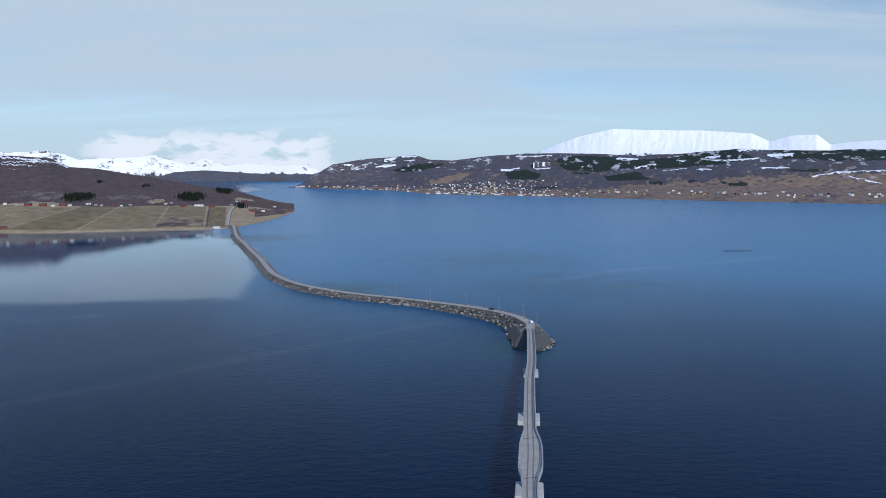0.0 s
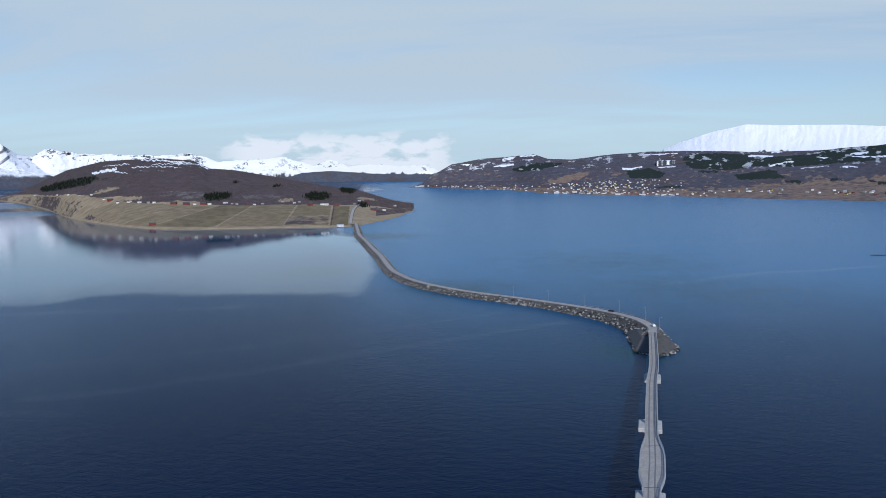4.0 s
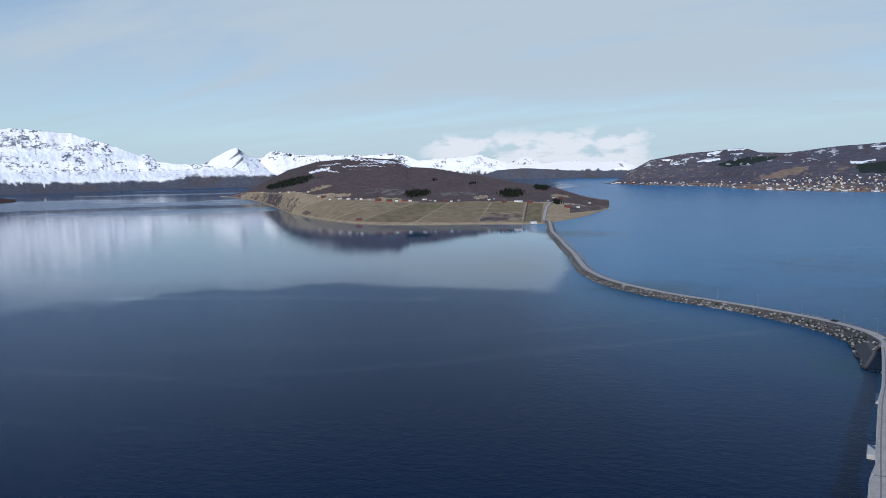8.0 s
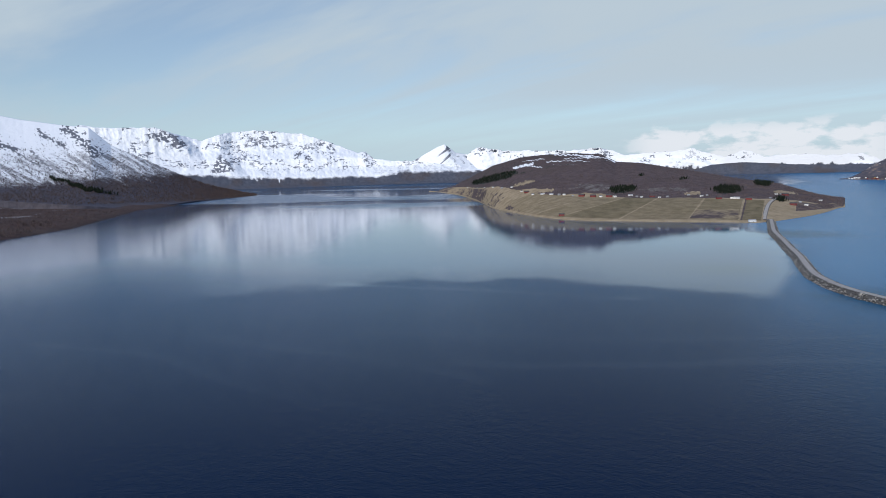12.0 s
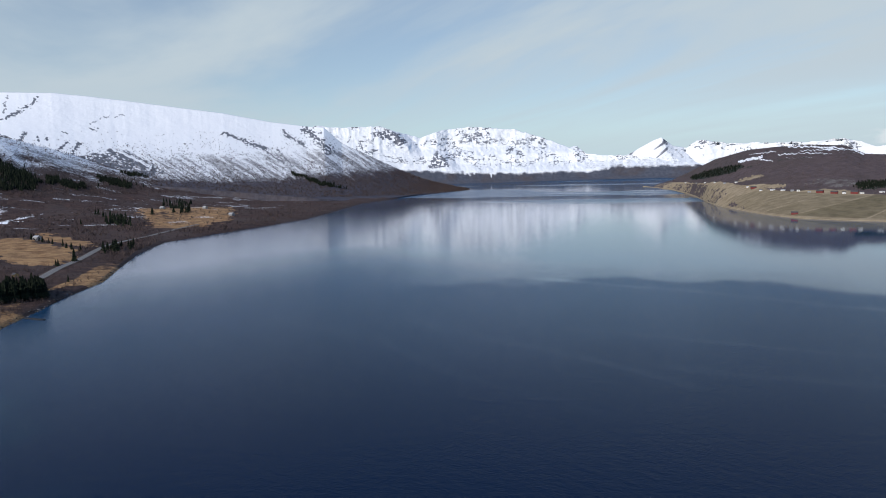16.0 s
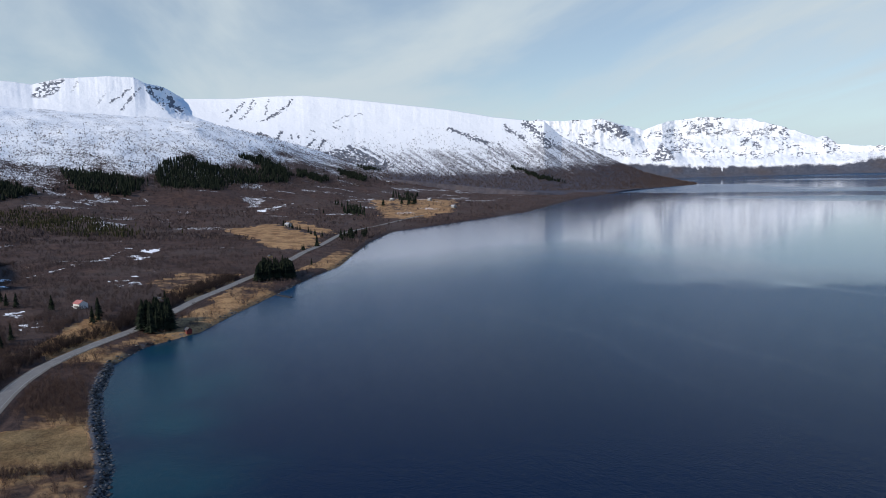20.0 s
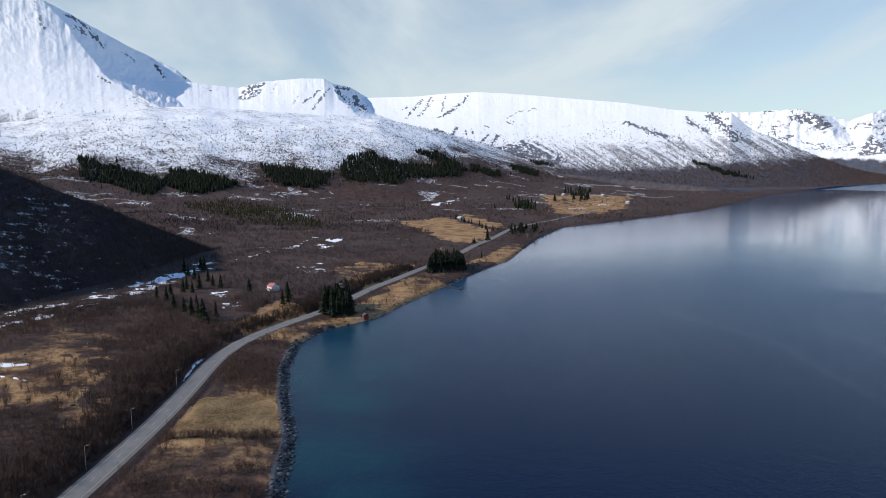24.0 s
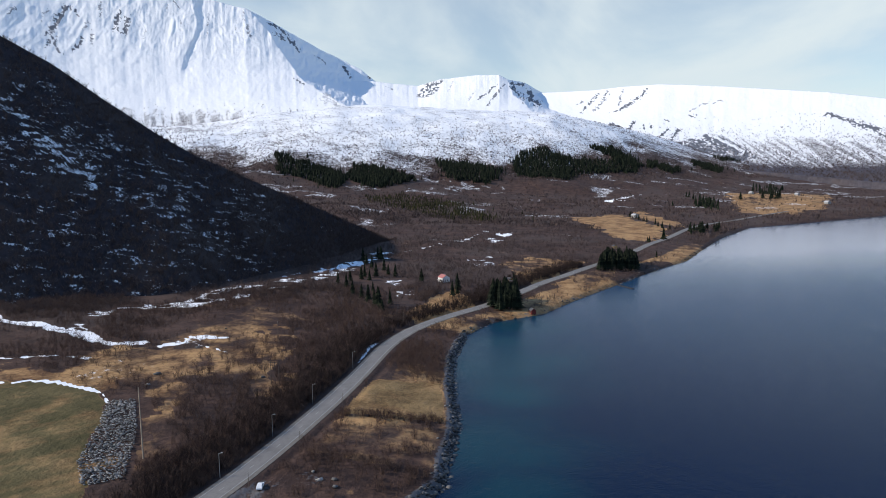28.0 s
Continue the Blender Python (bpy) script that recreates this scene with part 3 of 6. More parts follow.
    grass = np.maximum(grass, 0.8 * inside(TN, EN, [(1.6, -0.85), (-0.8, -0.12), (-1.9, 0.14), (-2.2, -0.12), (-0.8, -0.64)]))
    snow = np.maximum(snow, smooth(-24 - T, 0, 6) * smooth(n1, 0.5, 0.7) * smooth(S, 1.9, 2.3) * 0.4)
    snow = np.maximum(snow, (0.06 + 0.50 * smooth(n2, 0.42, 0.70)) * smooth(E, -0.5, 0.8) * 0.48)
    grass = np.maximum(grass, 0.5 * smooth(n2 + 0.5 * (n1 - 0.5), 0.52, 0.66) * smooth(0.7 - E, 0, 0.6))
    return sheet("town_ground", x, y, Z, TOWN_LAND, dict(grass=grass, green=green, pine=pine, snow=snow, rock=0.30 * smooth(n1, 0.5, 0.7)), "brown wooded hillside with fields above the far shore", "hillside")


town_side()


def peaks(name, az0, az1, step, foot_r, foot_up, crest_r, crest, label, seed, wood, rows=110, soft=0.25, ragged=0.5, lean=0.0, comb=0.5, jag=0.05, bend=0.66, ribs=(), bare=(), white=(), facets=(), flutes=None, lumps=22.0,
          mottle=0.0, hatch=None, veil=None, mat=None):
    """A mountain from its foot to its crest by turn and angle. Relief moves the flank to and fro along the line of sight.
    wood: upper edge of the bare wood by turn; ribs and bare: rock as lines and as patches; white: snow gullies;
    facets: edges past which the flank turns away; flutes: size, spacing, lean by turn, lower end; veil: thin birch by angle."""
    def by(v, t):
        return table(t, v) if isinstance(v, list) else np.full(t.shape, float(v))
    az = np.arange(az0, az1 + step / 2, step)
    fr, cr, fu, cu = by(foot_r, az), by(crest_r, az), by(foot_up, az), by(crest, az)
    w = int(1.3 / step) | 1
    fr, cr = [np.convolve(np.pad(r, w // 2, "edge"), np.ones(w) / w, "valid") for r in (fr, cr)]
    g = np.linspace(0, 1, rows)[:, None]
    cu = cu + jag * (fbm(az * 3.0, az * 0, 1.0, 4, seed + 5) - 0.5) * 2
    T = np.broadcast_to(az, (rows, len(az)))
    V = fu + (cu - fu) * g
    R = fr + (cr - fr) * g**bend
    w1, w2 = fbm(T * 0.7, V * 0.7, 1.0, 3, seed + 9) - 0.5, fbm(T * 0.7 + 9, V * 0.7, 1.0, 3, seed + 10) - 0.5
    U = T + 0.22 * (fbm(T * 3, V * 3, 1.0, 3, seed + 1) - 0.5)
    Y = V + 0.22 * (fbm(T * 3 + 5, V * 3, 1.0, 3, seed + 2) - 0.5)
    fade = smooth(g, 0.0, 0.12) * smooth(1.0 - g, 0.0, 0.06)
    d = lumps * 2 * fade * ((fbm(T * 0.8, V * 1.1, 1.0, 4, seed + 3) - 0.5) + 0.14 * (fbm(T * 3 - lean * V * 3, V * 2.6, 1.0, 3, seed + 4) - 0.5))
    if flutes:
        high, gap, slant, low = flutes
        q = (T + by(slant, T) * V + 0.5 * w1) / gap
        d = d - high * (fbm(q, V * 0.55 + w2, 1.0, 4, seed + 20, True, 0.55) - 0.6) * smooth(V + 1.2 * w2, low, low + 3.0) * 2
    for edge, steep, most in facets:
        at = np.interp(Y, [p[1] for p in edge][::-1], [p[0] for p in edge][::-1])
        d = d + steep * np.clip(at - U, 0, most) * smooth(Y, edge[-1][1] - 0.5, edge[-1][1] + 0.3)
    R = np.minimum(R + d, 4972)
    tone, fine = fbm(T * 2.0, V * 3.2, 1.0, 5, seed + 7), fbm(T * 6 - lean * V * 6, V * 7, 1.0, 4, seed + 8)
    grit = fbm(T * 9, V * 11, 1.0, 3, seed + 6)
    streak = fbm((T - lean * V) * 4.5, V * 0.7, 1.0, 4, seed + 14)
    top = by(wood, T)
    snow = smooth(V - top + (tone - 0.5) * ragged + (streak - 0.5) * ragged * by(comb, T) * 2, -soft, soft)
    if veil:
        snow = snow * (1 - (0.34 + 0.18 * smooth(streak, 0.38, 0.62)) * smooth(by(veil, T) - V + 1.4 * (tone - 0.5), -0.5, 1.4))
    veins = fbm(T * 3.5 + 2.0 * w1, V * 7.0 + T * 0.8 + 1.5 * w2, 1.0, 4, seed + 12, True, 0.6)
    rock = mottle * smooth(veins, 0.58, 0.82) * smooth(fbm(T * 0.9, V * 1.5, 1.0, 3, seed + 11), 0.42, 0.62) * smooth(V - top, 0.1, 0.8)
    if hatch:
        t0, t1, slant, gap, most = hatch
        rock = np.maximum(rock, most * smooth(fbm((T + slant * V) / gap, V * 0.3, 1.0, 2, seed + 15, True), 0.60, 0.95) * smooth(T, t0, t0 + 0.5) * smooth(t1 - T, 0, 0.5))
    for wide, most, line in ribs:
        rock = np.maximum(rock, 0.92 * most * smooth(1.15 - line_far(U, Y, line) / wide + 3.6 * (grit - 0.5) + 1.6 * (fine - 0.5), 0.0, 0.9))
    for most, poly in bare:
        near = np.maximum(inside(U, Y, poly) * 1.0, smooth(0.35 - line_far(U, Y, poly + poly[:1]), 0, 0.35) * 0.8)
        rock = np.maximum(rock, most * near * smooth(veins + 0.8 * (fine - 0.5), 0.40, 0.72))
    for wide, line in white:
        k = smooth(1.2 - line_far(U, Y, line) / wide, 0, 0.6)
        snow, rock = np.maximum(snow, k * (0.25 + 0.7 * tone)), rock * (1 - k)
    # below the foot, and behind the crest
    T = np.concatenate([T[:1], T, T[:1]])
    R = np.concatenate([R[:1], R, np.minimum(R[-1:] + 220, 4980)])
    V = np.concatenate([V[:1] - 1.0, V, V[-1:] - 2.0])
    pad = lambda v: np.concatenate([v[:1], v, v[-1:]])
    x, y = polar(T, R)
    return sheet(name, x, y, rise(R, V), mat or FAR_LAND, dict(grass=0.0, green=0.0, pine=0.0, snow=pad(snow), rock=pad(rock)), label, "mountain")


peaks("plateau_mountain", -45, -7.4, 0.07, 3950, 0.9, 4450, [(-7.4, 1.2), (-7.9, 1.85), (-9.3, 2.42), (-11.3, 3.06), (-13.7, 3.55), (-16.0, 3.41), (-20.2, 3.26), (-23.8, 2.94), (-25.0, 2.33), (-26.4, 2.70), (-28.1, 2.73),
      (-29.0, 1.98), (-30.0, 2.11), (-32.3, 2.23), (-45, 2.4)], "broad snow plateau mountain with gullied white flanks", 100, [(-45, 1.2), (-24, 1.3), (-10, 1.35), (-7.4, 0.9)], 60, jag=0.015, lumps=10,
      flutes=(6, 0.5, 0.0, -0.9), mottle=0.25)
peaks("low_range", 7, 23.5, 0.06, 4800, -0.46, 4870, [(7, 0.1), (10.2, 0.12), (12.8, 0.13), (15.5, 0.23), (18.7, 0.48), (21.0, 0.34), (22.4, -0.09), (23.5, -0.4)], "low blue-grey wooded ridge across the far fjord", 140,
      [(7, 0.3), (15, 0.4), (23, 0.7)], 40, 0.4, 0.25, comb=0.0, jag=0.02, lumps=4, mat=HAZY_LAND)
# rock mottle is raised here to paint some shading onto the white flanks
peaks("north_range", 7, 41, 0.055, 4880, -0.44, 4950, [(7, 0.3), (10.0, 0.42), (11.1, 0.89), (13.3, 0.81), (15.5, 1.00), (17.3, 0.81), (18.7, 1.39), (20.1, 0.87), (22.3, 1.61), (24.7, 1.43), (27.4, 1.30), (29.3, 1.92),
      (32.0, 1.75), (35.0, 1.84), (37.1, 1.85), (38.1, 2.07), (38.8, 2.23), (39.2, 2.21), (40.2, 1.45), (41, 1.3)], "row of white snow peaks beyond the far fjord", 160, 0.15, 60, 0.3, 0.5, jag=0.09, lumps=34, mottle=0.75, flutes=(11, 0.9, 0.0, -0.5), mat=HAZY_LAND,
      ribs=[(0.08, 0.7, [(39.1, 2.14), (38.6, 1.98)]), (0.10, 0.65, [(38.1, 2.05), (37.6, 1.66), (37.1, 1.4)]), (0.22, 0.5, [(22.3, 1.3), (21.6, 0.6)]), (0.22, 0.5, [(22.6, 1.1), (23.4, 0.5)]), (0.10, 0.6, [(29.3, 1.8), (29.0, 1.5)]), (0.12, 0.5, [(18.7, 1.2), (18.3, 0.8)]),
            (0.10, 0.6, [(11.3, 0.7), (11.0, 0.4)])], facets=[([(22.3, 1.7), (21.9, 0.9), (21.0, 0.2)], 90, 0.9), ([(29.3, 2.0), (28.6, 1.0)], 90, 0.6)])
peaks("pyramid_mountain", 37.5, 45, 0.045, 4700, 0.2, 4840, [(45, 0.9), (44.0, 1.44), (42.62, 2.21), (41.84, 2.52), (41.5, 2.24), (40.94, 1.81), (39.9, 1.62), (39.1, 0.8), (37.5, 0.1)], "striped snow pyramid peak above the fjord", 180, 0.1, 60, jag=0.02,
      lumps=4, mat=HAZY_LAND, hatch=(41.0, 44.6, 1.4, 0.42, 0.75), facets=[([(41.84, 2.6), (41.3, 1.33), (40.2, 0.36)], 110, 1.6)], ribs=[(0.10, 0.7, [(41.7, 2.3), (41.4, 1.9)]), (0.10, 0.55, [(41.0, 1.7), (40.2, 0.9)]), (0.08, 0.5, [(41.2, 1.4), (40.7, 0.6)]), (0.08, 0.5, [(40.3, 1.5), (39.6, 0.7)])])
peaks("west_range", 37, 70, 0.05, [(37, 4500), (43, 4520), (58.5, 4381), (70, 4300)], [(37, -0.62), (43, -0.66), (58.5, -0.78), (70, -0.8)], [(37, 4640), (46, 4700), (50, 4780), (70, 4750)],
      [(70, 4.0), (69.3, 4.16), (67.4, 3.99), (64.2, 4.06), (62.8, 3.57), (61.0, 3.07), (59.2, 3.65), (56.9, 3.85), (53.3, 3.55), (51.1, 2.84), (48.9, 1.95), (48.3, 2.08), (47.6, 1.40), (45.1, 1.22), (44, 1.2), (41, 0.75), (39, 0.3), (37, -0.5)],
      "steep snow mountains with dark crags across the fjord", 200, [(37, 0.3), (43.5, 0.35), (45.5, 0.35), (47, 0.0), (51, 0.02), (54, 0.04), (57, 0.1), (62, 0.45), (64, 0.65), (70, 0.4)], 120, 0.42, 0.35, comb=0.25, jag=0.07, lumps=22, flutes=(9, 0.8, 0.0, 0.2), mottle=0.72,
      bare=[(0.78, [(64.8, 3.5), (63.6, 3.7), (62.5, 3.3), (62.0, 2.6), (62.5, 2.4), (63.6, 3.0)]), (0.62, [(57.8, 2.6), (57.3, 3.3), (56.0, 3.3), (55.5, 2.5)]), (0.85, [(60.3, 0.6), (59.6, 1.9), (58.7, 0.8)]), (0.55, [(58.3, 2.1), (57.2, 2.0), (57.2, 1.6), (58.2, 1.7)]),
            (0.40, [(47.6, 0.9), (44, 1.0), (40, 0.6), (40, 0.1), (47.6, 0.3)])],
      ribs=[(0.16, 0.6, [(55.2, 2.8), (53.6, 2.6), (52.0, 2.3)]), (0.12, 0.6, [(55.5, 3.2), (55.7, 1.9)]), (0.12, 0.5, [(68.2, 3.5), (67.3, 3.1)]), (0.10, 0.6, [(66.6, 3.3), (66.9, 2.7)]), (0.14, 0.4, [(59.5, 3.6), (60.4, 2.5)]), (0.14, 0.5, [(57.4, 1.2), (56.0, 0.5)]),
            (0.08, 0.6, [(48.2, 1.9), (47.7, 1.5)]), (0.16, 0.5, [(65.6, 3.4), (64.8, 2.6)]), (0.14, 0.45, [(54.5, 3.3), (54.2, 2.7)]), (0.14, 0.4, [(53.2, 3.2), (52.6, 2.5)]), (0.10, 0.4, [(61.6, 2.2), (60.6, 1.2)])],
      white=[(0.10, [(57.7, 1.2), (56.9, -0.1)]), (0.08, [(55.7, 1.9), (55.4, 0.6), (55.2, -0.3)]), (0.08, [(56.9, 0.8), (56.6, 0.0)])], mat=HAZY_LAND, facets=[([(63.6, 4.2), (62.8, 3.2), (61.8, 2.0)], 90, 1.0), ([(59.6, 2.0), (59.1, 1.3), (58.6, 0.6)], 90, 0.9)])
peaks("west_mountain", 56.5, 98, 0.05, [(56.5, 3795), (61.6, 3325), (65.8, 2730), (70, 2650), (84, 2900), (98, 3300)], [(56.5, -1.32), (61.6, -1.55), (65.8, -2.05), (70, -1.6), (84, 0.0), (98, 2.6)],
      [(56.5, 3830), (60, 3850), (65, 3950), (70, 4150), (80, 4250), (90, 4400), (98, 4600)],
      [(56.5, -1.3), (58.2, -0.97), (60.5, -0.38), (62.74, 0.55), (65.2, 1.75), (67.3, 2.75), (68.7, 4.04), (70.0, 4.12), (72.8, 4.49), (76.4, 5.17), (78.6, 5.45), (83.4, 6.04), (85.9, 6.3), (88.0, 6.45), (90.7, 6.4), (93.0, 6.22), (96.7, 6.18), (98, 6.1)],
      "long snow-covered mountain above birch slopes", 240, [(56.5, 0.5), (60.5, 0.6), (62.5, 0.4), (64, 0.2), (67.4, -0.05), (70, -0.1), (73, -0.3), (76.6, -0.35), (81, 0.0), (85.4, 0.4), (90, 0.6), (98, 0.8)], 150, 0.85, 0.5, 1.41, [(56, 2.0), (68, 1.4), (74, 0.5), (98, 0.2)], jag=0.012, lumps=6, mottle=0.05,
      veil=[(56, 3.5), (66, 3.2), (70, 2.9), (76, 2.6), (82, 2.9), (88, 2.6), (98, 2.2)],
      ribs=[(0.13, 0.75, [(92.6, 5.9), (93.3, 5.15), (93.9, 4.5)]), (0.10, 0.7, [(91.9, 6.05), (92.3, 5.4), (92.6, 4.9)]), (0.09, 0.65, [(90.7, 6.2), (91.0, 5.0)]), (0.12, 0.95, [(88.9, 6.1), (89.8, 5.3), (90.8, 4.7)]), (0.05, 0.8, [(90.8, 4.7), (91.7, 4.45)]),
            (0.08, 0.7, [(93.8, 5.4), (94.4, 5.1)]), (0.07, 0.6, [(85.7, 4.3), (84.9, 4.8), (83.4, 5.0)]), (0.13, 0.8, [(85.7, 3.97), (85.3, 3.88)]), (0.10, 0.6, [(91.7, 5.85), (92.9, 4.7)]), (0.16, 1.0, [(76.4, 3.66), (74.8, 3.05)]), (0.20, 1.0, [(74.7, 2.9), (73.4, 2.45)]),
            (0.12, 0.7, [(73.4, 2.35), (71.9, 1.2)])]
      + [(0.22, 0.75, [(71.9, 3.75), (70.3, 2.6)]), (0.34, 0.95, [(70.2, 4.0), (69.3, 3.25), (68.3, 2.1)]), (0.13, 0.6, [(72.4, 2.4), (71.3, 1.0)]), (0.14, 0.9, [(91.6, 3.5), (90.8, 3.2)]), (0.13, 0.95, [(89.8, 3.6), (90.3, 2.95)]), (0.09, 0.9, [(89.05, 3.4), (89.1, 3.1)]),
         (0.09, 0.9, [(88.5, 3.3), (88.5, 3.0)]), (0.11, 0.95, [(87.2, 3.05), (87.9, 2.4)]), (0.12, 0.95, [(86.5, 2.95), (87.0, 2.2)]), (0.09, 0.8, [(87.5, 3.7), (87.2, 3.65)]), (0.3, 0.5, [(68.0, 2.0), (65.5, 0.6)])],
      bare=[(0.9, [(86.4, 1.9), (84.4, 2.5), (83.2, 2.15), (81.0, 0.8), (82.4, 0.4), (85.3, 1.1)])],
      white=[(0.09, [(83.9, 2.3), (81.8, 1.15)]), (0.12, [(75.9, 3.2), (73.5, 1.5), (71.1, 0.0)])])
peaks("dome_mountain", 93.5, 113, 0.045, [(93.5, 3500), (113, 3600)], [(93.5, 3.6), (95, 4.2), (100, 4.4), (113, 4.6)], [(93.5, 4300), (99, 4280), (113, 4450)],
      [(113, 7.3), (110.65, 7.34), (108.8, 7.11), (107.0, 6.93), (105.2, 7.42), (102, 7.7), (100.4, 7.68), (99.7, 7.3), (98.35, 7.0), (97.0, 6.2), (95.4, 4.85), (94.8, 4.35), (93.5, 3.7)], "rounded snow dome with a shaded rocky shoulder", 320, 2.0, 70, jag=0.03, lumps=10,
      facets=[([(99.8, 7.7), (99.7, 7.2), (99.3, 6.05), (98.4, 5.4), (97.7, 4.7)], 190, 3.4)], bare=[(0.75, [(107.0, 6.2), (106.4, 7.0), (105.0, 7.3), (105.4, 6.6), (106.3, 6.1)])],
      ribs=[(0.10, 0.75, [(100.6, 6.9), (102.0, 5.8)]), (0.10, 0.7, [(99.95, 6.95), (101.4, 5.3)]), (0.18, 0.85, [(99.5, 6.95), (99.0, 6.25), (98.4, 5.65)]), (0.22, 0.95, [(98.0, 6.3), (97.8, 5.6), (97.3, 5.3)]), (0.10, 0.8, [(96.8, 6.3), (96.3, 5.75)]), (0.14, 0.8, [(99.5, 7.1), (98.4, 6.9)]),
            (0.08, 0.5, [(104.0, 7.3), (104.6, 6.5)]), (0.08, 0.5, [(102.4, 6.4), (103.0, 5.6)]), (0.07, 0.6, [(109.5, 6.9), (109.0, 6.7)])])
peaks("great_peak", 103, 150, 0.05, [(103, 2900), (112, 2800), (133, 3300), (150, 3400)], [(103, 3.0), (112, 3.2), (126, 1.5), (150, 1.5)], [(103, 3700), (107, 3900), (118, 4350), (133, 4800), (150, 4800)],
      [(103, 3.3), (105.5, 4.4), (107.0, 5.31), (109.8, 6.89), (111.5, 8.21), (115.0, 9.91), (118.4, 11.72), (120.1, 12.55), (121.4, 12.82), (123.4, 13.23), (129.5, 14.19), (133.2, 14.3), (136.8, 13.5), (150, 12)],
      "great white mountain with ribbed rock and snow gullies", 280, -5.0, 190, 0.5, 0.8, jag=0.05, bend=0.6, lumps=9, mottle=0.2, flutes=(11, 1.6, [(110, -0.7), (117, -0.2), (122, 0.15), (128, 0.6), (134, 0.9), (150, 1.0)], 7.6), veil=[(103, 4.6), (112, 5.2), (120, 5.6), (150, 5.5)],
      facets=[([(120.2, 12.8), (119.9, 12.4), (118.6, 11.0), (117.5, 9.25), (116.4, 7.6), (114.7, 6.5), (112.5, 5.2), (110.2, 4.6)], 190, 4.0), ([(124.1, 12.6), (123.8, 11.3), (124.1, 10.5), (124.8, 9.2), (125.2, 7.9)], 80, 0.25)],
      ribs=[(0.22, 0.8, [(132.6, 11.8), (133.9, 10.0)]), (0.16, 0.7, [(133.4, 9.9), (134.2, 9.2)]), (0.12, 0.8, [(132.1, 11.9), (131.9, 11.4)]), (0.16, 0.8, [(131.8, 9.9), (132.0, 9.5), (132.4, 9.0)]), (0.14, 0.7, [(133.5, 9.4), (133.2, 8.8)]), (0.20, 0.75, [(129.2, 11.7), (129.6, 10.6)]),
            (0.20, 0.75, [(128.6, 11.4), (129.0, 10.4)]), (0.14, 0.6, [(131.2, 11.0), (131.6, 10.6)]), (0.14, 0.7, [(131.1, 10.3), (131.2, 9.7)]), (0.12, 0.5, [(127.5, 10.9), (127.7, 10.1)]), (0.12, 0.6, [(135.7, 11.6), (136.2, 11.2)]), (0.12, 0.6, [(133.8, 11.6), (134.2, 11.0)])]
      + [(0.14, 0.6, [(125.4, 12.8), (125.1, 12.4)]), (0.12, 0.5, [(125.1, 11.6), (124.9, 11.2)]), (0.12, 0.5, [(123.0, 12.1), (123.2, 10.5)]), (0.12, 0.5, [(120.5, 12.4), (120.4, 11.7)]), (0.14, 0.6, [(120.2, 11.4), (120.0, 10.6)]), (0.10, 0.5, [(121.0, 11.2), (121.2, 10.6)]),
         (0.16, 0.75, [(118.7, 11.7), (117.6, 11.2), (116.4, 9.7)]), (0.14, 0.7, [(118.3, 10.9), (117.4, 10.4)]), (0.12, 0.8, [(112.9, 8.5), (112.4, 7.7)]), (0.10, 0.8, [(110.9, 7.7), (110.5, 7.5)]), (0.10, 0.6, [(115.1, 9.3), (114.2, 8.6)]), (0.30, 0.5, [(114.5, 6.2), (113.0, 5.2)]),
         (0.10, 0.7, [(116.9, 7.5), (116.1, 7.1)]), (0.08, 0.5, [(125.9, 12.6), (126.0, 12.0)]), (0.12, 0.6, [(130.4, 12.4), (130.5, 11.5)])])


# ---- the near land, west and south ----
SHORE = [(-3000, 1640), (-2439, 1099), (-2177, 932), (-1640, 590), (-1462, 425), (-1299, 271), (-1221, 192), (-1039, 127), (-860, 82), (-775, 62), (-709, 33), (-652, 11), (-583, -14), (-524, -36), (-472, -52), (-436, -82), (-399, -90),
         (-345, -84), (-300, -73), (-253, -59), (-219, -54), (-203, -51), (-160, -62), (-100, -98), (-40, -128), (40, -140), (160, -175), (500, -260), (1500, -500), (4800, -900)]
SHORE_XY = np.array(SHORE + [(4800, -4900), (-4900, -4900), (-4900, 1640)], float)


def shore_far(x, y):
    """Metres to the shoreline, plus on land."""
    px, py = x.ravel().astype(np.float32), y.ravel().astype(np.float32)
    best = np.full(px.shape, 1e9, np.float32)
    inside = np.zeros(px.shape, bool)
    n = len(SHORE_XY)
    for i in range(n):
        (ax, ay), (bx, by) = SHORE_XY[i], SHORE_XY[(i + 1) % n]
        inside ^= ((ay > py) != (by > py)) & (px < (bx - ax) * (py - ay) / (by - ay + 1e-12) + ax)
        if i < len(SHORE) - 1:
            k = np.clip(((px - ax) * (bx - ax) + (py - ay) * (by - ay)) / ((bx - ax) ** 2 + (by - ay) ** 2), 0, 1)
            best = np.minimum(best, np.hypot(px - ax - k * (bx - ax), py - ay - k * (by - ay)))
    return np.where(inside, best, -best).reshape(x.shape)


RISE = [(-60, -14), (-12, -4), (0, -0.3), (3, 2.2), (14, 3.6), (35, 6), (70, 8.5), (150, 13), (400, 24), (800, 46), (1200, 74), (1800, 120), (2600, 240), (5000, 500)]
SADDLE = [(60, -1.1), (70, -0.4), (84.1, 1.21), (90.8, 3.14), (96.1, 4.41), (109.8, 5.21), (117.9, 4.70), (126.4, 3.4), (150, 3), (320, 2)]
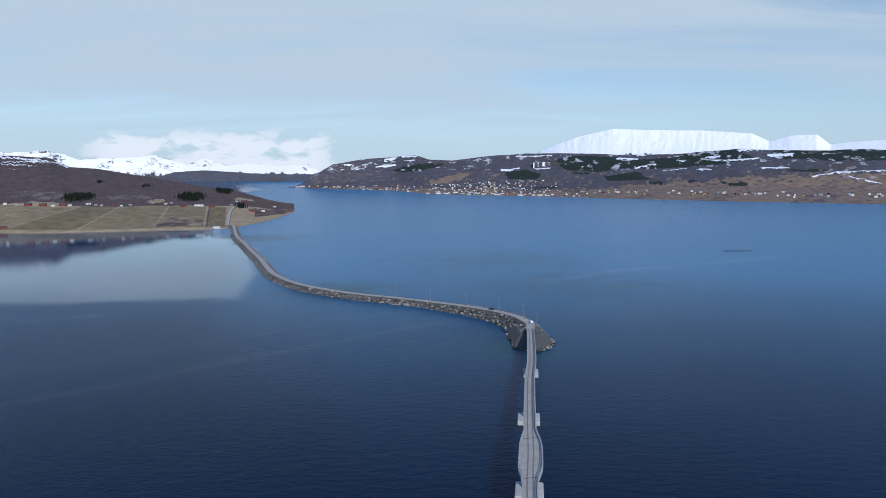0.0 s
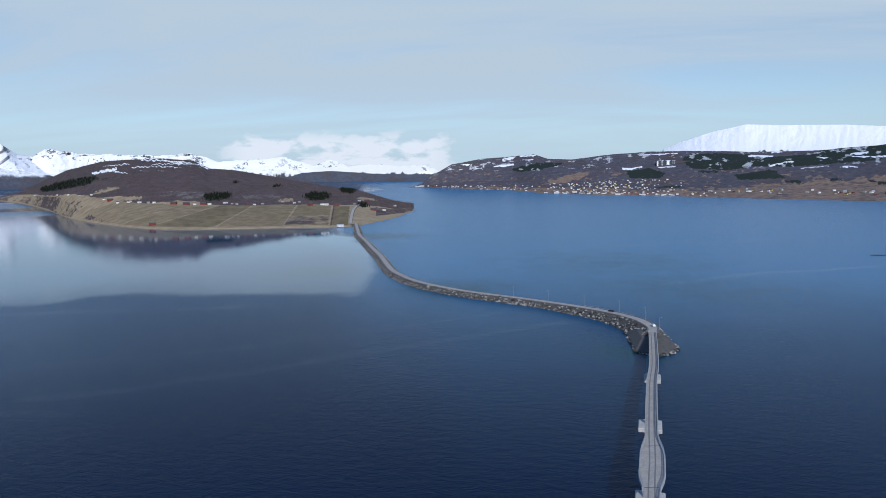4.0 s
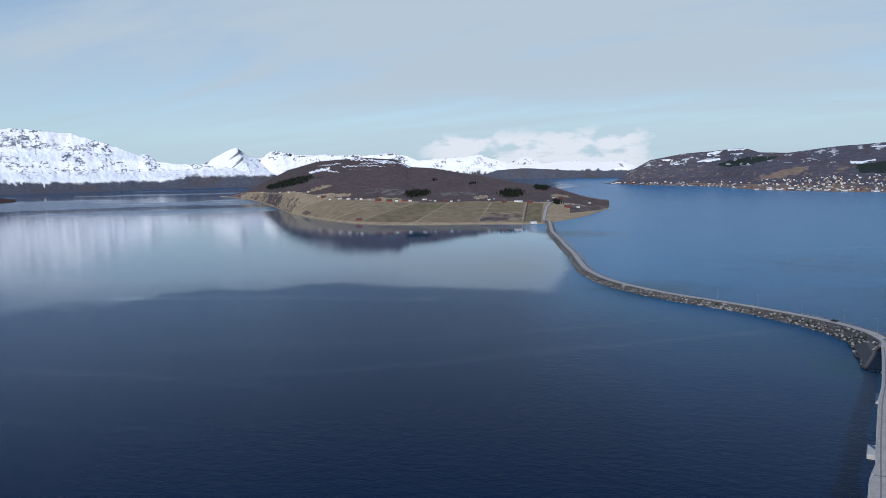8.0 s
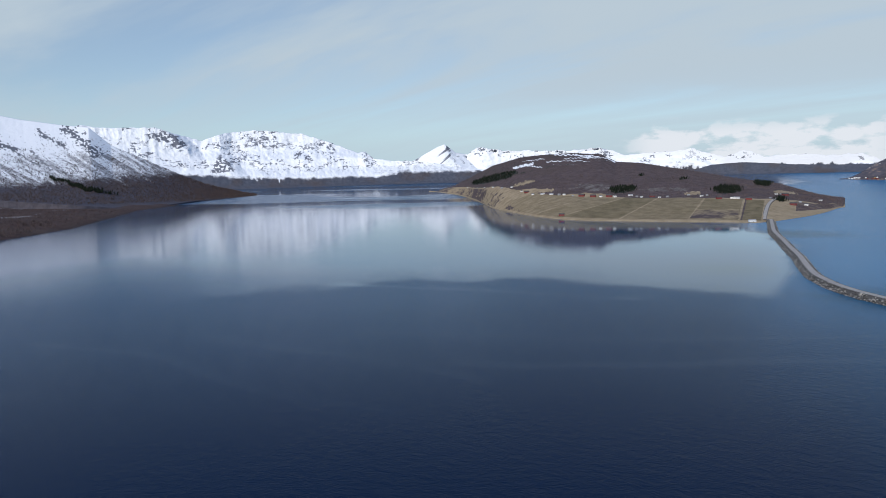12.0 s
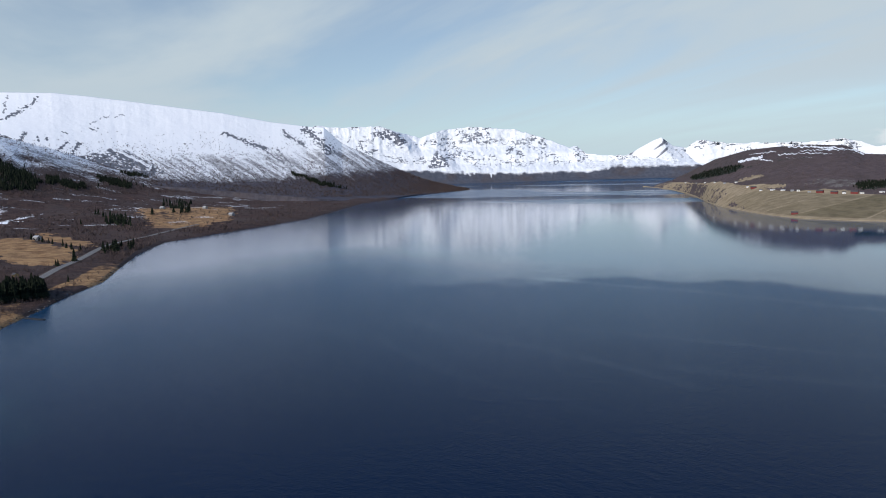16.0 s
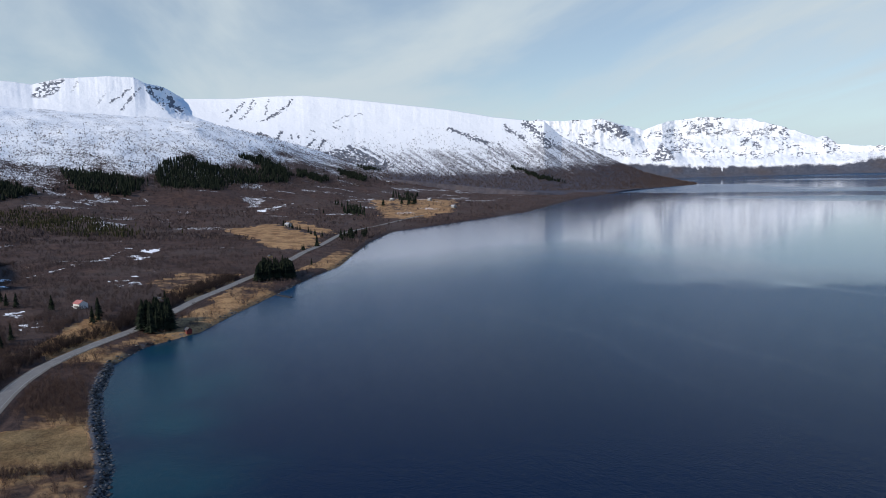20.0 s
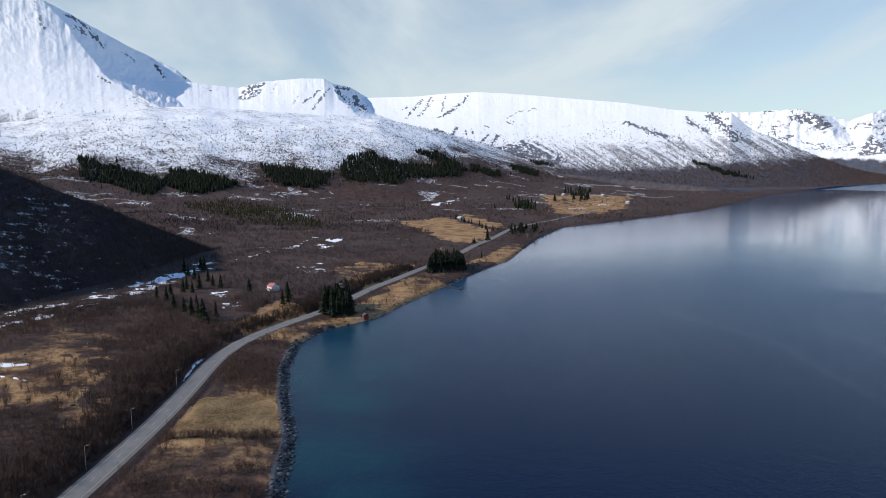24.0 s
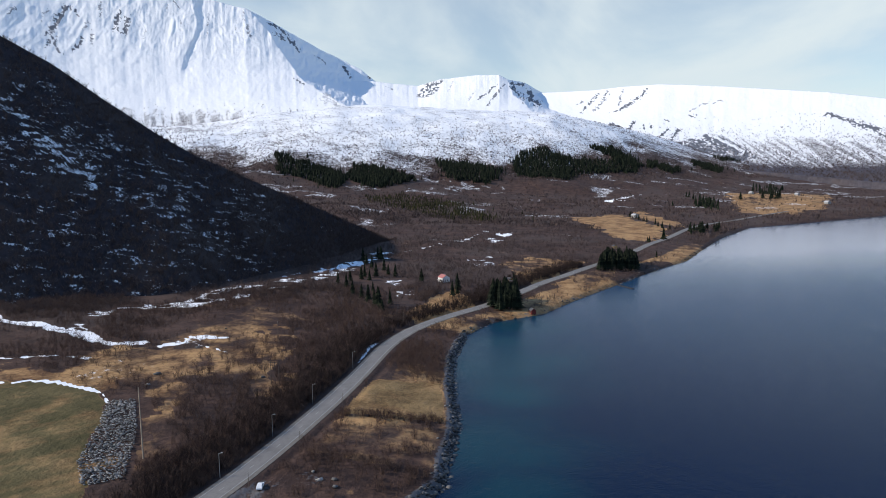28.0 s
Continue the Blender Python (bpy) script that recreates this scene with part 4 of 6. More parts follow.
ROAD = [(-12, -150), (-60, -140), (-110, -122), (-140, -113), (-168, -111), (-184, -110), (-218, -110), (-262, -112), (-295, -115), (-338, -120), (-364, -121), (-383, -120), (-406, -115), (-436, -105), (-469, -91), (-501, -82),
        (-531, -74), (-570, -64), (-607, -51), (-661, -35), (-696, -23), (-781, 4), (-873, 26), (-950, 49), (-1109, 90), (-1210, 131), (-1282, 175), (-1500, 300)]


def near_height(x, y):
    d = shore_far(x, y)
    r, t = np.hypot(x, y), np.degrees(np.arctan2(-x, y)) % 360
    z = table(d, RISE)
    top = rise(3400, table(t, SADDLE))
    k = smooth(r, 1500, 3400) * smooth(d, 300, 1400)
    z = z * (1 - k) + np.maximum(top, 20) * k
    lumps = (fbm(x, y, 160, 5, 71) - 0.5)
    z = z + lumps * np.clip(d, 0, 500) / 500 * 26 + (fbm(x, y, 420, 3, 73) - 0.5) * 50 * smooth(d, 500, 1300) * smooth(3300 - r, 0, 900) + (fbm(x, y, 26, 3, 72) - 0.5) * 1.6 * smooth(d, 2, 30)
    return z, d, t, r


def path_far(x, y, line):
    """Metres to a line of points, and the length along it."""
    best, along, run = np.full(x.shape, 1e9), np.zeros(x.shape), 0.0
    for (ax, ay), (bx, by) in zip(line, line[1:]):
        size = math.hypot(bx - ax, by - ay)
        k = np.clip(((x - ax) * (bx - ax) + (y - ay) * (by - ay)) / size**2, 0, 1)
        d = np.hypot(x - ax - k * (bx - ax), y - ay - k * (by - ay))
        along = np.where(d < best, run + k * size, along)
        best = np.minimum(d, best)
        run += size
    return best, along


def curve(points, step=4.0):
    """A smooth line through points, in even steps."""
    p = [Vector((*q, 0)[:3]) for q in points]
    p = [p[0] * 2 - p[1]] + p + [p[-1] * 2 - p[-2]]
    out = []
    for a, b, c, d in zip(p, p[1:], p[2:], p[3:]):
        n = max(1, int((c - b).length / step))
        for i in range(n):
            t = i / n
            out.append(0.5 * (2 * b + (c - a) * t + (2 * a - 5 * b + 4 * c - d) * t * t + (3 * b - a - 3 * c + d) * t**3))
    return out + [p[-2]]


ROAD_LINE = [(v.x, v.y) for v in curve(ROAD, 12.0)]
_road_x, _road_y = np.array(ROAD_LINE).T
_road_z = near_height(_road_x, _road_y)[0]
_road_z = np.maximum(np.convolve(np.pad(_road_z, 5, "edge"), np.ones(11) / 11, "valid"), 4.0)
_road_run = np.concatenate([[0], np.cumsum(np.hypot(np.diff(_road_x), np.diff(_road_y)))])


def ground_height(x, y):
    """The near ground with the road's bed cut into it."""
    x, y = np.atleast_1d(np.asarray(x, float)), np.atleast_1d(np.asarray(y, float))
    z, d, t, r = near_height(x, y)
    far, along = np.full(x.shape, 999.0), np.zeros(x.shape)
    close = (np.abs(x + 750) < 790) & (y > -175) & (y < 330) & (d > -40) & (d < 260)
    if close.any():
        far[close], along[close] = path_far(x[close], y[close], ROAD_LINE)
    k = smooth(-far, -13, -4.5) * smooth(d, 0, 8)
    bed = np.interp(along, _road_run, _road_z)
    ditch = 1.0 * np.exp(-((far - 8.0) / 1.8) ** 2) * smooth(d, 6, 16)
    return z * (1 - k) + (bed - 0.12) * k - ditch, d, far


FIELDS = {
    "square": [(-285, -106), (-297, -78), (-251, -64), (-240, -103)],
    "lower": [(-236, -103), (-246, -64), (-205, -56), (-206, -97)],
    "verge": [(-219, -177), (-246, -187), (-202, -149), (-163, -128), (-161, -134), (-184, -149)],
    "tuft": [(-348, -204), (-368, -194), (-337, -169), (-259, -132), (-238, -132), (-245, -146), (-282, -161)],
    "bank": [(-252, -275), (-254, -246), (-252, -217), (-237, -193), (-228, -196), (-238, -211), (-229, -250)],
    "great": [(-222, -262), (-233, -226), (-232, -203), (-221, -189), (-185, -168), (-154, -143), (-130, -180), (-150, -260)],
    "house": [(-422, -134), (-440, -136), (-512, -128), (-474, -102), (-464, -96), (-401, -124)],
    "b": [(-1169, -93), (-1297, -23), (-1060, 55), (-963, 46), (-895, 20), (-903, -1)],
    "b_top": [(-1400, 20), (-1141, 83), (-1078, 63), (-1250, 12)],
    "c": [(-1915, 238), (-2121, 330), (-2134, 534), (-1611, 399), (-1424, 292), (-1415, 203)],
    "shore": [(-560, -62), (-605, -46), (-690, -16), (-640, -6), (-560, -30)],
    "shore_b": [(-396, -116), (-450, -90), (-520, -62), (-500, -48), (-440, -84), (-400, -100)],
    "slope": [(-640, -115), (-700, -95), (-700, -30), (-560, -72)],
}
SNOW_PATCHES = [[(-660, -150), (-690, -128), (-612, -112), (-600, -128)], [(-850, -166), (-885, -152), (-770, -139), (-750, -150)], [(-1560, -60), (-1830, -14), (-1860, 21), (-1521, -33)],
                [(-490, -172), (-466, -156), (-484, -138), (-500, -137)], [(-545, -150), (-560, -140), (-545, -130), (-525, -140)],
                [(-500, -190), (-530, -180), (-510, -165), (-490, -170)]]
SNOW_LINES = [   # half width, whole or broken, course
    (4.2, 0.9, [(-330, -372), (-316, -346), (-312, -325), (-307, -301), (-309, -288), (-299, -269), (-293, -249), (-302, -238)]),
    (4.2, 0.55, [(-299, -223), (-308, -215), (-320, -212), (-320, -203)]), (1.4, 0.6, [(-311, -218), (-303, -201), (-298, -187)]),
    (1.8, 0.7, [(-253, -292), (-257, -281), (-261, -272), (-267, -258), (-267, -240)]), (1.2, 1.0, [(-218, -262), (-225, -247), (-231, -236), (-234, -226), (-232, -211), (-229, -199), (-221, -190)]),
    (9.0, 0.02, [(-309, -290), (-330, -305), (-367, -316), (-381, -307), (-386, -285), (-413, -280), (-452, -281), (-470, -259), (-532, -258), (-578, -243), (-622, -229)]),
    (10.0, 0.0, [(-386, -273), (-424, -257), (-472, -251), (-532, -237), (-590, -233), (-640, -226)]),
    (0.7, 0.7, [(-310, -123.0), (-338, -128.5), (-352, -129)]), (6.0, 0.1, [(-640, -250), (-720, -215), (-790, -190), (-900, -180)])]


def near_land():
    turn = np.concatenate([np.arange(62, 138, 0.125), np.arange(138, 262, 1.0)])
    r = np.geomspace(140, 3600, 400)
    T, R = np.meshgrid(turn, r)
    x, y = polar(T, R)
    z, d, far = ground_height(x, y)
    n1, n2, n3 = fbm(x, y, 70, 5, 81), fbm(x, y, 420, 4, 82), fbm(x, y, 16, 4, 83)
    far_off = 1 + smooth(R, 450, 1200) * 3
    wx, wy = x + (n3 - 0.5) * 13 * far_off, y + (fbm(x, y, 16, 3, 84) - 0.5) * 13 * far_off
    near = smooth(-R, -560, -330)
    grass = smooth(n1 + 0.13 * near + 0.75 * (n3 - 0.5) - 0.16 * smooth(d, 250, 600), 0.48, 0.74) * (0.36 + 0.16 * near)
    grass = np.maximum(grass, smooth(34 - d, 0, 14) * smooth(R, 330, 400) * smooth(-R, -1100, -750) * 0.75 * smooth(n1, 0.35, 0.5))
    grass = np.where(smooth(-far, -30, -12) * smooth(d, 20, 40) > 0.3, grass * 0.6, grass)
    green = np.zeros_like(x)
    for key, poly in FIELDS.items():
        fx, fy = (x, y) if key == "square" else (wx, wy)
        hit = inside(fx, fy, poly)
        hit = hit & ((n3 > 0.46) | (key not in ("tuft", "verge", "bank")))
        grass = np.where(hit, (0.52 + 0.5 * (n1 - 0.5) if key in ("lower", "shore", "shore_b", "slope", "verge", "tuft", "bank") else 0.62 + 0.5 * (n1 - 0.5) if key == "c" else 0.98), grass)
        tilled = 0.12 * np.sin((x * 0.55 + y * 0.83) * 1.1) if key == "great" else 0.0
        green = np.where(hit, {"great": 1.0, "square": 0.5}.get(key, 0.0) * np.clip(0.25 + 1.6 * fbm(x, y, 9, 4, 87) + tilled - 0.1 + 0.5 * (n1 - 0.5), 0, 1.15), green)
    el = np.degrees(np.arctan2(z - EYE, R))
    line = table(T, [(62, -1.4), (78.6, -1.2), (88.6, -0.4), (99.8, -0.4), (113.6, -0.4), (124.4, 0.6), (140, 1), (262, 1)])
    snow = smooth(el - line + (n2 - 0.5) * 2.4 + (n1 - 0.5) * 1.4, -2.4, 3.2) * (0.50 + 0.24 * n1)
    snow = np.maximum(snow, smooth(n1 + 0.10 * (n2 - 0.5) + 0.06 * smooth(el, -6, -2) + 0.35 * (n3 - 0.5), 0.59, 0.78) * 0.46 * smooth(d, 60, 200))
    bits = fbm(x, y, 14, 4, 88)
    for poly in SNOW_PATCHES:
        snow = np.where(inside(wx, wy, poly), np.maximum(snow, np.clip(0.34 + 2.4 * (bits - 0.48), 0, 0.9)), snow)
    gravel = [(-320, -236), (-285, -205), (-262, -188), (-246, -182), (-230, -170)]
    rock = smooth(-path_far(wx, wy, gravel)[0], -5, -1) * 0.36
    rock = np.maximum(rock, smooth(-path_far(x, y, [(-172, -103), (-182, -99), (-188, -90)])[0], -7, -4) * 0.5)
    snow = np.where(grass > 0.9, snow * 0.35, snow)
    bits = fbm(x, y, 11, 4, 89)
    for wide, whole, line in SNOW_LINES:
        f, _ = path_far(x + (n3 - 0.5) * 4 * wide / 3, y + (n1 - 0.5) * 5 * wide / 3, line)
        f = f + (bits - 0.5) * wide * 2.6
        snow = np.maximum(snow, smooth(-f, -wide * 1.15, -wide * 0.7) * np.clip(0.7 * whole + (1 - 0.5 * whole) * 1.3 * smooth(0.5 * n3 + 0.5 * bits, 0.40, 0.60), 0, 1 if whole > 0.1 else 0.62))
    rock = rock + smooth(5.5 - np.abs(d - 1.5), 0, 4) * (0.40 + 0.30 * smooth(-R, -420, -380))
    return sheet("near_ground", x, y, z, LAND, dict(grass=grass, green=green, pine=0.0, snow=snow, rock=rock), "brown spring ground of birch scrub and yellow grass", "ground")


near_land()


def dark_hill():
    crest = [(108.6, -6.4), (109.6, -5.6), (111.4, -4.5), (115.9, -2.45), (120.3, -0.45), (124.0, 1.3), (126.4, 2.8), (130.1, 5.3), (133.6, 7.9), (136.8, 9.7), (142, 12.0), (150, 13), (170, 12), (190, 10)]
    foot = [(108.6, 830), (110.5, 770), (113.4, 672), (117.8, 599), (122.2, 558), (126.4, 523), (130.3, 521), (137.5, 514), (150, 500), (190, 600)]
    up = [(a, math.degrees(math.atan((float(near_height(*[np.array([v]) for v in polar(a, r)])[0][0]) - EYE) / r))) for a, r in foot]
    top = [(108.6, 850), (111.4, 760), (115.9, 712), (120.3, 697), (126.4, 692), (130.1, 705), (133.6, 720), (136.8, 741), (150, 800), (190, 900)]
    T, R, Z, S = massif(108.6, 160, 0.13, [(foot, [(a, e - 0.8) for a, e in up]), (foot, up), (top, crest), ([(a, r + 500) for a, r in top], [(a, e - 9) for a, e in crest])], (2, 150, 30))
    x, y = polar(T, R)
    Z = Z + (fbm(x, y, 120, 5, 91) - 0.5) * 16 * smooth(S, 1.0, 1.4) * smooth(2.0 - S, -0.3, 0.5)
    fall = Z - T * 2.0
    n, bands = fbm(T * 0.35, fall / 22, 1.0, 4, 92), fbm(T * 1.5, fall / 1.7, 1.0, 3, 93)
    chute = smooth(1.4 - line_far(T + (n - 0.5) * 1.5, np.degrees(np.arctan2(Z - EYE, R)), [(136.0, 5.2), (133.8, 2.0), (131.5, -1.0)]) / 0.8, 0, 1)
    rim = smooth(table(S, [(0, 0), (1.86, 0), (1.95, 1), (3, 1)]), 0, 1)
    snow = (smooth(n * 0.30 + bands * 0.75, 0.42, 0.72) * 0.33 + 0.05 + 0.10 * smooth(T, 112, 122) + 0.20 * chute * smooth(bands, 0.35, 0.6)) * (1 - 0.85 * rim)
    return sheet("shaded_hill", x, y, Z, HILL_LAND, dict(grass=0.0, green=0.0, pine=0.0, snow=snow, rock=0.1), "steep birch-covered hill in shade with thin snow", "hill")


dark_hill()

# ---- small helpers for things ----
def part(name, bm, mat, parent=None, label="", smooth_it=False):
    """One bmesh as one mesh object, under a thing or a part."""
    me = bpy.data.meshes.new(name)
    bm.to_mesh(me)
    bm.free()
    if smooth_it:
        me.polygons.foreach_set("use_smooth", np.ones(len(me.polygons), bool))
    me.materials.append(mat)
    ob = new(name, me)
    ob.parent = parent
    if label:
        ob["label"] = label
    return ob


def share(name, me, parent, m, label=""):
    """One more object on a mesh that is there already."""
    ob = new(name, me)
    ob.parent = parent
    ob.matrix_basis = m
    if label:
        ob["label"] = label
    return ob


def thing(name, label, category, group="", m=None, kind=""):
    ob = new(name)
    if m is not None:
        ob.matrix_basis = m
    return tagged(ob, label, category, group, kind)


def box(x, y, z, at=(0, 0, 0), bevel=0.0, bm=None, turn=0.0):
    """A box of that size that stands on at."""
    own = bm or bmesh.new()
    m = Matrix.Translation((at[0], at[1], at[2] + z / 2)) @ Matrix.Rotation(turn, 4, "Z") @ Matrix.Diagonal((x, y, z, 1))
    made = bmesh.ops.create_cube(own, size=1.0, matrix=m)
    if bevel:
        edges = {e for v in made["verts"] for e in v.link_edges}
        bmesh.ops.bevel(own, geom=list(edges), offset=bevel, segments=1, affect="EDGES")
    return own


def rod(a, b, r0, r1=None, sides=8, bm=None):
    """A tapered rod from a to b."""
    own = bm or bmesh.new()
    a, b = Vector(a), Vector(b)
    way = b - a
    m = Matrix.Translation((a + b) / 2) @ way.to_track_quat("Z", "Y").to_matrix().to_4x4()
    bmesh.ops.create_cone(own, cap_ends=True, segments=sides, radius1=r0, radius2=r0 if r1 is None else r1, depth=way.length, matrix=m)
    return own


def sweep(line, section, bm=None):
    """A closed section (across, up) drawn along a line of Vectors."""
    own = bm or bmesh.new()
    rings = []
    for i, p in enumerate(line):
        way = (line[min(i + 1, len(line) - 1)] - line[max(i - 1, 0)]).normalized()
        side = Vector((way.y, -way.x, 0)).normalized()
        sec = section(i) if callable(section) else section
        rings.append([own.verts.new(p + side * u + Vector((0, 0, v))) for u, v in sec])
    n = len(rings[0])
    for a, b in zip(rings, rings[1:]):
        for j in range(n):
            own.faces.new((a[j], a[(j + 1) % n], b[(j + 1) % n], b[j]))
    own.faces.new(rings[0])
    own.faces.new(rings[-1][::-1])
    bmesh.ops.recalc_face_normals(own, faces=own.faces)
    return own


def boulder(seed, flat=0.7):
    """A rough stone about a metre across."""
    rng = random.Random(seed)
    bm = bmesh.new()
    bmesh.ops.create_icosphere(bm, subdivisions=1, radius=0.5)
    for v in bm.verts:
        v.co *= rng.uniform(0.72, 1.25)
        v.co.z *= flat
    me = bpy.data.meshes.new("boulder")
    bm.to_mesh(me)
    bm.free()
    return me


def stone_material(name, dark, light):
    k = Nodes(name)
    each = k.math("FRACT", k.math("ADD", k.any(), k.island()))
    f = k.math("ADD", k.math("MULTIPLY", each, 0.7), k.math("MULTIPLY", k.noise(2.0, 4), 0.3))
    k.bump(k.noise(6.0, 4), 0.06)
    return k.done(k.mix(k.step(f, 0.3, 0.8), dark, light), 0.85, 0.0, 0.2)


STONE = stone_material("blasted_rock", (0.045, 0.042, 0.038), (0.33, 0.31, 0.28))
DARK_STONE = stone_material("shore_rock", (0.03, 0.029, 0.03), (0.15, 0.14, 0.13))
GREY_STONE = stone_material("heaped_rock", (0.09, 0.086, 0.082), (0.34, 0.33, 0.31))
ASPHALT = simple("worn_asphalt", (0.13, 0.122, 0.115), (0.20, 0.188, 0.176), 0.25, 0.9, bump=0.01)
DECK = simple("bridge_asphalt", (0.29, 0.262, 0.232), (0.41, 0.372, 0.328), 0.18, 0.9, bump=0.01)
TRACK = simple("darker_wheel_track", (0.15, 0.145, 0.14), (0.20, 0.195, 0.19), 0.4, 0.9)
CONCRETE = simple("weathered_concrete", (0.34, 0.33, 0.31), (0.52, 0.50, 0.47), 0.3, 0.85, bump=0.02)
PAINT = simple("road_paint", (0.24, 0.24, 0.23), (0.46, 0.46, 0.44), 1.5, 0.7)
STEEL = simple("galvanised_steel", (0.32, 0.33, 0.34), (0.46, 0.47, 0.48), 1.0, 0.45, 0.7)
GRAVEL = simple("dark_gravel", (0.055, 0.052, 0.05), (0.12, 0.113, 0.105), 0.6, 0.95, bump=0.08)
SHOULDER = simple("gravel_shoulder", (0.12, 0.105, 0.09), (0.20, 0.18, 0.155), 0.5, 0.95, bump=0.05)
ROCKS = [boulder(i, 0.62 + 0.08 * (i % 4)) for i in range(8)]
for me in ROCKS:
    me.materials.append(STONE)


def heap(name, places, mat, label, category, sizes, parent=None, seed=0, squash=0.7):
    """Many stones as one mesh."""
    rng = np.random.RandomState(seed)
    base = []
    for me in ROCKS:
        v = np.zeros(len(me.vertices) * 3)
        me.vertices.foreach_get("co", v)
        f = np.zeros(len(me.polygons) * 3, int)
        me.polygons.foreach_get("vertices", f)
        base.append((v.reshape(-1, 3), f.reshape(-1, 3)))
    V, Fs, n = [], [], 0
    for i, p in enumerate(places):
        v, f = base[i % len(base)]
        a = rng.uniform(0, 6.28)
        s = rng.uniform(*sizes) * (1 if rng.rand() > 0.12 else 1.6)
        c, d = math.cos(a), math.sin(a)
        q = v * s * np.array([rng.uniform(0.8, 1.4), 1, squash])
        q = np.stack([q[:, 0] * c - q[:, 1] * d, q[:, 0] * d + q[:, 1] * c, q[:, 2]], -1) + np.array(p)
        V.append(q)
        Fs.append(f + n)
        n += len(v)
    return joined(name, np.concatenate(V), np.concatenate(Fs), mat, label, category, parent)


def joined(name, verts, faces, mat, label="", category="", parent=None, kind="stuff"):
    """Triangles from arrays as one object."""
    me = bpy.data.meshes.new(name)
    me.vertices.add(len(verts))
    me.vertices.foreach_set("co", np.asarray(verts, np.float32).ravel())
    me.loops.add(faces.size)
    me.loops.foreach_set("vertex_index", np.asarray(faces, np.int32).ravel())
    me.polygons.add(len(faces))
    me.polygons.foreach_set("loop_start", (np.arange(len(faces)) * 3).astype(np.int32))
    me.update(calc_edges=True)
    me.materials.append(mat)
    ob = new(name, me)
    ob.parent = parent
    return tagged(ob, label, category if parent is None else "", "", kind)


# ---- bridge ----
DECK_LINE = [(-12, -150), (1, 0), (15, 110), (24, 186), (27.6, 213), (31.5, 247), (38.5, 302), (43, 331), (47.3, 366), (50.3, 392), (52.5, 412)]


def deck_height(y):
    return float(np.interp(y, [-150, 60, 240, 412], [9.5, 13.0, 12.0, 7.0]))


def deck_half(y):
    """Half the deck's width, with the bay for meeting cars."""
    return float(np.interp(y, [-150, 191, 200, 219, 231, 420], [2.25, 2.25, 3.8, 3.8, 2.25, 2.2]))


deck_line = [Vector((v.x, v.y, deck_height(v.y))) for v in curve(DECK_LINE, 4.0)]


def bridge():
    root = thing("bridge", "narrow concrete road bridge with a meeting bay over the fjord", "bridge")
    h = [deck_half(p.y) for p in deck_line]
    part("deck", sweep(deck_line, lambda i: [(-h[i], -0.7), (-1.6, -1.7), (1.6, -1.7), (h[i], -0.7), (h[i], 0), (-h[i], 0)]), CONCRETE, root, "pale weathered concrete deck slab")
    part("road_surface", sweep(deck_line, lambda i: [(-h[i] + 0.45, 0.004), (h[i] - 0.45, 0.004), (h[i] - 0.45, 0.06), (-h[i] + 0.45, 0.06)]), DECK, root, "light grey worn asphalt")
    for s in (-0.85, 0.85):
        part("wheel_track", sweep(deck_line, [(s - 0.22, 0.062), (s + 0.22, 0.062), (s + 0.22, 0.066), (s - 0.22, 0.066)]), TRACK, root)
    for s in (-1, 1):
        part("edge_beam", sweep(deck_line, lambda i: [(s * (h[i] - 0.40), 0.0), (s * (h[i] + 0.02), 0.0), (s * (h[i] + 0.02), 0.32), (s * (h[i] - 0.40), 0.32)]), CONCRETE, root)
        for z in (0.65, 1.0, 1.25):
            part("rail", sweep(deck_line, lambda i: [(s * (h[i] - 0.25), z), (s * (h[i] - 0.17), z), (s * (h[i] - 0.17), z + 0.09), (s * (h[i] - 0.25), z + 0.09)]), STEEL, root)
    post = None
    for i, p in enumerate(deck_line):
        if p.y < 150:
            continue
        way = (deck_line[min(i + 1, len(deck_line) - 1)] - deck_line[i - 1]).normalized()
        side = Vector((way.y, -way.x, 0))
        for s in (-1, 1):
            at = p + side * s * (h[i] - 0.21)
            if post is None:
                post = part("rail_post", box(0.10, 0.10, 1.3), STEEL, root)
                post.location = at
            else:
                share("rail_post", post.data, root, Matrix.Translation(at))
        if i % 2 == 0:
            for s in (-1, 1):
                at = p + side * s * (h[i] - 0.62)
                bm = box(0.12, 2.0, 0.012, (0, 0, 0.062))
                k = part("edge_line", bm, PAINT, root)
                k.matrix_basis = Matrix.Translation(at) @ Matrix.Rotation(-math.atan2(way.x, way.y), 4, "Z")
    # piers on pads
    for y in (20, 78, 140, 209, 274, 340):
        x = float(np.interp(y, [p[1] for p in DECK_LINE], [p[0] for p in DECK_LINE]))
        turn = -math.atan2(0.124, 1)
        pier = thing("pier", "", "")
        pier.parent = root
        pier.matrix_basis = Matrix.Translation((x, y, 0)) @ Matrix.Rotation(turn, 4, "Z")
        wide = 9.0 if y < 300 else 7.5
        part("footing", box(wide, 11, 5.5, (-0.4, 0, -4.0), 0.25), CONCRETE, pier, "wide concrete footing at the waterline")
        top = deck_height(y) - 1.7
        for s in (-1.3, 1.3):
            part("column", box(1.0, 1.6, top - 1.5, (s, 0, 1.5), 0.12), CONCRETE, pier)
        part("cap_beam", box(4.4, 1.9, 0.8, (0, 0, top - 0.8), 0.1), CONCRETE, pier)
    for y in (193, 224):
        i = min(range(len(deck_line)), key=lambda q: abs(deck_line[q].y - y))
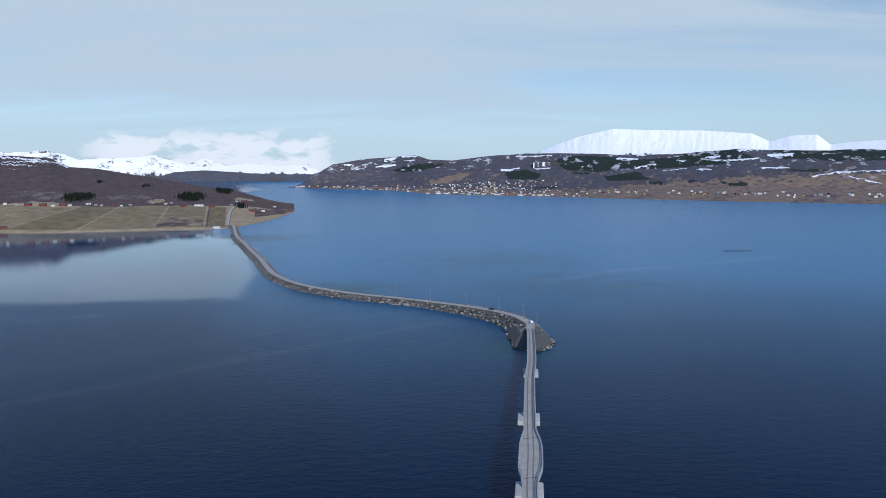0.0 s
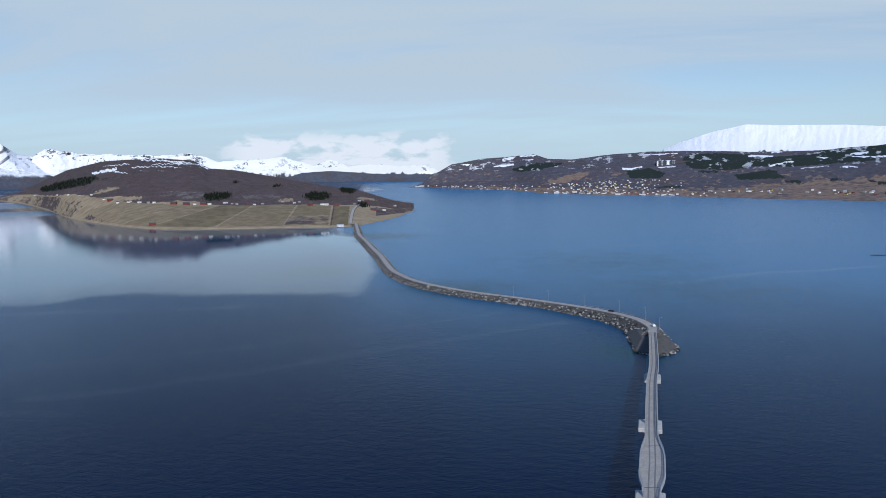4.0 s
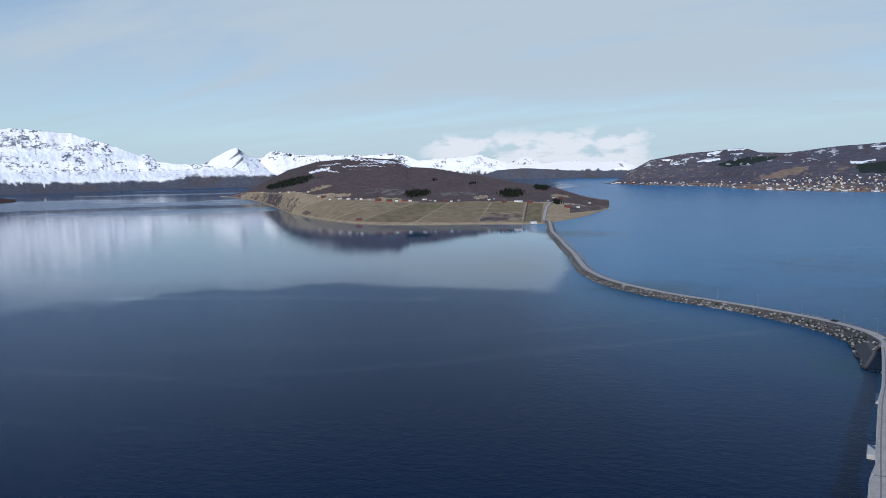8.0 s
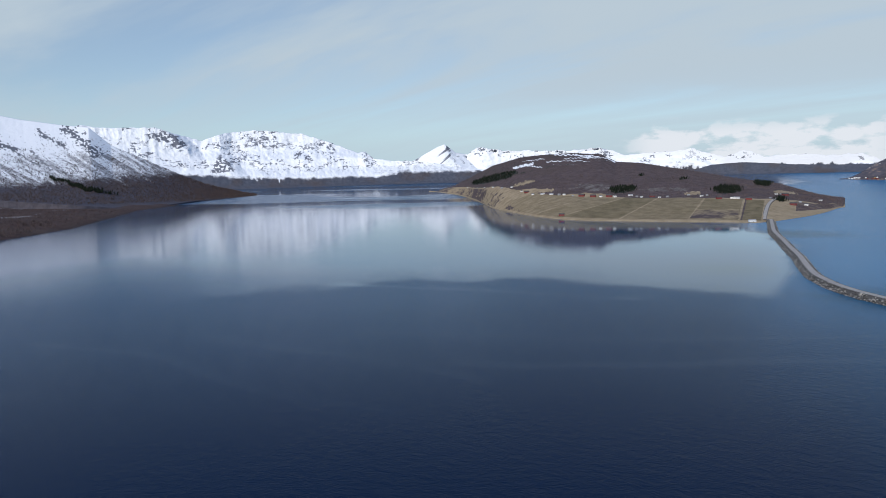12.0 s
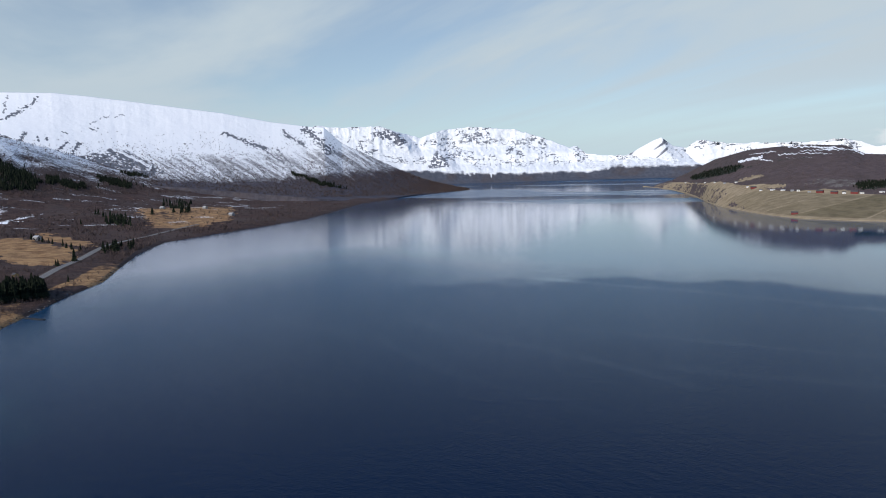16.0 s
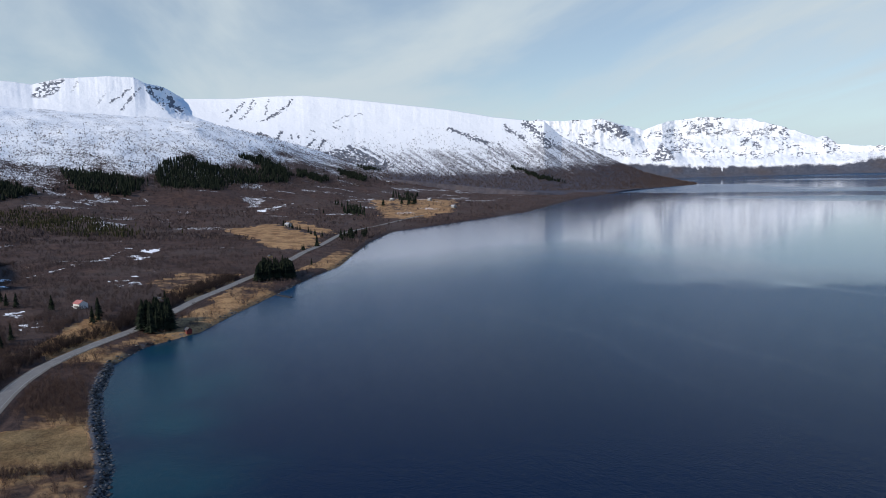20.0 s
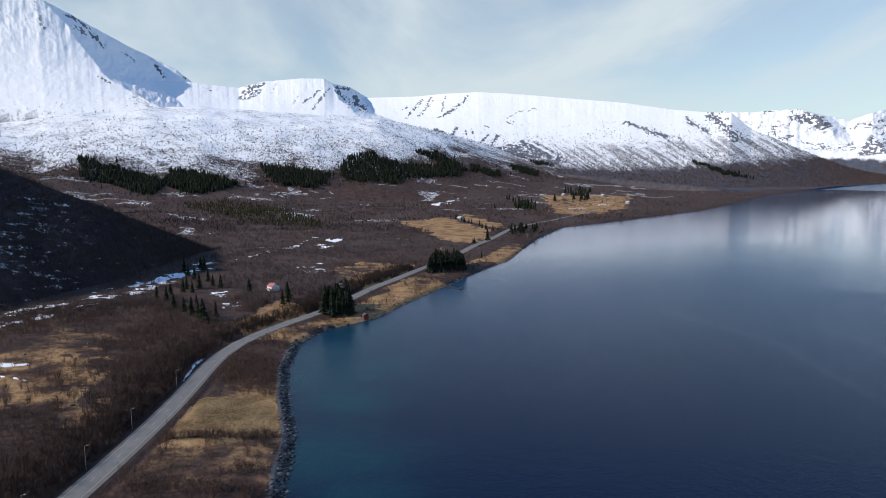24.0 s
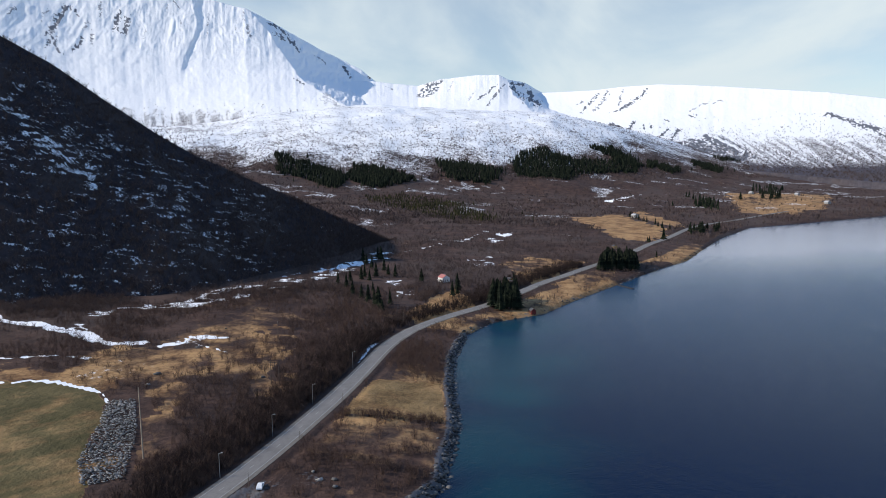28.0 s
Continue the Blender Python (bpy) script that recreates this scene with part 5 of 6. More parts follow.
        bm = box(2 * h[i] - 1.0, 0.35, 0.01, (0, 0, 0.061), turn=0.18)
        k = part("expansion_joint", bm, GRAVEL, root)
        k.location = deck_line[i]


bridge()

# ---- causeway ----
CAUSE = [(52.5, 412, 7.2), (54.5, 425, 7.0), (53.5, 436, 6.6), (49.5, 447, 7.2), (44, 459, 6.8), (36, 472, 6.4), (22, 488, 6.0), (6, 502, 5.7), (-16, 519, 5.4), (-38, 533, 5.4), (-62, 547, 5.4), (-87, 565, 5.4), (-114, 590, 5.4),
         (-135, 616, 5.4), (-151, 643, 5.4), (-168, 677, 5.4), (-192, 742, 5.4), (-214, 804, 5.4), (-246, 886, 5.4), (-283, 984, 5.4), (-326, 1095, 5.4), (-360, 1200, 5.4), (-384, 1275, 4.9), (-395, 1310, 5.4), (-404, 1335, 6.4)]
CAUSE = [(x * k, y * k, z - low) for (x, y, z), low, k in ((p, low, 1 + low / (EYE - p[2])) for p, low in zip(CAUSE, [0, 0, 0, 0.2, 0.5, 0.8, 1.0, 1.2] + [1.4] * (len(CAUSE) - 8)))]      # the fill, lowered to four metres and slid along sight lines to fit the camera's view
cause_line = curve(CAUSE, 5.0)


def causeway():
    root = thing("causeway", "curving rock-fill causeway carrying a narrow road across the fjord", "causeway")

    def bank(i):
        z, w = cause_line[i].z, 3.6
        return [(-w - (z + 5) * 1.0, -z - 5), (w + (z + 5) * 1.0, -z - 5), (w, -0.1), (-w, -0.1)]

    part("embankment", sweep(cause_line, bank), GRAVEL, root, "dark gravel core")
    part("road_surface", sweep(cause_line, [(-2.6, -0.06), (2.6, -0.06), (2.6, 0.03), (-2.6, 0.03)]), DECK, root, "light grey asphalt")
    for s in (-1, 1):
        part("shoulder", sweep(cause_line, [(s * 2.6 - 0.02, -0.09), (s * 3.5, -0.09), (s * 3.5, -0.01), (s * 2.6 - 0.02, -0.01)]), SHOULDER, root)
        part("edge_line", sweep(cause_line, [(s * 2.3 - 0.06, 0.034), (s * 2.3 + 0.06, 0.034), (s * 2.3 + 0.06, 0.040), (s * 2.3 - 0.06, 0.040)]), PAINT, root)
    # guard rail round the bend by the bridge
    bend = cause_line[:18]
    part("guard_rail", sweep(bend, [(2.9, 0.45), (2.96, 0.45), (2.96, 0.75), (2.9, 0.75)]), STEEL, root)
    for p in bend[::2]:
        part("rail_post", box(0.1, 0.1, 0.8, (p.x + 2.9 * 0.7, p.y + 2.9 * 0.3, p.z - 0.1)), STEEL, root)
    part("layby", sweep([Vector((-196, 742, 3.95)), Vector((-203, 765, 3.95)), Vector((-210, 785, 3.95)), Vector((-216, 803, 3.95))], [(2.0, -6), (11, -6), (6.5, 0.0), (2.0, 0.0)]), SHOULDER, root, "gravel lay-by")
    rng = random.Random(4)
    count, rest = 0, []
    for i in range(len(cause_line) - 1):
        p = cause_line[i]
        way = (cause_line[i + 1] - p).normalized()
        side = Vector((way.y, -way.x, 0))
        n = 34 if i < 70 else 18
        for _ in range(n):
            s = rng.choice((-1, -1, 1))
            up = rng.random() ** 0.8
            drop = up * (p.z + 0.7)
            q = p + way * rng.uniform(0, 5) + side * s * (3.5 + drop * 1.0 + rng.uniform(-0.4, 0.4)) + Vector((0, 0, -drop - 0.1))
            size = rng.uniform(0.7, 1.9)
            if i < 70 and s < 0 and count < 300 and rng.random() < 0.35:
                m = Matrix.Translation(q) @ Euler((rng.uniform(-0.4, 0.4), rng.uniform(-0.4, 0.4), rng.uniform(0, 6.3))).to_matrix().to_4x4() @ Matrix.Scale(size * 1.35, 4)
                share("boulder", rng.choice(ROCKS), root, m)
                count += 1
            else:
                rest.append(tuple(q))
    heap("riprap", rest, STONE, "", "", (0.8, 2.0), root, 7)


causeway()


def bridgehead():
    """The spit of fill that carries the bridge's end."""
    root = thing("bridgehead", "gravel spit with pale boulders under the bridge end", "embankment")
    outline = [(40, 391), (52, 383), (62, 392), (66, 403), (66, 415), (63, 432), (57, 446), (45, 452), (39, 440), (39.5, 415)]
    bm = bmesh.new()
    low = [bm.verts.new((x, y, -3)) for x, y in outline]
    mid = [bm.verts.new((x * 0.90 + 5.2, y * 0.90 + 41.5, 1.2)) for x, y in outline]
    top = [bm.verts.new((x * 0.50 + 26, y * 0.42 + 243, 5.0)) for x, y in outline]
    for a, b in ((low, mid), (mid, top)):
        for i in range(len(a)):
            bm.faces.new((a[i], a[(i + 1) % len(a)], b[(i + 1) % len(a)], b[i]))
    bm.faces.new(top)
    bmesh.ops.recalc_face_normals(bm, faces=bm.faces)
    part("fill", bm, GRAVEL, root)
    rng = random.Random(9)
    pts = [Vector((*p, 0)) for p in outline]
    for i in range(150):
        k = rng.randrange(len(pts))
        q = pts[k].lerp(pts[(k + 1) % len(pts)], rng.random())
        c = Vector((53, 416, 0))
        q = q.lerp(c, rng.uniform(0.0, 0.13))
        share("boulder", rng.choice(ROCKS), root, Matrix.Translation((q.x, q.y, rng.uniform(-0.1, 0.9))) @ Matrix.Rotation(rng.uniform(0, 6), 4, "Z") @ Matrix.Scale(rng.uniform(1.0, 2.6), 4))


bridgehead()


def light_post(name, high, label, lantern=True):
    root = thing(name, label, "street lamp" if lantern else "pole", "posts along the road")
    part("pole", rod((0, 0, -0.3), (0, 0, high), 0.10, 0.06, 8), STEEL, root)
    if lantern:
        part("arm", rod((0, 0, high - 0.1), (0.9, 0, high + 0.25), 0.05, 0.04, 6), STEEL, root)
        part("lantern", box(0.7, 0.28, 0.16, (1.1, 0, high + 0.2), 0.05), STEEL, root)
    return root


first_post = light_post("street_lamp", 8.0, "slim grey steel street lamp beside the causeway road")
first_post.location = (57.5, 420, 6.3)
for x, y in ((50.5, 452), (38, 478), (15, 502), (-10, 522), (-38, 539)):
    i = min(range(len(cause_line)), key=lambda q: (cause_line[q].x - x) ** 2 + (cause_line[q].y - y) ** 2)
    way = (cause_line[i + 1] - cause_line[i]).normalized()
    at = cause_line[i] + Vector((way.y, -way.x, 0)) * 3.4 + Vector((0, 0, -0.1))
    copy_thing(first_post, Matrix.Translation(at) @ Matrix.Rotation(math.atan2(way.y, way.x) + 1.57, 4, "Z"))

# ---- the shore road ----
def shore_road():
    root = thing("road", "grey two-lane shore road with worn white lines", "road", kind="structure")
    line = [Vector((x, y, z)) for x, y, z in zip(_road_x, _road_y, _road_z)]
    part("asphalt", sweep(line, [(-3.2, -0.4), (3.2, -0.4), (3.2, 0.06), (-3.2, 0.06)]), ASPHALT, root)
    for s in (-1, 1):
        part("shoulder", sweep(line, [(s * 3.2, -0.4), (s * 4.6, -0.6), (s * 4.6, -0.04), (s * 3.2, 0.03)]), SHOULDER, root)
    for s in (-2.85, 2.85):
        part("edge_line", sweep(line[:70], [(s - 0.07, 0.064), (s + 0.07, 0.064), (s + 0.07, 0.07), (s - 0.07, 0.07)]), PAINT, root)
    dash = box(0.12, 3.0, 0.008, (0, 0, 0.064))
    first = None
    for a, b in list(zip(line, line[1:]))[10:75]:
        m = Matrix.Translation(a.lerp(b, 0.4)) @ Matrix.Rotation(-math.atan2((b - a).x, (b - a).y), 4, "Z")
        if first is None:
            first = part("centre_dash", dash, PAINT, root)
            first.matrix_basis = m
        else:
            share("centre_dash", first.data, root, m)
    return root


shore_road()


def spot(x, y, lift=0.0):
    return Vector((x, y, float(ground_height(x, y)[0][0]) + lift))


_found = {}


def aimed(grid, turn, up):
    """The place on a stretch of land that is seen at that turn and angle from the drone."""
    if grid not in _found:
        x, y, z, _ = GRIDS[grid]
        _found[grid] = (np.degrees(np.arctan2(-x, y)).ravel(), np.degrees(np.arctan2(z - EYE, np.hypot(x, y))).ravel(), np.stack([x.ravel(), y.ravel(), z.ravel()], -1))
    t, e, p = _found[grid]
    return Vector(p[int(np.argmin((t - turn) ** 2 + (e - up) ** 2))])


# ---- trees and scrub ----
def wood_material(name, a, b):
    k = Nodes(name)
    return k.done(k.mix(k.step(k.math("ADD", k.math("MULTIPLY", k.island(), 0.7), k.math("MULTIPLY", k.noise(0.05, 3), 0.3)), 0.2, 0.8), a, b), 0.9, 0.0, 0.1)


BIRCH = wood_material("bare_birch_twigs", (0.046, 0.029, 0.024), (0.150, 0.096, 0.076))
GREY_BIRCH = wood_material("bare_birch_wood", (0.045, 0.033, 0.031), (0.120, 0.088, 0.081))
SPRUCE = wood_material("spruce_needles", (0.005, 0.008, 0.005), (0.016, 0.021, 0.012))
LARCH = wood_material("olive_pine_needles", (0.014, 0.015, 0.007), (0.040, 0.037, 0.016))
ISLE_BIRCH = wood_material("pale_birch_wood", (0.066, 0.050, 0.049), (0.168, 0.128, 0.122))
# same twigs darkened: shade inside dense growth put into the colour
SHADE_TWIGS = wood_material("shade_darkened_twigs", (0.018, 0.013, 0.012), (0.060, 0.041, 0.035))
BARK = simple("grey_bark", (0.06, 0.05, 0.045), (0.12, 0.10, 0.09), 2.0, 0.9)


def bush_shape(seed, stems, twigs, wide=0.55, thick=0.016):
    """Thin tapering stems that fan out from one foot, with twigs, about one metre high."""
    rng = random.Random(seed)
    V, Fs = [], []

    def blade(a, b, w):
        way = (b - a).normalized()
        side = way.cross(Vector((rng.uniform(-1, 1), rng.uniform(-1, 1), 0.3))).normalized() * w
        n = len(V)
        V.extend([a - side, a + side, b])
        Fs.append((n, n + 1, n + 2))

    for _ in range(stems):
        foot = Vector((rng.uniform(-0.12, 0.12), rng.uniform(-0.12, 0.12), 0))
        ang, lean = rng.uniform(0, 6.28), rng.uniform(0.05, wide)
        tip = foot + Vector((math.cos(ang) * lean, math.sin(ang) * lean, rng.uniform(0.65, 1.1)))
        blade(foot, tip, thick)
        for _ in range(twigs):
            k = rng.uniform(0.3, 0.8)
            at = foot.lerp(tip, k)
            a2 = rng.uniform(0, 6.28)
            blade(at, at + Vector((math.cos(a2) * 0.22, math.sin(a2) * 0.22, rng.uniform(0.1, 0.38))), thick * 0.75)
    return np.array([tuple(v) for v in V]), np.array(Fs)


def spruce_shape(seed, tiers, points, wide=0.19):
    """Tiers of drooping boughs in ragged stars round a stem, one metre high."""
    rng = random.Random(seed)
    V, Fs = [], []
    for i in range(tiers):
        z0 = 0.06 + 0.86 * i / tiers
        z1 = min(1.0, z0 + 1.7 / tiers)
        r = wide * (1 - i / tiers) ** 0.85 + 0.012
        n = len(V)
        V.append((rng.uniform(-0.01, 0.01), rng.uniform(-0.01, 0.01), z1))
        for j in range(points):
            a = 6.2832 * (j + rng.uniform(-0.3, 0.3)) / points
            rr = r * (rng.uniform(0.85, 1.2) if j % 2 else rng.uniform(0.45, 0.7))
            V.append((math.cos(a) * rr, math.sin(a) * rr, z0 + rng.uniform(-0.02, 0.03) + (0.04 if j % 2 == 0 else 0)))
        for j in range(points):
            Fs.append((n, n + 1 + j, n + 1 + (j + 1) % points))
    return np.array(V), np.array(Fs)


def scatter(name, shapes, places, sizes, mat, label, category, seed=0, squash=None, parent=None):
    """Copies of a few shapes, turned and sized, as one mesh."""
    rng = np.random.RandomState(seed)
    places, sizes = np.asarray(places, float), np.asarray(sizes, float)
    ang = rng.uniform(0, 6.2832, len(places))
    wide = rng.uniform(0.8, 1.25, len(places)) if squash is None else squash
    pick = rng.randint(0, len(shapes), len(places))
    V, Fs, n = [], [], 0
    for k, (v, f) in enumerate(shapes):
        m = pick == k
        if not m.any():
            continue
        c, s = np.cos(ang[m])[:, None], np.sin(ang[m])[:, None]
        sz = sizes[m][:, None]
        w = sz * (wide[m][:, None] if not np.isscalar(wide) else wide)
        x = (v[None, :, 0] * c - v[None, :, 1] * s) * w + places[m][:, :1]
        y = (v[None, :, 0] * s + v[None, :, 1] * c) * w + places[m][:, 1:2]
        z = v[None, :, 2] * sz + places[m][:, 2:]
        V.append(np.stack([x, y, z], -1).reshape(-1, 3))
        Fs.append((f[None] + (np.arange(m.sum()) * len(v))[:, None, None] + n).reshape(-1, 3))
        n += m.sum() * len(v)
    return joined(name, np.concatenate(V), np.concatenate(Fs), mat, label, category, parent)


BUSHES = [bush_shape(i, 9, 6, 0.6, 0.011) for i in range(6)]
FAR_BUSHES = [bush_shape(20 + i, 9, 3, 0.75, 0.016) for i in range(5)]


def far_birch_shape(seed):
    """A bare crown far off: three slim kites set round a stem."""
    rng = random.Random(seed)
    V, Fs = [], []
    for i in range(4):
        a, w = rng.uniform(0, 3.14), rng.uniform(0.05, 0.10)
        c, s, n = math.cos(a) * w, math.sin(a) * w, len(V)
        dx, dy = rng.uniform(-0.45, 0.45), rng.uniform(-0.45, 0.45)
        V.extend([(0, 0, 0), (c + dx * 0.6, s + dy * 0.6, rng.uniform(0.4, 0.6)), (dx, dy, rng.uniform(0.75, 1.1)), (dx * 0.6 - c, dy * 0.6 - s, rng.uniform(0.4, 0.6))])
        Fs.extend([(n, n + 1, n + 2), (n, n + 2, n + 3)])
    return np.array(V), np.array(Fs)


TINY = [far_birch_shape(40 + i) for i in range(5)]
SPRUCES = [spruce_shape(60 + i, 9, 12) for i in range(4)]
FAR_SPRUCES = [spruce_shape(80 + i, 4, 7, 0.2) for i in range(4)]


def covered(x, y):
    """The near ground's grass and snow at places, from its own grid."""
    g = GRIDS["near_ground"]
    turn = np.degrees(np.arctan2(-x, y)) % 360
    r = np.hypot(x, y)
    rows, cols = g[0].shape
    j = np.clip(((turn - 62) / 0.125).round().astype(int), 0, cols - 126)
    i = np.clip((np.log(r / 140) / np.log(3600 / 140) * (rows - 1)).round().astype(int), 0, rows - 1)
    return np.broadcast_to(g[3]["grass"], g[0].shape)[i, j], np.broadcast_to(g[3]["snow"], g[0].shape)[i, j]


def scrub():
    rng = np.random.RandomState(3)
    for name, n, r0, r1, shapes, lo, hi in (("birch_scrub", 30000, 150, 520, BUSHES, 1.8, 4.4), ("birch_scrub", 30000, 480, 1150, FAR_BUSHES, 2.2, 4.8), ("birch_wood", 42000, 1000, 2600, TINY, 3.0, 6.0)):
        turn = rng.uniform(64, 138, n)
        r = np.sqrt(rng.uniform(r0**2, r1**2, n)) if r1 < 600 else np.exp(rng.uniform(np.log(r0), np.log(r1), n))
        x, y = polar(turn, r)
        z, d, far = ground_height(x, y)
        grass, snow = covered(x, y)
        clump = fbm(x, y, 34, 3, 301)
        keep = (d > 5) & (far > 7.5) & (grass < 0.9) & (rng.rand(n) > np.where(grass > 0.42, 0.72, 0.08)) & (rng.rand(n) > snow * 1.25) & (clump + 0.25 * rng.rand(n) > 0.5)
        keep &= ~inside(x, y, [(-235, -196), (-232, -178), (-200, -152), (-168, -134), (-150, -146), (-172, -168), (-205, -184)])
        keep &= np.hypot(x + 180, y + 99) > 9
        for key in ("great", "house", "b", "b_top"):
            keep &= ~inside(x, y, FIELDS[key])
        size = rng.uniform(lo, hi, n) * (0.6 + 0.8 * clump)
        scatter(name, shapes, np.stack([x, y, z - 0.1], -1)[keep], size[keep], BIRCH if r1 < 600 else GREY_BIRCH, "dense leafless purple-brown birch scrub on the hillside", "scrub", 5)
    # hedges of bushes between the two small fields and along the road
    rows = []
    for (ax, ay), (bx, by), n, w in (((-238, -104), (-249, -64), 150, 3.0), ((-286, -108), (-250, -106), 60, 2.0), ((-206, -98), (-202, -58), 110, 5.0), ((-215, -119), (-330, -131), 420, 5.0), ((-168, -121), (-215, -119), 200, 4.5),
                                     ((-330, -107), (-300, -82), 240, 14.0), ((-360, -110), (-310, -90), 300, 15.0), ((-172, -136), (-212, -129), 380, 7.0), ((-212, -129), (-268, -131), 420, 8.0)):
        for _ in range(n):
            k = rng.rand()
            rows.append((ax + (bx - ax) * k + rng.normal() * w * 0.5, ay + (by - ay) * k + rng.normal() * w * 0.5))
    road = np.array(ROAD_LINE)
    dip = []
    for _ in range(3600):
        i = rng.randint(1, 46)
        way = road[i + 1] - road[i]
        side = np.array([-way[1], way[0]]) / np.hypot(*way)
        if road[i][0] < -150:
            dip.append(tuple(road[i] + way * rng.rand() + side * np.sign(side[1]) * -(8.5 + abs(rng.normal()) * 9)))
    rows = np.array(rows)
    z, d, far = ground_height(rows[:, 0], rows[:, 1])
    rows = np.column_stack([rows, z])[(d > 4) & (far > 6.5)]
    sizes = rng.uniform(1.6, 3.8, len(rows))
    scatter("hedge_birches", BUSHES, rows, sizes, BIRCH, "leafless birch thicket along road and field edges", "thicket", 6)
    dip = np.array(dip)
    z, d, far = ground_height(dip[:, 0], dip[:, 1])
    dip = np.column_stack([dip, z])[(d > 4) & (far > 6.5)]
    # roadside bushes in the colour that has their shade painted in
    scatter("alder_thicket", BUSHES, dip, rng.uniform(2.4, 5.4, len(dip)), SHADE_TWIGS, "dense leafless thicket in the dip beside the road, twigs darkened for shade", "thicket", 7)
    # on the shaded hill
    x, y, z, _ = GRIDS["shaded_hill"]
    t = np.degrees(np.arctan2(-x, y)) % 360
    ok = np.argwhere((t > 108.6) & (t < 139))
    pick = ok[rng.randint(0, len(ok), 13000)]
    p = np.stack([x[pick[:, 0], pick[:, 1]], y[pick[:, 0], pick[:, 1]], z[pick[:, 0], pick[:, 1]] - 0.2], -1)
    p[:, :2] += rng.normal(size=(len(p), 2)) * 0.6
    scatter("hill_birches", FAR_BUSHES, p, rng.uniform(2.6, 5.2, len(p)), GREY_BIRCH, "leafless birches covering the shaded hill", "birch wood", 8)
    # thin birches on the snow slopes
    for grid, n, lo, hi, t0, t1, s in (("near_ground", 34000, -0.9, 5.3, 70, 137, (4, 8)), ("west_mountain", 34000, -1.6, 4.0, 57, 98, (4, 9)), ("great_peak", 5000, 2.5, 6.2, 104, 132, (5, 9))):
        x, y, z, a = GRIDS[grid]
        t, e = np.degrees(np.arctan2(-x, y)) % 360, np.degrees(np.arctan2(z - EYE, np.hypot(x, y)))
        ok = np.argwhere((t > t0) & (t < t1) & (e > lo) & (e < hi) & (np.hypot(x, y) > 1900))
        pick = ok[rng.randint(0, len(ok), n)]
        i, j = pick[:, 0], pick[:, 1]
        dense = smooth(hi - e[i, j] + 2.2 * (fbm(t[i, j] * 1.3, e[i, j] * 2.2, 1.0, 3, 311) - 0.5), 0.2, (hi - lo) * 0.9)
        m = rng.rand(n) < dense
        p = np.stack([x[i, j], y[i, j], z[i, j] - 0.3], -1)[m]
        p[:, :2] += rng.normal(size=(len(p), 2)) * 2.0
        scatter("snow_birches", TINY, p, rng.uniform(*s, len(p)), GREY_BIRCH, "scattered leafless birches standing in snow", "birch wood", 9)


scrub()


def grove(name, poly, n, size, mat, label, seed, loose=0.05):
    """A stand of conifers over a patch of hillside, its outline by turn and angle from the drone."""
    rng = np.random.RandomState(seed)
    for grid in ("near_ground", "west_mountain"):
        x, y, z, _ = GRIDS[grid]
        t, e = np.degrees(np.arctan2(-x, y)) % 360, np.degrees(np.arctan2(z - EYE, np.hypot(x, y)))
        ok = np.argwhere(inside(t + (fbm(t, e, 0.5, 3, seed) - 0.5) * 0.9, e + (fbm(t, e, 0.4, 3, seed + 1) - 0.5) * 0.25, poly) & (np.hypot(x, y) > 900))
        if len(ok) > 40:
            break
    pick = ok[rng.randint(0, len(ok), n)]
    p = np.stack([x[pick[:, 0], pick[:, 1]], y[pick[:, 0], pick[:, 1]], z[pick[:, 0], pick[:, 1]] - 0.5], -1)
    p[:, :2] += rng.normal(size=(n, 2)) * np.where(rng.rand(n) < loose, 30.0, 3.0)[:, None]
    return scatter(name, FAR_SPRUCES, p, rng.uniform(*size, n), mat, label, "trees", seed)


for i, (n, poly) in enumerate([(1500, [(98.6, 1.5), (96.8, 1.76), (95.0, 0.9), (94.6, -0.9), (99.1, -0.5), (99.2, 0.9)]), (1100, [(95.9, 1.1), (93.5, 0.7), (89.3, 0.55), (89.5, -0.35), (95.4, -0.5)]), (700, [(93.3, 1.86), (91.0, 1.5), (89.0, 0.1), (90.6, 0.3)]),
                               (420, [(88.6, 0.5), (86.1, -0.2), (86.5, -0.5), (88.5, 0.1)]), (420, [(85.4, 0.6), (83.1, -0.15), (83.3, -0.5), (85.2, 0.05)]), (160, [(83.8, 0.9), (81.9, 0.35), (83.7, 0.55)]), (520, [(81.0, 0.85), (79.5, 0.65), (77.7, -0.2), (79.3, 0.0), (80.8, 0.4)]),
                               (480, [(76.8, 0.0), (73.7, -0.9), (74.8, -0.9), (76.6, -0.45)]), (420, [(72.0, 0.7), (67.4, -0.95), (69.2, -0.6)]), (220, [(73.6, -0.4), (71.1, -0.85), (73.0, -1.1)]), (80, [(85.1, -2.35), (83.8, -2.65), (83.6, -3.4), (85.3, -2.9)]), (80, [(81.1, -1.5), (78.9, -1.65), (79.4, -2.5), (81.0, -2.05)]),
                               (1000, [(105.5, 0.9), (102, 0.5), (99.8, 0.0), (101.0, -1.15), (105.0, -0.5)]), (1000, [(112.1, 0.7), (109.5, 0.2), (107.2, -0.7), (110.4, -1.4), (112.7, -0.3)]), (1200, [(118.3, 1.7), (116, 0.8), (113.4, 0.05), (112.4, -0.5), (113.8, -1.3), (118.4, 0.3)])]):
    grove("spruce_stand", poly, n, (10, 17), SPRUCE, "dense dark green spruce plantation on the hillside", 400 + i)
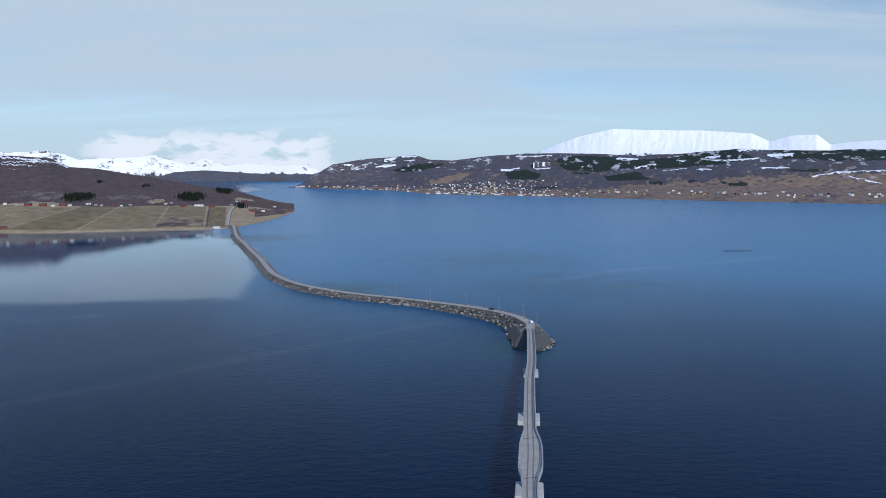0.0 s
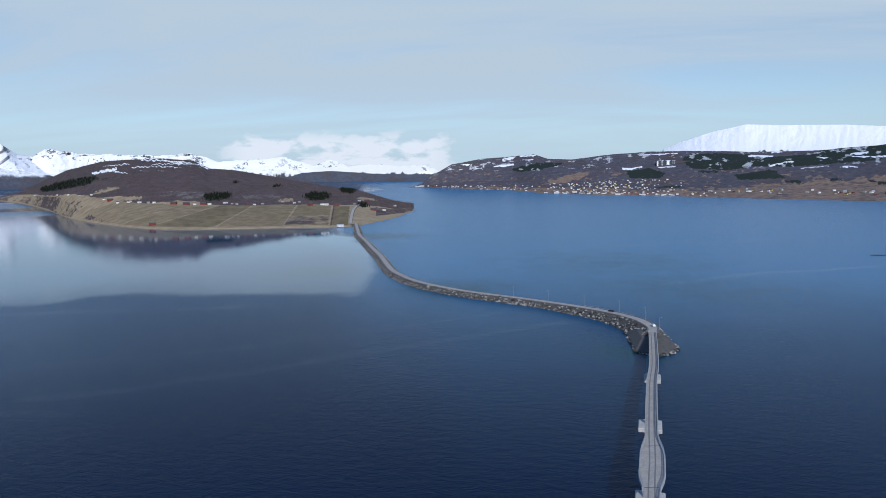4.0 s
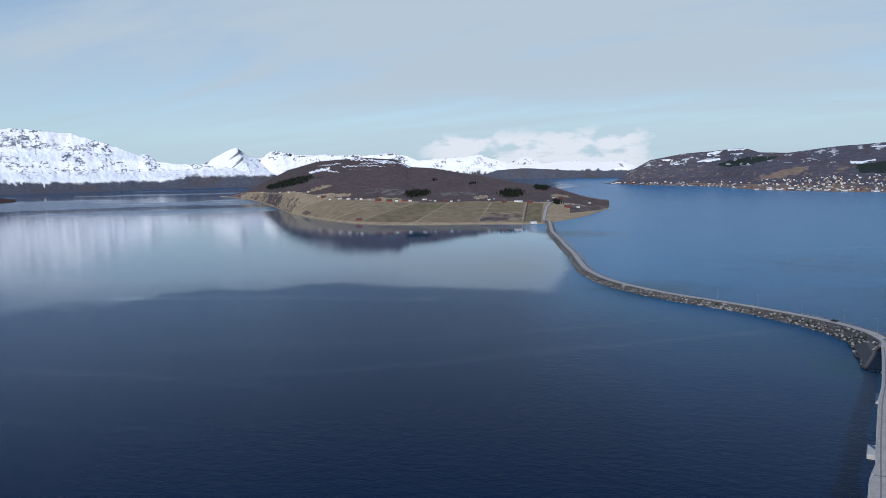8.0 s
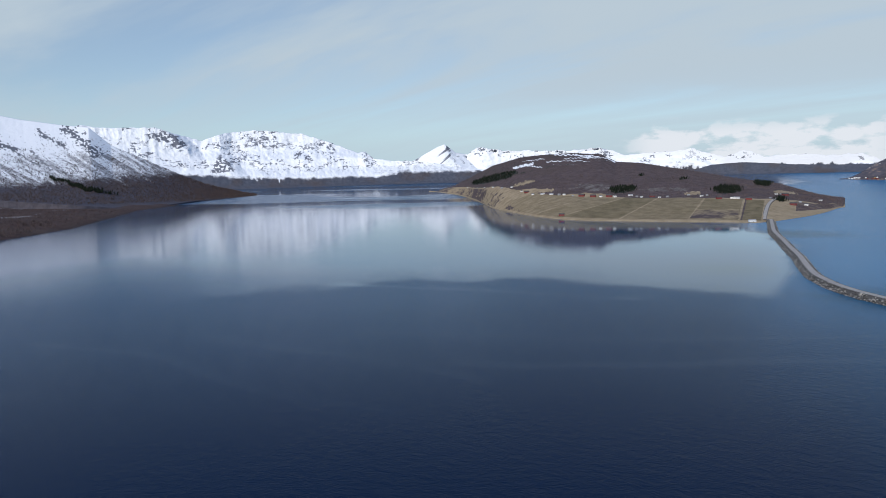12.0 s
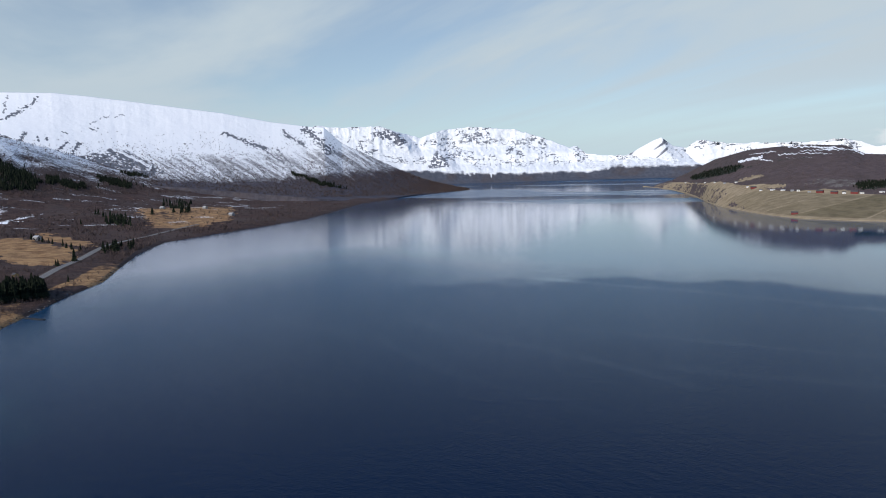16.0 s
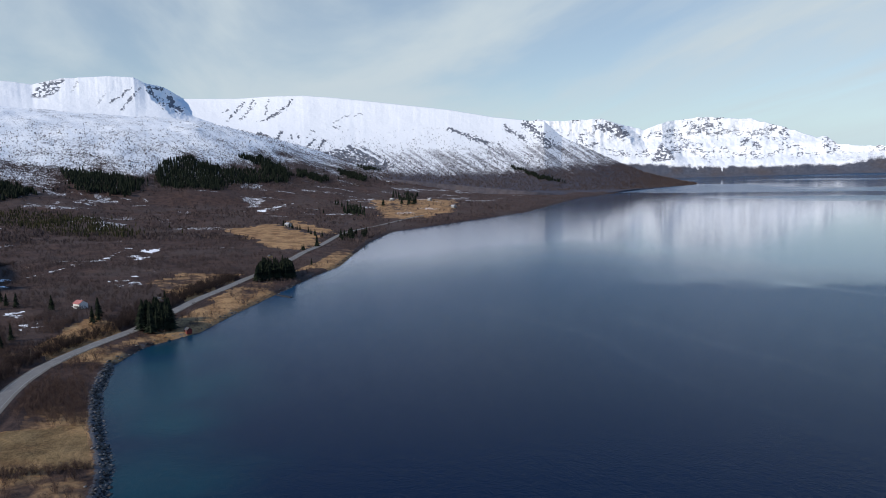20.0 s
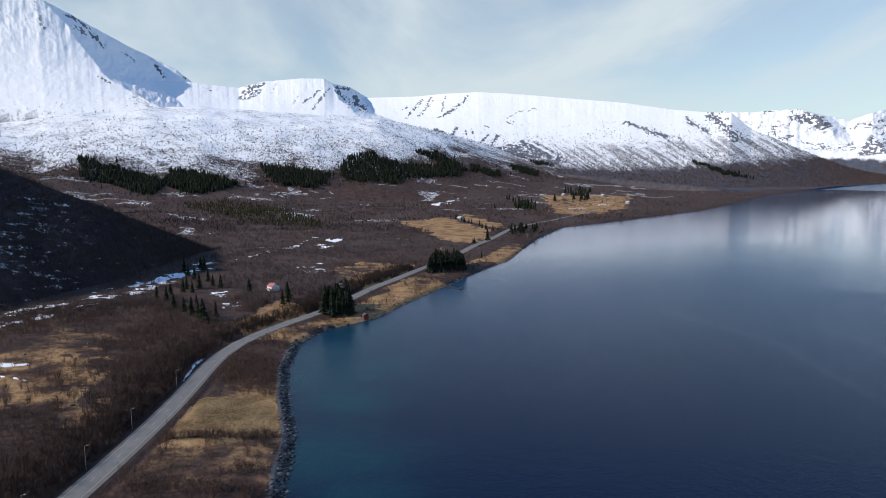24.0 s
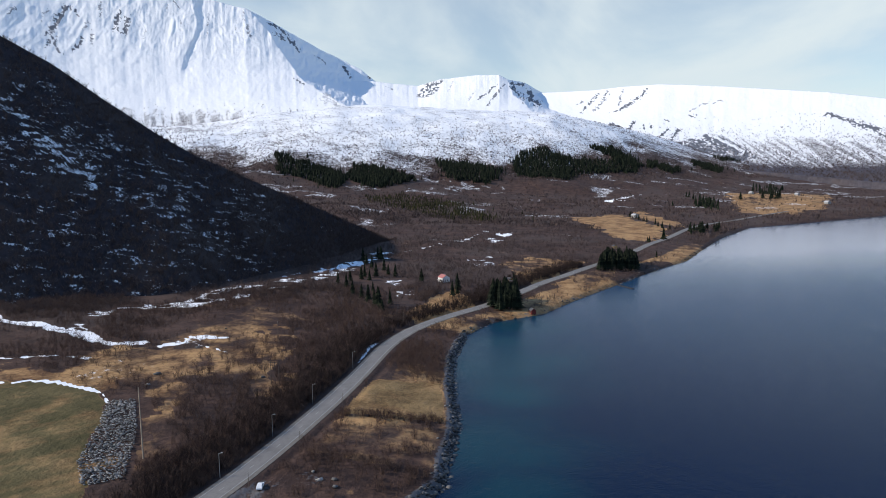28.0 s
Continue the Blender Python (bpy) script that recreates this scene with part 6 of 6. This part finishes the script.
grove("pine_stand", [(112.0, -1.95), (107.8, -1.8), (104, -2.6), (101.8, -3.6), (100.6, -4.3), (105.8, -3.8)], 1300, (5, 9), LARCH, "olive-green young pine plantation among birch scrub", 420, 0.2)


def isle_groves():
    rng = np.random.RandomState(14)
    x, y, z, a = GRIDS["island_ground"]
    ok = np.argwhere(a["pine"] > 0.55)
    pick = ok[rng.randint(0, len(ok), 2200)]
    p = np.stack([x[pick[:, 0], pick[:, 1]], y[pick[:, 0], pick[:, 1]], z[pick[:, 0], pick[:, 1]] - 0.3], -1)
    scatter("spruce_stand", FAR_SPRUCES, p + rng.normal(size=p.shape) * np.array([3, 3, 0]), rng.uniform(5, 9, len(p)), SPRUCE, "dark spruce groves on the island hill", "trees", 15)
    t, e = np.degrees(np.arctan2(-x, y)), np.degrees(np.arctan2(z - EYE, np.hypot(x, y)))
    ok = np.argwhere((a["grass"] < 0.4) & (np.hypot(x, y) > 1500) & (t > 12.2) & (t < 41))
    pick = ok[rng.randint(0, len(ok), 12000)]
    p = np.stack([x[pick[:, 0], pick[:, 1]], y[pick[:, 0], pick[:, 1]], z[pick[:, 0], pick[:, 1]] - 0.3], -1)
    scatter("island_birches", TINY, p + rng.normal(size=p.shape) * np.array([3, 3, 0]), rng.uniform(2.2, 4.5, len(p)), ISLE_BIRCH, "leafless birch wood covering the island hill", "birch wood", 16)


isle_groves()


def spruce_tree(k, mat=None):
    root = thing("spruce_tree", "tall dark green spruce near the shore road", "tree", "spruces by the shore")
    part("trunk", rod((0, 0, -0.03), (0, 0, 0.5), 0.018, 0.008, 7), BARK, root)
    v, f = SPRUCES[k]
    me = bpy.data.meshes.new("crown")
    me.from_pydata([tuple(q) for q in v], [], [tuple(q) for q in f])
    me.materials.append(mat or SPRUCE)
    share("crown", me, root, Matrix.Identity(4))
    return root


def spruces():
    rng = random.Random(17)
    kinds = [spruce_tree(k) for k in range(4)]
    used = [False] * 4
    spots = []
    for poly, n, size in (([(-457, -88), (-466, -68), (-498, -74), (-488, -90)], 46, (12, 18)), ([(-650, -24), (-676, 12), (-716, 6), (-702, -20)], 100, (13, 18)), ([(-974, 64), (-1077, 130), (-1130, 140), (-1085, 84)], 22, (9, 15))):
        cx, cy = sum(p[0] for p in poly) / 4, sum(p[1] for p in poly) / 4
        got = 0
        while got < n:
            x, y = cx + rng.uniform(-60, 60), cy + rng.uniform(-50, 50)
            if inside(np.array([x]), np.array([y]), poly)[0]:
                spots.append((x, y, rng.uniform(*size)))
                got += 1
    for x, y, h in ((-427, -156, 15), (-439, -152, 11), (-543, -184, 12), (-535, -198, 13), (-525, -156, 12), (-483, -120, 12), (-502, -121, 14), (-502, -207, 11), (-520, -205, 12), (-430, -160, 12), (-490, -118, 10), (-548, -192, 10), (-470, -176, 9),
                    (-1240, 2, 12), (-1196, 16, 11), (-1161, 28, 10), (-1124, 40, 11), (-1071, 48, 12), (-927, 44, 17), (-1094, 43, 10), (-1056, 58, 12), (-1215, 12, 9), (-1180, 24, 9), (-900, 24, 8), (-893, 26, 9),
                    (-1776, 253, 20), (-1827, 310, 20), (-1827, 330, 22), (-1835, 348, 22), (-1815, 340, 20), (-1791, 133, 15), (-1564, 157, 16), (-1575, 165, 14), (-1800, 140, 16), (-600, -235, 13), (-590, -228, 11), (-570, -215, 12), (-620, -228, 12), (-612, -222, 14),
                    (-760, 30, 8), (-560, -88, 8), (-440, -168, 13), (-448, -176, 11), (-456, -186, 12), (-478, -200, 12), (-490, -212, 11), (-530, -206, 12), (-418, -150, 9), (-560, -200, 12), (-515, -196, 10)):
        spots.append((x, y, h))
    for x, y, h in spots:
        k = rng.randrange(4)
        m = Matrix.Translation(spot(x, y, -0.2)) @ Matrix.Rotation(rng.uniform(0, 6.28), 4, "Z")
        s = h * 1.0
        if not used[k]:
            kinds[k].matrix_basis, used[k] = m, True
            kinds[k].scale = (s * 1.5, s * 1.5, s)
        else:
            ob = copy_thing(kinds[k], m)
            w = s * (rng.uniform(1.3, 1.7) if h > 13 else rng.uniform(0.95, 1.3))
            ob.scale = (w, w, s)


spruces()


# ---- houses ----
def paint(name, c, rough=0.6):
    return simple(name, tuple(v * 0.8 for v in c), c, 0.8, rough)


WHITE = paint("white_boards", (0.78, 0.77, 0.74))
RED = paint("red_boards", (0.20, 0.035, 0.030))
OCHRE = paint("ochre_boards", (0.50, 0.34, 0.13))
GREY = paint("grey_boards", (0.34, 0.34, 0.33))
PINK = paint("faded_red_roof", (0.40, 0.15, 0.13))
SLATE = simple("dark_roof", (0.045, 0.043, 0.045), (0.10, 0.095, 0.095), 0.6, 0.8)
PALE_ROOF = simple("pale_sheet_roof", (0.30, 0.30, 0.31), (0.48, 0.48, 0.49), 0.6, 0.5)
GLASS = simple("window_glass", (0.02, 0.025, 0.03), (0.04, 0.05, 0.06), 1.0, 0.08, 0.0, 0.5)


def house(name, long, deep, high, wall, roof, label, group, pitch=0.5, category="house"):
    """A gabled house: walls, two roof slopes with eaves, windows, door, chimney."""
    root = thing(name, label, category, group)
    ridge = high + deep / 2 * math.tan(pitch) * 1.0
    bm = bmesh.new()
    lo = [bm.verts.new((sx * long / 2, sy * deep / 2, -1.0)) for sx, sy in ((-1, -1), (1, -1), (1, 1), (-1, 1))]
    hi = [bm.verts.new((v.co.x, v.co.y, high)) for v in lo]
    ends = [bm.verts.new((-long / 2, 0, ridge)), bm.verts.new((long / 2, 0, ridge))]
    bm.faces.new((lo[0], lo[1], hi[1], hi[0]))
    bm.faces.new((lo[1], lo[2], hi[2], ends[1], hi[1]))
    bm.faces.new((lo[2], lo[3], hi[3], hi[2]))
    bm.faces.new((lo[3], lo[0], hi[0], ends[0], hi[3]))
    bmesh.ops.recalc_face_normals(bm, faces=bm.faces)
    part("wall", bm, wall, root)
    for s in (-1, 1):
        slope = bmesh.new()
        w = deep / 2 / math.cos(pitch) + 0.5
        m = Matrix.Translation((0, 0, ridge + 0.06)) @ Matrix.Rotation(-s * pitch, 4, "X") @ Matrix.Translation((0, s * w / 2, 0.06)) @ Matrix.Diagonal((long + 0.9, w, 0.16, 1))
        bmesh.ops.create_cube(slope, size=1.0, matrix=m)
        part("roof", slope, roof, root)
    town = group == "houses of the town"
    n = 2 if town else max(2, int(long / 3.2))
    for s in ((-1,) if town else (-1, 1)):
        for i in range(n):
            for z in ((1.0, 3.4) if high > 4.6 and not town else (1.0,)):
                part("window", box(1.1, 0.08, 1.3, ((i + 0.5) / n * long - long / 2, s * (deep / 2 + 0.02), z)), GLASS, root)
    part("door", box(1.0, 0.1, 2.0, (long * 0.12, -deep / 2 - 0.03, 0.0)), SLATE, root)
    if category == "house":
        part("chimney", box(0.7, 0.7, 1.5, (long * 0.2, 0.2, ridge - 0.5), 0.03), GREY, root)
    return root


def place(ob, at, turn, used, size=1.0):
    """The first time the thing itself, then copies."""
    m = Matrix.Translation(at) @ Matrix.Rotation(radians(turn), 4, "Z")
    if used.get(ob.name):
        ob = copy_thing(ob, m)
    else:
        used[ob.name] = True
        ob.matrix_basis = m
    ob.scale = (size, size, size)
    return ob


def farms():
    used = {}
    rng = random.Random(21)
    white = house("farmhouse", 11, 8, 5.4, WHITE, SLATE, "white wooden farmhouse with dark roof above the fields", "farm buildings on the island")
    barn = house("barn", 20, 10, 5.6, RED, SLATE, "long red barn with dark roof beside the island fields", "farm buildings on the island", 0.6, "barn")
    shed = house("shed", 9, 6, 3.2, GREY, PALE_ROOF, "small grey shed with pale roof on the island", "farm buildings on the island", 0.4, "shed")
    long_white = house("outbuilding", 18, 8, 4.0, WHITE, PALE_ROOF, "long white outbuilding with pale sheet roof", "farm buildings on the island", 0.4, "outbuilding")
    for kind, turn, up in ((barn, 29.9, -2.03), (white, 29.3, -2.06), (barn, 28.65, -2.04), (white, 28.2, -2.06), (long_white, 27.0, -1.99), (shed, 26.5, -2.1), (white, 26.15, -2.13), (barn, 25.35, -2.12), (white, 24.8, -2.17), (shed, 24.2, -2.13),
                           (shed, 22.65, -2.03), (white, 21.7, -2.12), (shed, 21.3, -2.05), (barn, 20.45, -2.30), (white, 19.5, -2.29), (long_white, 19.2, -2.30), (barn, 18.35, -2.36), (white, 17.6, -2.37), (shed, 16.9, -2.28), (white, 16.5, -2.02),
                           (white, 16.1, -2.03), (barn, 15.9, -2.1), (barn, 15.35, -2.80), (white, 14.5, -2.83), (white, 13.6, -2.5), (shed, 14.9, -2.6), (long_white, 18.1, -4.05), (barn, 32.4, -3.55), (white, 34.7, -1.79), (long_white, 33.9, -1.78),
                           (long_white, 33.2, -1.79), (shed, 32.6, -1.85), (white, 32.2, -1.84), (white, 40.0, -1.10), (shed, 39.2, -1.15), (white, 38.6, -1.13), (white, 37.9, -1.12), (shed, 37.2, -1.21), (white, 36.4, -1.16), (white, 35.6, -1.5), (barn, 30.8, -1.98), (shed, 31.5, -1.95), (barn, 35.2, -1.62)):
        place(kind, aimed("island_ground", turn, up) + Vector((0, 0, 0.2)), turn + rng.uniform(-25, 25), used, rng.uniform(0.52, 0.74))


farms()


def isle_road():
    """The road from the causeway up to the farms."""
    line = [cause_line[-2] + Vector((0, 0, -0.1))] + [aimed("island_ground", *q) + Vector((0, 0, 0.7)) for q in ((17.25, -3.85), (17.2, -3.4), (17.1, -3.0), (16.95, -2.65), (16.7, -2.4), (16.4, -2.2))]
    dense = curve([tuple(p) for p in line], 12.0)
    root = thing("island_road", "grey farm road climbing from the causeway", "road", kind="structure")
    part("asphalt", sweep(dense, [(-3.0, -1.2), (3.0, -1.2), (3.0, 0.05), (-3.0, 0.05)]), DECK, root)
    part("shoulder", sweep(dense, [(-4.2, -1.5), (4.2, -1.5), (4.2, -0.02), (-4.2, -0.02)]), SHOULDER, root)


isle_road()


def town():
    used = {}
    rng = random.Random(22)
    kinds = [house("town_house", 12, 9, 5.0, WHITE, SLATE, "white wooden house with dark roof in the shore town", "houses of the town"),
             house("town_house", 11, 9, 4.6, OCHRE, SLATE, "ochre wooden house with dark roof in the shore town", "houses of the town"),
             house("town_house", 11, 9, 4.6, RED, SLATE, "red wooden house with dark roof in the shore town", "houses of the town"),
             house("town_house", 13, 9, 5.2, GREY, PALE_ROOF, "grey house with pale roof in the shore town", "houses of the town"),
             house("town_house", 13, 9, 5.2, WHITE, PALE_ROOF, "white house with pale roof in the shore town", "houses of the town")]
    hall = house("warehouse", 34, 16, 7.0, WHITE, PALE_ROOF, "long white quayside warehouse in the town", "quayside buildings", 0.2, "warehouse")
    for _ in range(300):
        turn = rng.triangular(-12, 2.6, -4.0) if rng.random() < 0.86 else rng.uniform(2, 7)
        shore = float(table(turn, [(7, -1.2), (3.9, -1.28), (1.1, -1.56), (-5.4, -1.72), (-11, -1.87)]))
        top = float(table(turn, [(7, -0.9), (2, -0.85), (-3, -0.66), (-8, -0.52), (-12, -0.7)]))
        up = shore + (top - shore) * rng.random() ** 1.3 + 0.03
        place(rng.choice((kinds[0], kinds[0], kinds[4], kinds[1], kinds[2], kinds[3], kinds[3])), aimed("town_ground", turn, up) + Vector((0, 0, 0.3)), rng.choice((0, 90)) + rng.uniform(-20, 20), used, rng.uniform(0.5, 0.8))
    for turn, up in ((1.2, -1.55), (0.4, -1.57), (-0.3, -1.58), (-2.2, -1.62), (-3.4, -1.62), (-4.5, -1.68), (-6.4, -1.72), (-1.1, -1.5), (-8.0, -1.75)):
        place(hall, aimed("town_ground", turn, up) + Vector((0, 0, 0.3)), rng.uniform(-15, 15), used, rng.uniform(0.4, 0.7))
    for _ in range(66):
        turn = rng.uniform(-33, -11)
        place(rng.choice(kinds), aimed("town_ground", turn, float(table(turn, [(-11, -1.5), (-22, -1.72), (-33, -1.78)])) + rng.gauss(0.08, 0.08)), rng.uniform(0, 180), used, rng.uniform(0.65, 0.95))
    for _ in range(32):
        turn = rng.uniform(6.5, 12.0)
        place(rng.choice(kinds), aimed("town_ground", turn, float(table(turn, [(6.5, -1.02), (9, -0.98), (12, -0.92)])) + rng.gauss(0.03, 0.05)), rng.uniform(0, 180), used, rng.uniform(0.65, 0.95))


town()


def shore_houses():
    used = {}
    home = house("cottage", 10, 7.5, 4.2, WHITE, PINK, "white cottage with faded red roof above a yellow field", "", 0.55)
    place(home, spot(-534, -140), 40, used, 0.85)
    hut = house("hut", 6, 4.5, 2.6, OCHRE, SLATE, "small weathered wooden hut beside the shore road", "huts by the shore", 0.5, "hut")
    for x, y, t in ((-809, -14, 20), (-556, -92, 60), (-545, -86, 75)):
        place(hut, spot(x, y), t, used)
    red = house("boathouse", 6.5, 4.5, 2.6, RED, SLATE, "small red boathouse at the water's edge", "boathouses", 0.6, "boathouse")
    place(red, spot(-466, -60), 30, used, 0.75)
    far = house("farmhouse", 12, 8, 4.6, GREY, PALE_ROOF, "grey farmhouse with pale roof among yellow fields", "far farmhouses", 0.5)
    for x, y in ((-1990, 420), (-1700, 420), (-1930, 300), (-1235, 10), (-2800, 1110)):
        place(far, spot(x, y), 30, used)
    root = thing("jetty", "low stone boat jetty at the shore", "jetty")
    part("pier_head", box(22, 2.6, 2.6, (0, 0, -2.0), 0.3), DARK_STONE, root)
    part("mooring_post", rod((10, 0.6, 0), (10, 0.6, 2.0), 0.12), BARK, root)
    root.matrix_basis = Matrix.Translation((-592, 0, 0)) @ Matrix.Rotation(radians(35), 4, "Z")


shore_houses()


# ---- posts, wires, cars ----
def pole_set():
    lampkind = light_post("street_lamp", 8.0, "slim grey street lamp beside the shore road")
    used = False
    for x, y in ((-181, -115.5), (-215, -116.5), (-250, -118), (-300, -121.5)):
        at = spot(x, y, -0.2)
        m = Matrix.Translation(at) @ Matrix.Rotation(radians(90), 4, "Z")
        if not used:
            lampkind.matrix_basis, used = m, True
        else:
            copy_thing(lampkind, m)
    wood = simple("tarred_pole", (0.07, 0.05, 0.04), (0.14, 0.11, 0.09), 1.5, 0.9)

    def pole(high, label):
        root = thing("utility_pole", label, "utility pole", "wooden poles")
        part("post", rod((0, 0, -0.5), (0, 0, high), 0.16, 0.11, 8), wood, root)
        part("crossbar", box(1.8, 0.12, 0.12, (0, 0, high - 0.7)), wood, root)
        for s in (-0.75, 0.75):
            part("insulator", rod((s, 0, high - 0.58), (s, 0, high - 0.33), 0.05, 0.04, 6), WHITE, root)
        return root

    p = pole(9.0, "weathered wooden utility pole with a crossbar")
    spots = [(-251, -105.5, 5), (-210, -103.5, 5), (-178, -104, 5), (-333, -178, 9), (-420, -205, 9), (-395, -128, 8), (-640, -200, 9)]
    for i, (x, y, h) in enumerate(spots):
        m = Matrix.Translation(spot(x, y)) @ Matrix.Rotation(radians(20), 4, "Z")
        ob = p if i == 0 else copy_thing(p, m)
        ob.matrix_basis = m
        ob.scale = (h / 9, h / 9, h / 9)
    # the tall stay pole that leans by the track
    tall = thing("tall_pole", "tall slim pale wooden pole beside the gravel track", "pole")
    a = spot(-184, -145)
    part("post", rod((0, 0, -0.5), (-6.5, -5.5, 21), 0.24, 0.14, 8), simple("pale_pole", (0.22, 0.17, 0.12), (0.34, 0.27, 0.2), 1.0, 0.9), tall)
    tall.location = a
    # three-legged pylon of the line
    pyl = thing("pylon", "wooden three-pole power line pylon", "pylon")
    pyl.matrix_basis = Matrix.Translation(spot(-262, -141)) @ Matrix.Rotation(radians(115), 4, "Z")
    for s in (-1.6, 0, 1.6):
        part("leg", rod((s, 0, -0.5), (s, 0, 10.5), 0.15, 0.11, 8), wood, pyl)
    part("crossarm", box(4.8, 0.2, 0.22, (0, 0, 9.4)), wood, pyl)
    part("crossarm", box(4.0, 0.16, 0.18, (0, 0, 8.2)), wood, pyl)


pole_set()


def car(name, paint_mat, label, at, turn):
    root = thing(name, label, "car")
    root.matrix_basis = Matrix.Translation(at) @ Matrix.Rotation(turn, 4, "Z")
    body = bmesh.new()
    prof = [(-2.15, 0.35), (2.1, 0.35), (2.15, 0.75), (1.9, 0.92), (1.0, 1.0), (0.45, 1.48), (-1.3, 1.52), (-2.05, 1.0), (-2.2, 0.7)]
    rings = [[body.verts.new((x, s * (0.88 if z < 1.05 else 0.70), z)) for x, z in prof] for s in (-1, 1)]
    for i in range(len(prof)):
        j = (i + 1) % len(prof)
        body.faces.new((rings[0][i], rings[0][j], rings[1][j], rings[1][i]))
    body.faces.new(rings[0])
    body.faces.new(rings[1][::-1])
    bmesh.ops.recalc_face_normals(body, faces=body.faces)
    bmesh.ops.bevel(body, geom=list(body.edges), offset=0.05, segments=1, affect="EDGES")
    part("body", body, paint_mat, root)
    for s in (-1, 1):
        part("side_window", box(1.7, 0.04, 0.36, (-0.4, s * 0.80, 1.06)), GLASS, root)
    pane = bmesh.new()
    bmesh.ops.create_cube(pane, size=1.0, matrix=Matrix.Translation((0.76, 0, 1.27)) @ Matrix.Rotation(radians(43), 4, "Y") @ Matrix.Diagonal((0.6, 1.25, 0.03, 1)))
    part("windscreen", pane, GLASS, root)
    for x in (-1.35, 1.35):
        for s in (-0.82, 0.82):
            w = part("wheel", rod((x, s - 0.1, 0.32), (x, s + 0.1, 0.32), 0.32, None, 14), SLATE, root)
            part("rim", rod((x, s * 1.135 - 0.02, 0.32), (x, s * 1.135 + 0.02, 0.32), 0.19, None, 10), STEEL, w)
    for s in (-0.6, 0.6):
        part("headlight", box(0.06, 0.3, 0.14, (2.14, s, 0.68)), WHITE, root)
    return root


CAR_WHITE = paint("white_car_paint", (0.8, 0.8, 0.8), 0.25)
CAR_DARK = paint("dark_car_paint", (0.03, 0.032, 0.038), 0.25)
car("car", CAR_WHITE, "white car parked on the gravel beside the shore road", spot(-178.5, -100.5, 0.05), radians(200))
_i = min(range(len(cause_line)), key=lambda q: (cause_line[q].x - 53.5) ** 2 + (cause_line[q].y - 431) ** 2)
car("car", CAR_WHITE, "white car on the bend at the bridge end", cause_line[_i] + Vector((0.9, 0, 0.05)), radians(100))
_i = min(range(len(cause_line)), key=lambda q: (cause_line[q].x - 29) ** 2 + (cause_line[q].y - 480) ** 2)
car("car", CAR_DARK, "dark car driving along the causeway road", cause_line[_i] + Vector((0.6, 0.6, 0.05)), radians(135))


# ---- rocks of the near shore, stone heap, skerry ----
def shore_rocks():
    rng = np.random.RandomState(30)
    pts = []
    for (ax, ay), (bx, by) in zip(SHORE[8:24], SHORE[9:25]):
        length = math.hypot(bx - ax, by - ay)
        near = math.hypot(ax, ay) < 430
        for _ in range(int(length * (7.0 if near else 0.9))):
            k = rng.rand()
            x, y = ax + (bx - ax) * k, ay + (by - ay) * k
            nx, ny = (by - ay) / length, -(bx - ax) / length
            o = rng.normal() * 1.6
            pts.append((x + nx * o, y + ny * o))
    pts = np.array(pts)
    z, d, _, _ = near_height(pts[:, 0], pts[:, 1])
    pts = np.column_stack([pts, np.maximum(z, -0.3) + 0.1])[(d > -1.5) & (d < 7)]
    heap("shore_rocks", pts, DARK_STONE, "dark wet boulders along the near shore", "rocks", (0.5, 1.9), None, 31)
    poly = [(-221, -190), (-226, -182), (-200, -160), (-170, -141), (-163, -150), (-176, -163), (-200, -176)]
    x, y = rng.uniform(-228, -160, 9000), rng.uniform(-192, -140, 9000)
    ok = inside(x, y, poly)
    x, y = x[ok], y[ok]
    z = ground_height(x, y)[0]
    heap("stone_heap", list(zip(x, y, z + rng.uniform(0.0, 0.9, len(x)))), GREY_STONE, "long heap of grey field stones beside a green field", "stone heap", (0.35, 0.85), None, 32)
    sk = [(361 + 36 * rng.rand(), 887 + rng.normal() * 1.6, rng.uniform(-0.2, 0.4)) for _ in range(120)]
    heap("skerry", sk, DARK_STONE, "low dark rock skerry awash in the fjord", "skerry", (1.0, 2.6), None, 33)
    loose = [tuple(spot(px, py, 0.2)) for px, py in ((-258, -196), (-268, -150), (-300, -205), (-188, -86), (-186, -80), (-190, -82), (-192, -90), (-340, -214), (-244, -190))]
    heap("field_boulders", loose, GREY_STONE, "pale loose boulders lying in the grass", "boulders", (1.4, 2.4), None, 34)


shore_rocks()
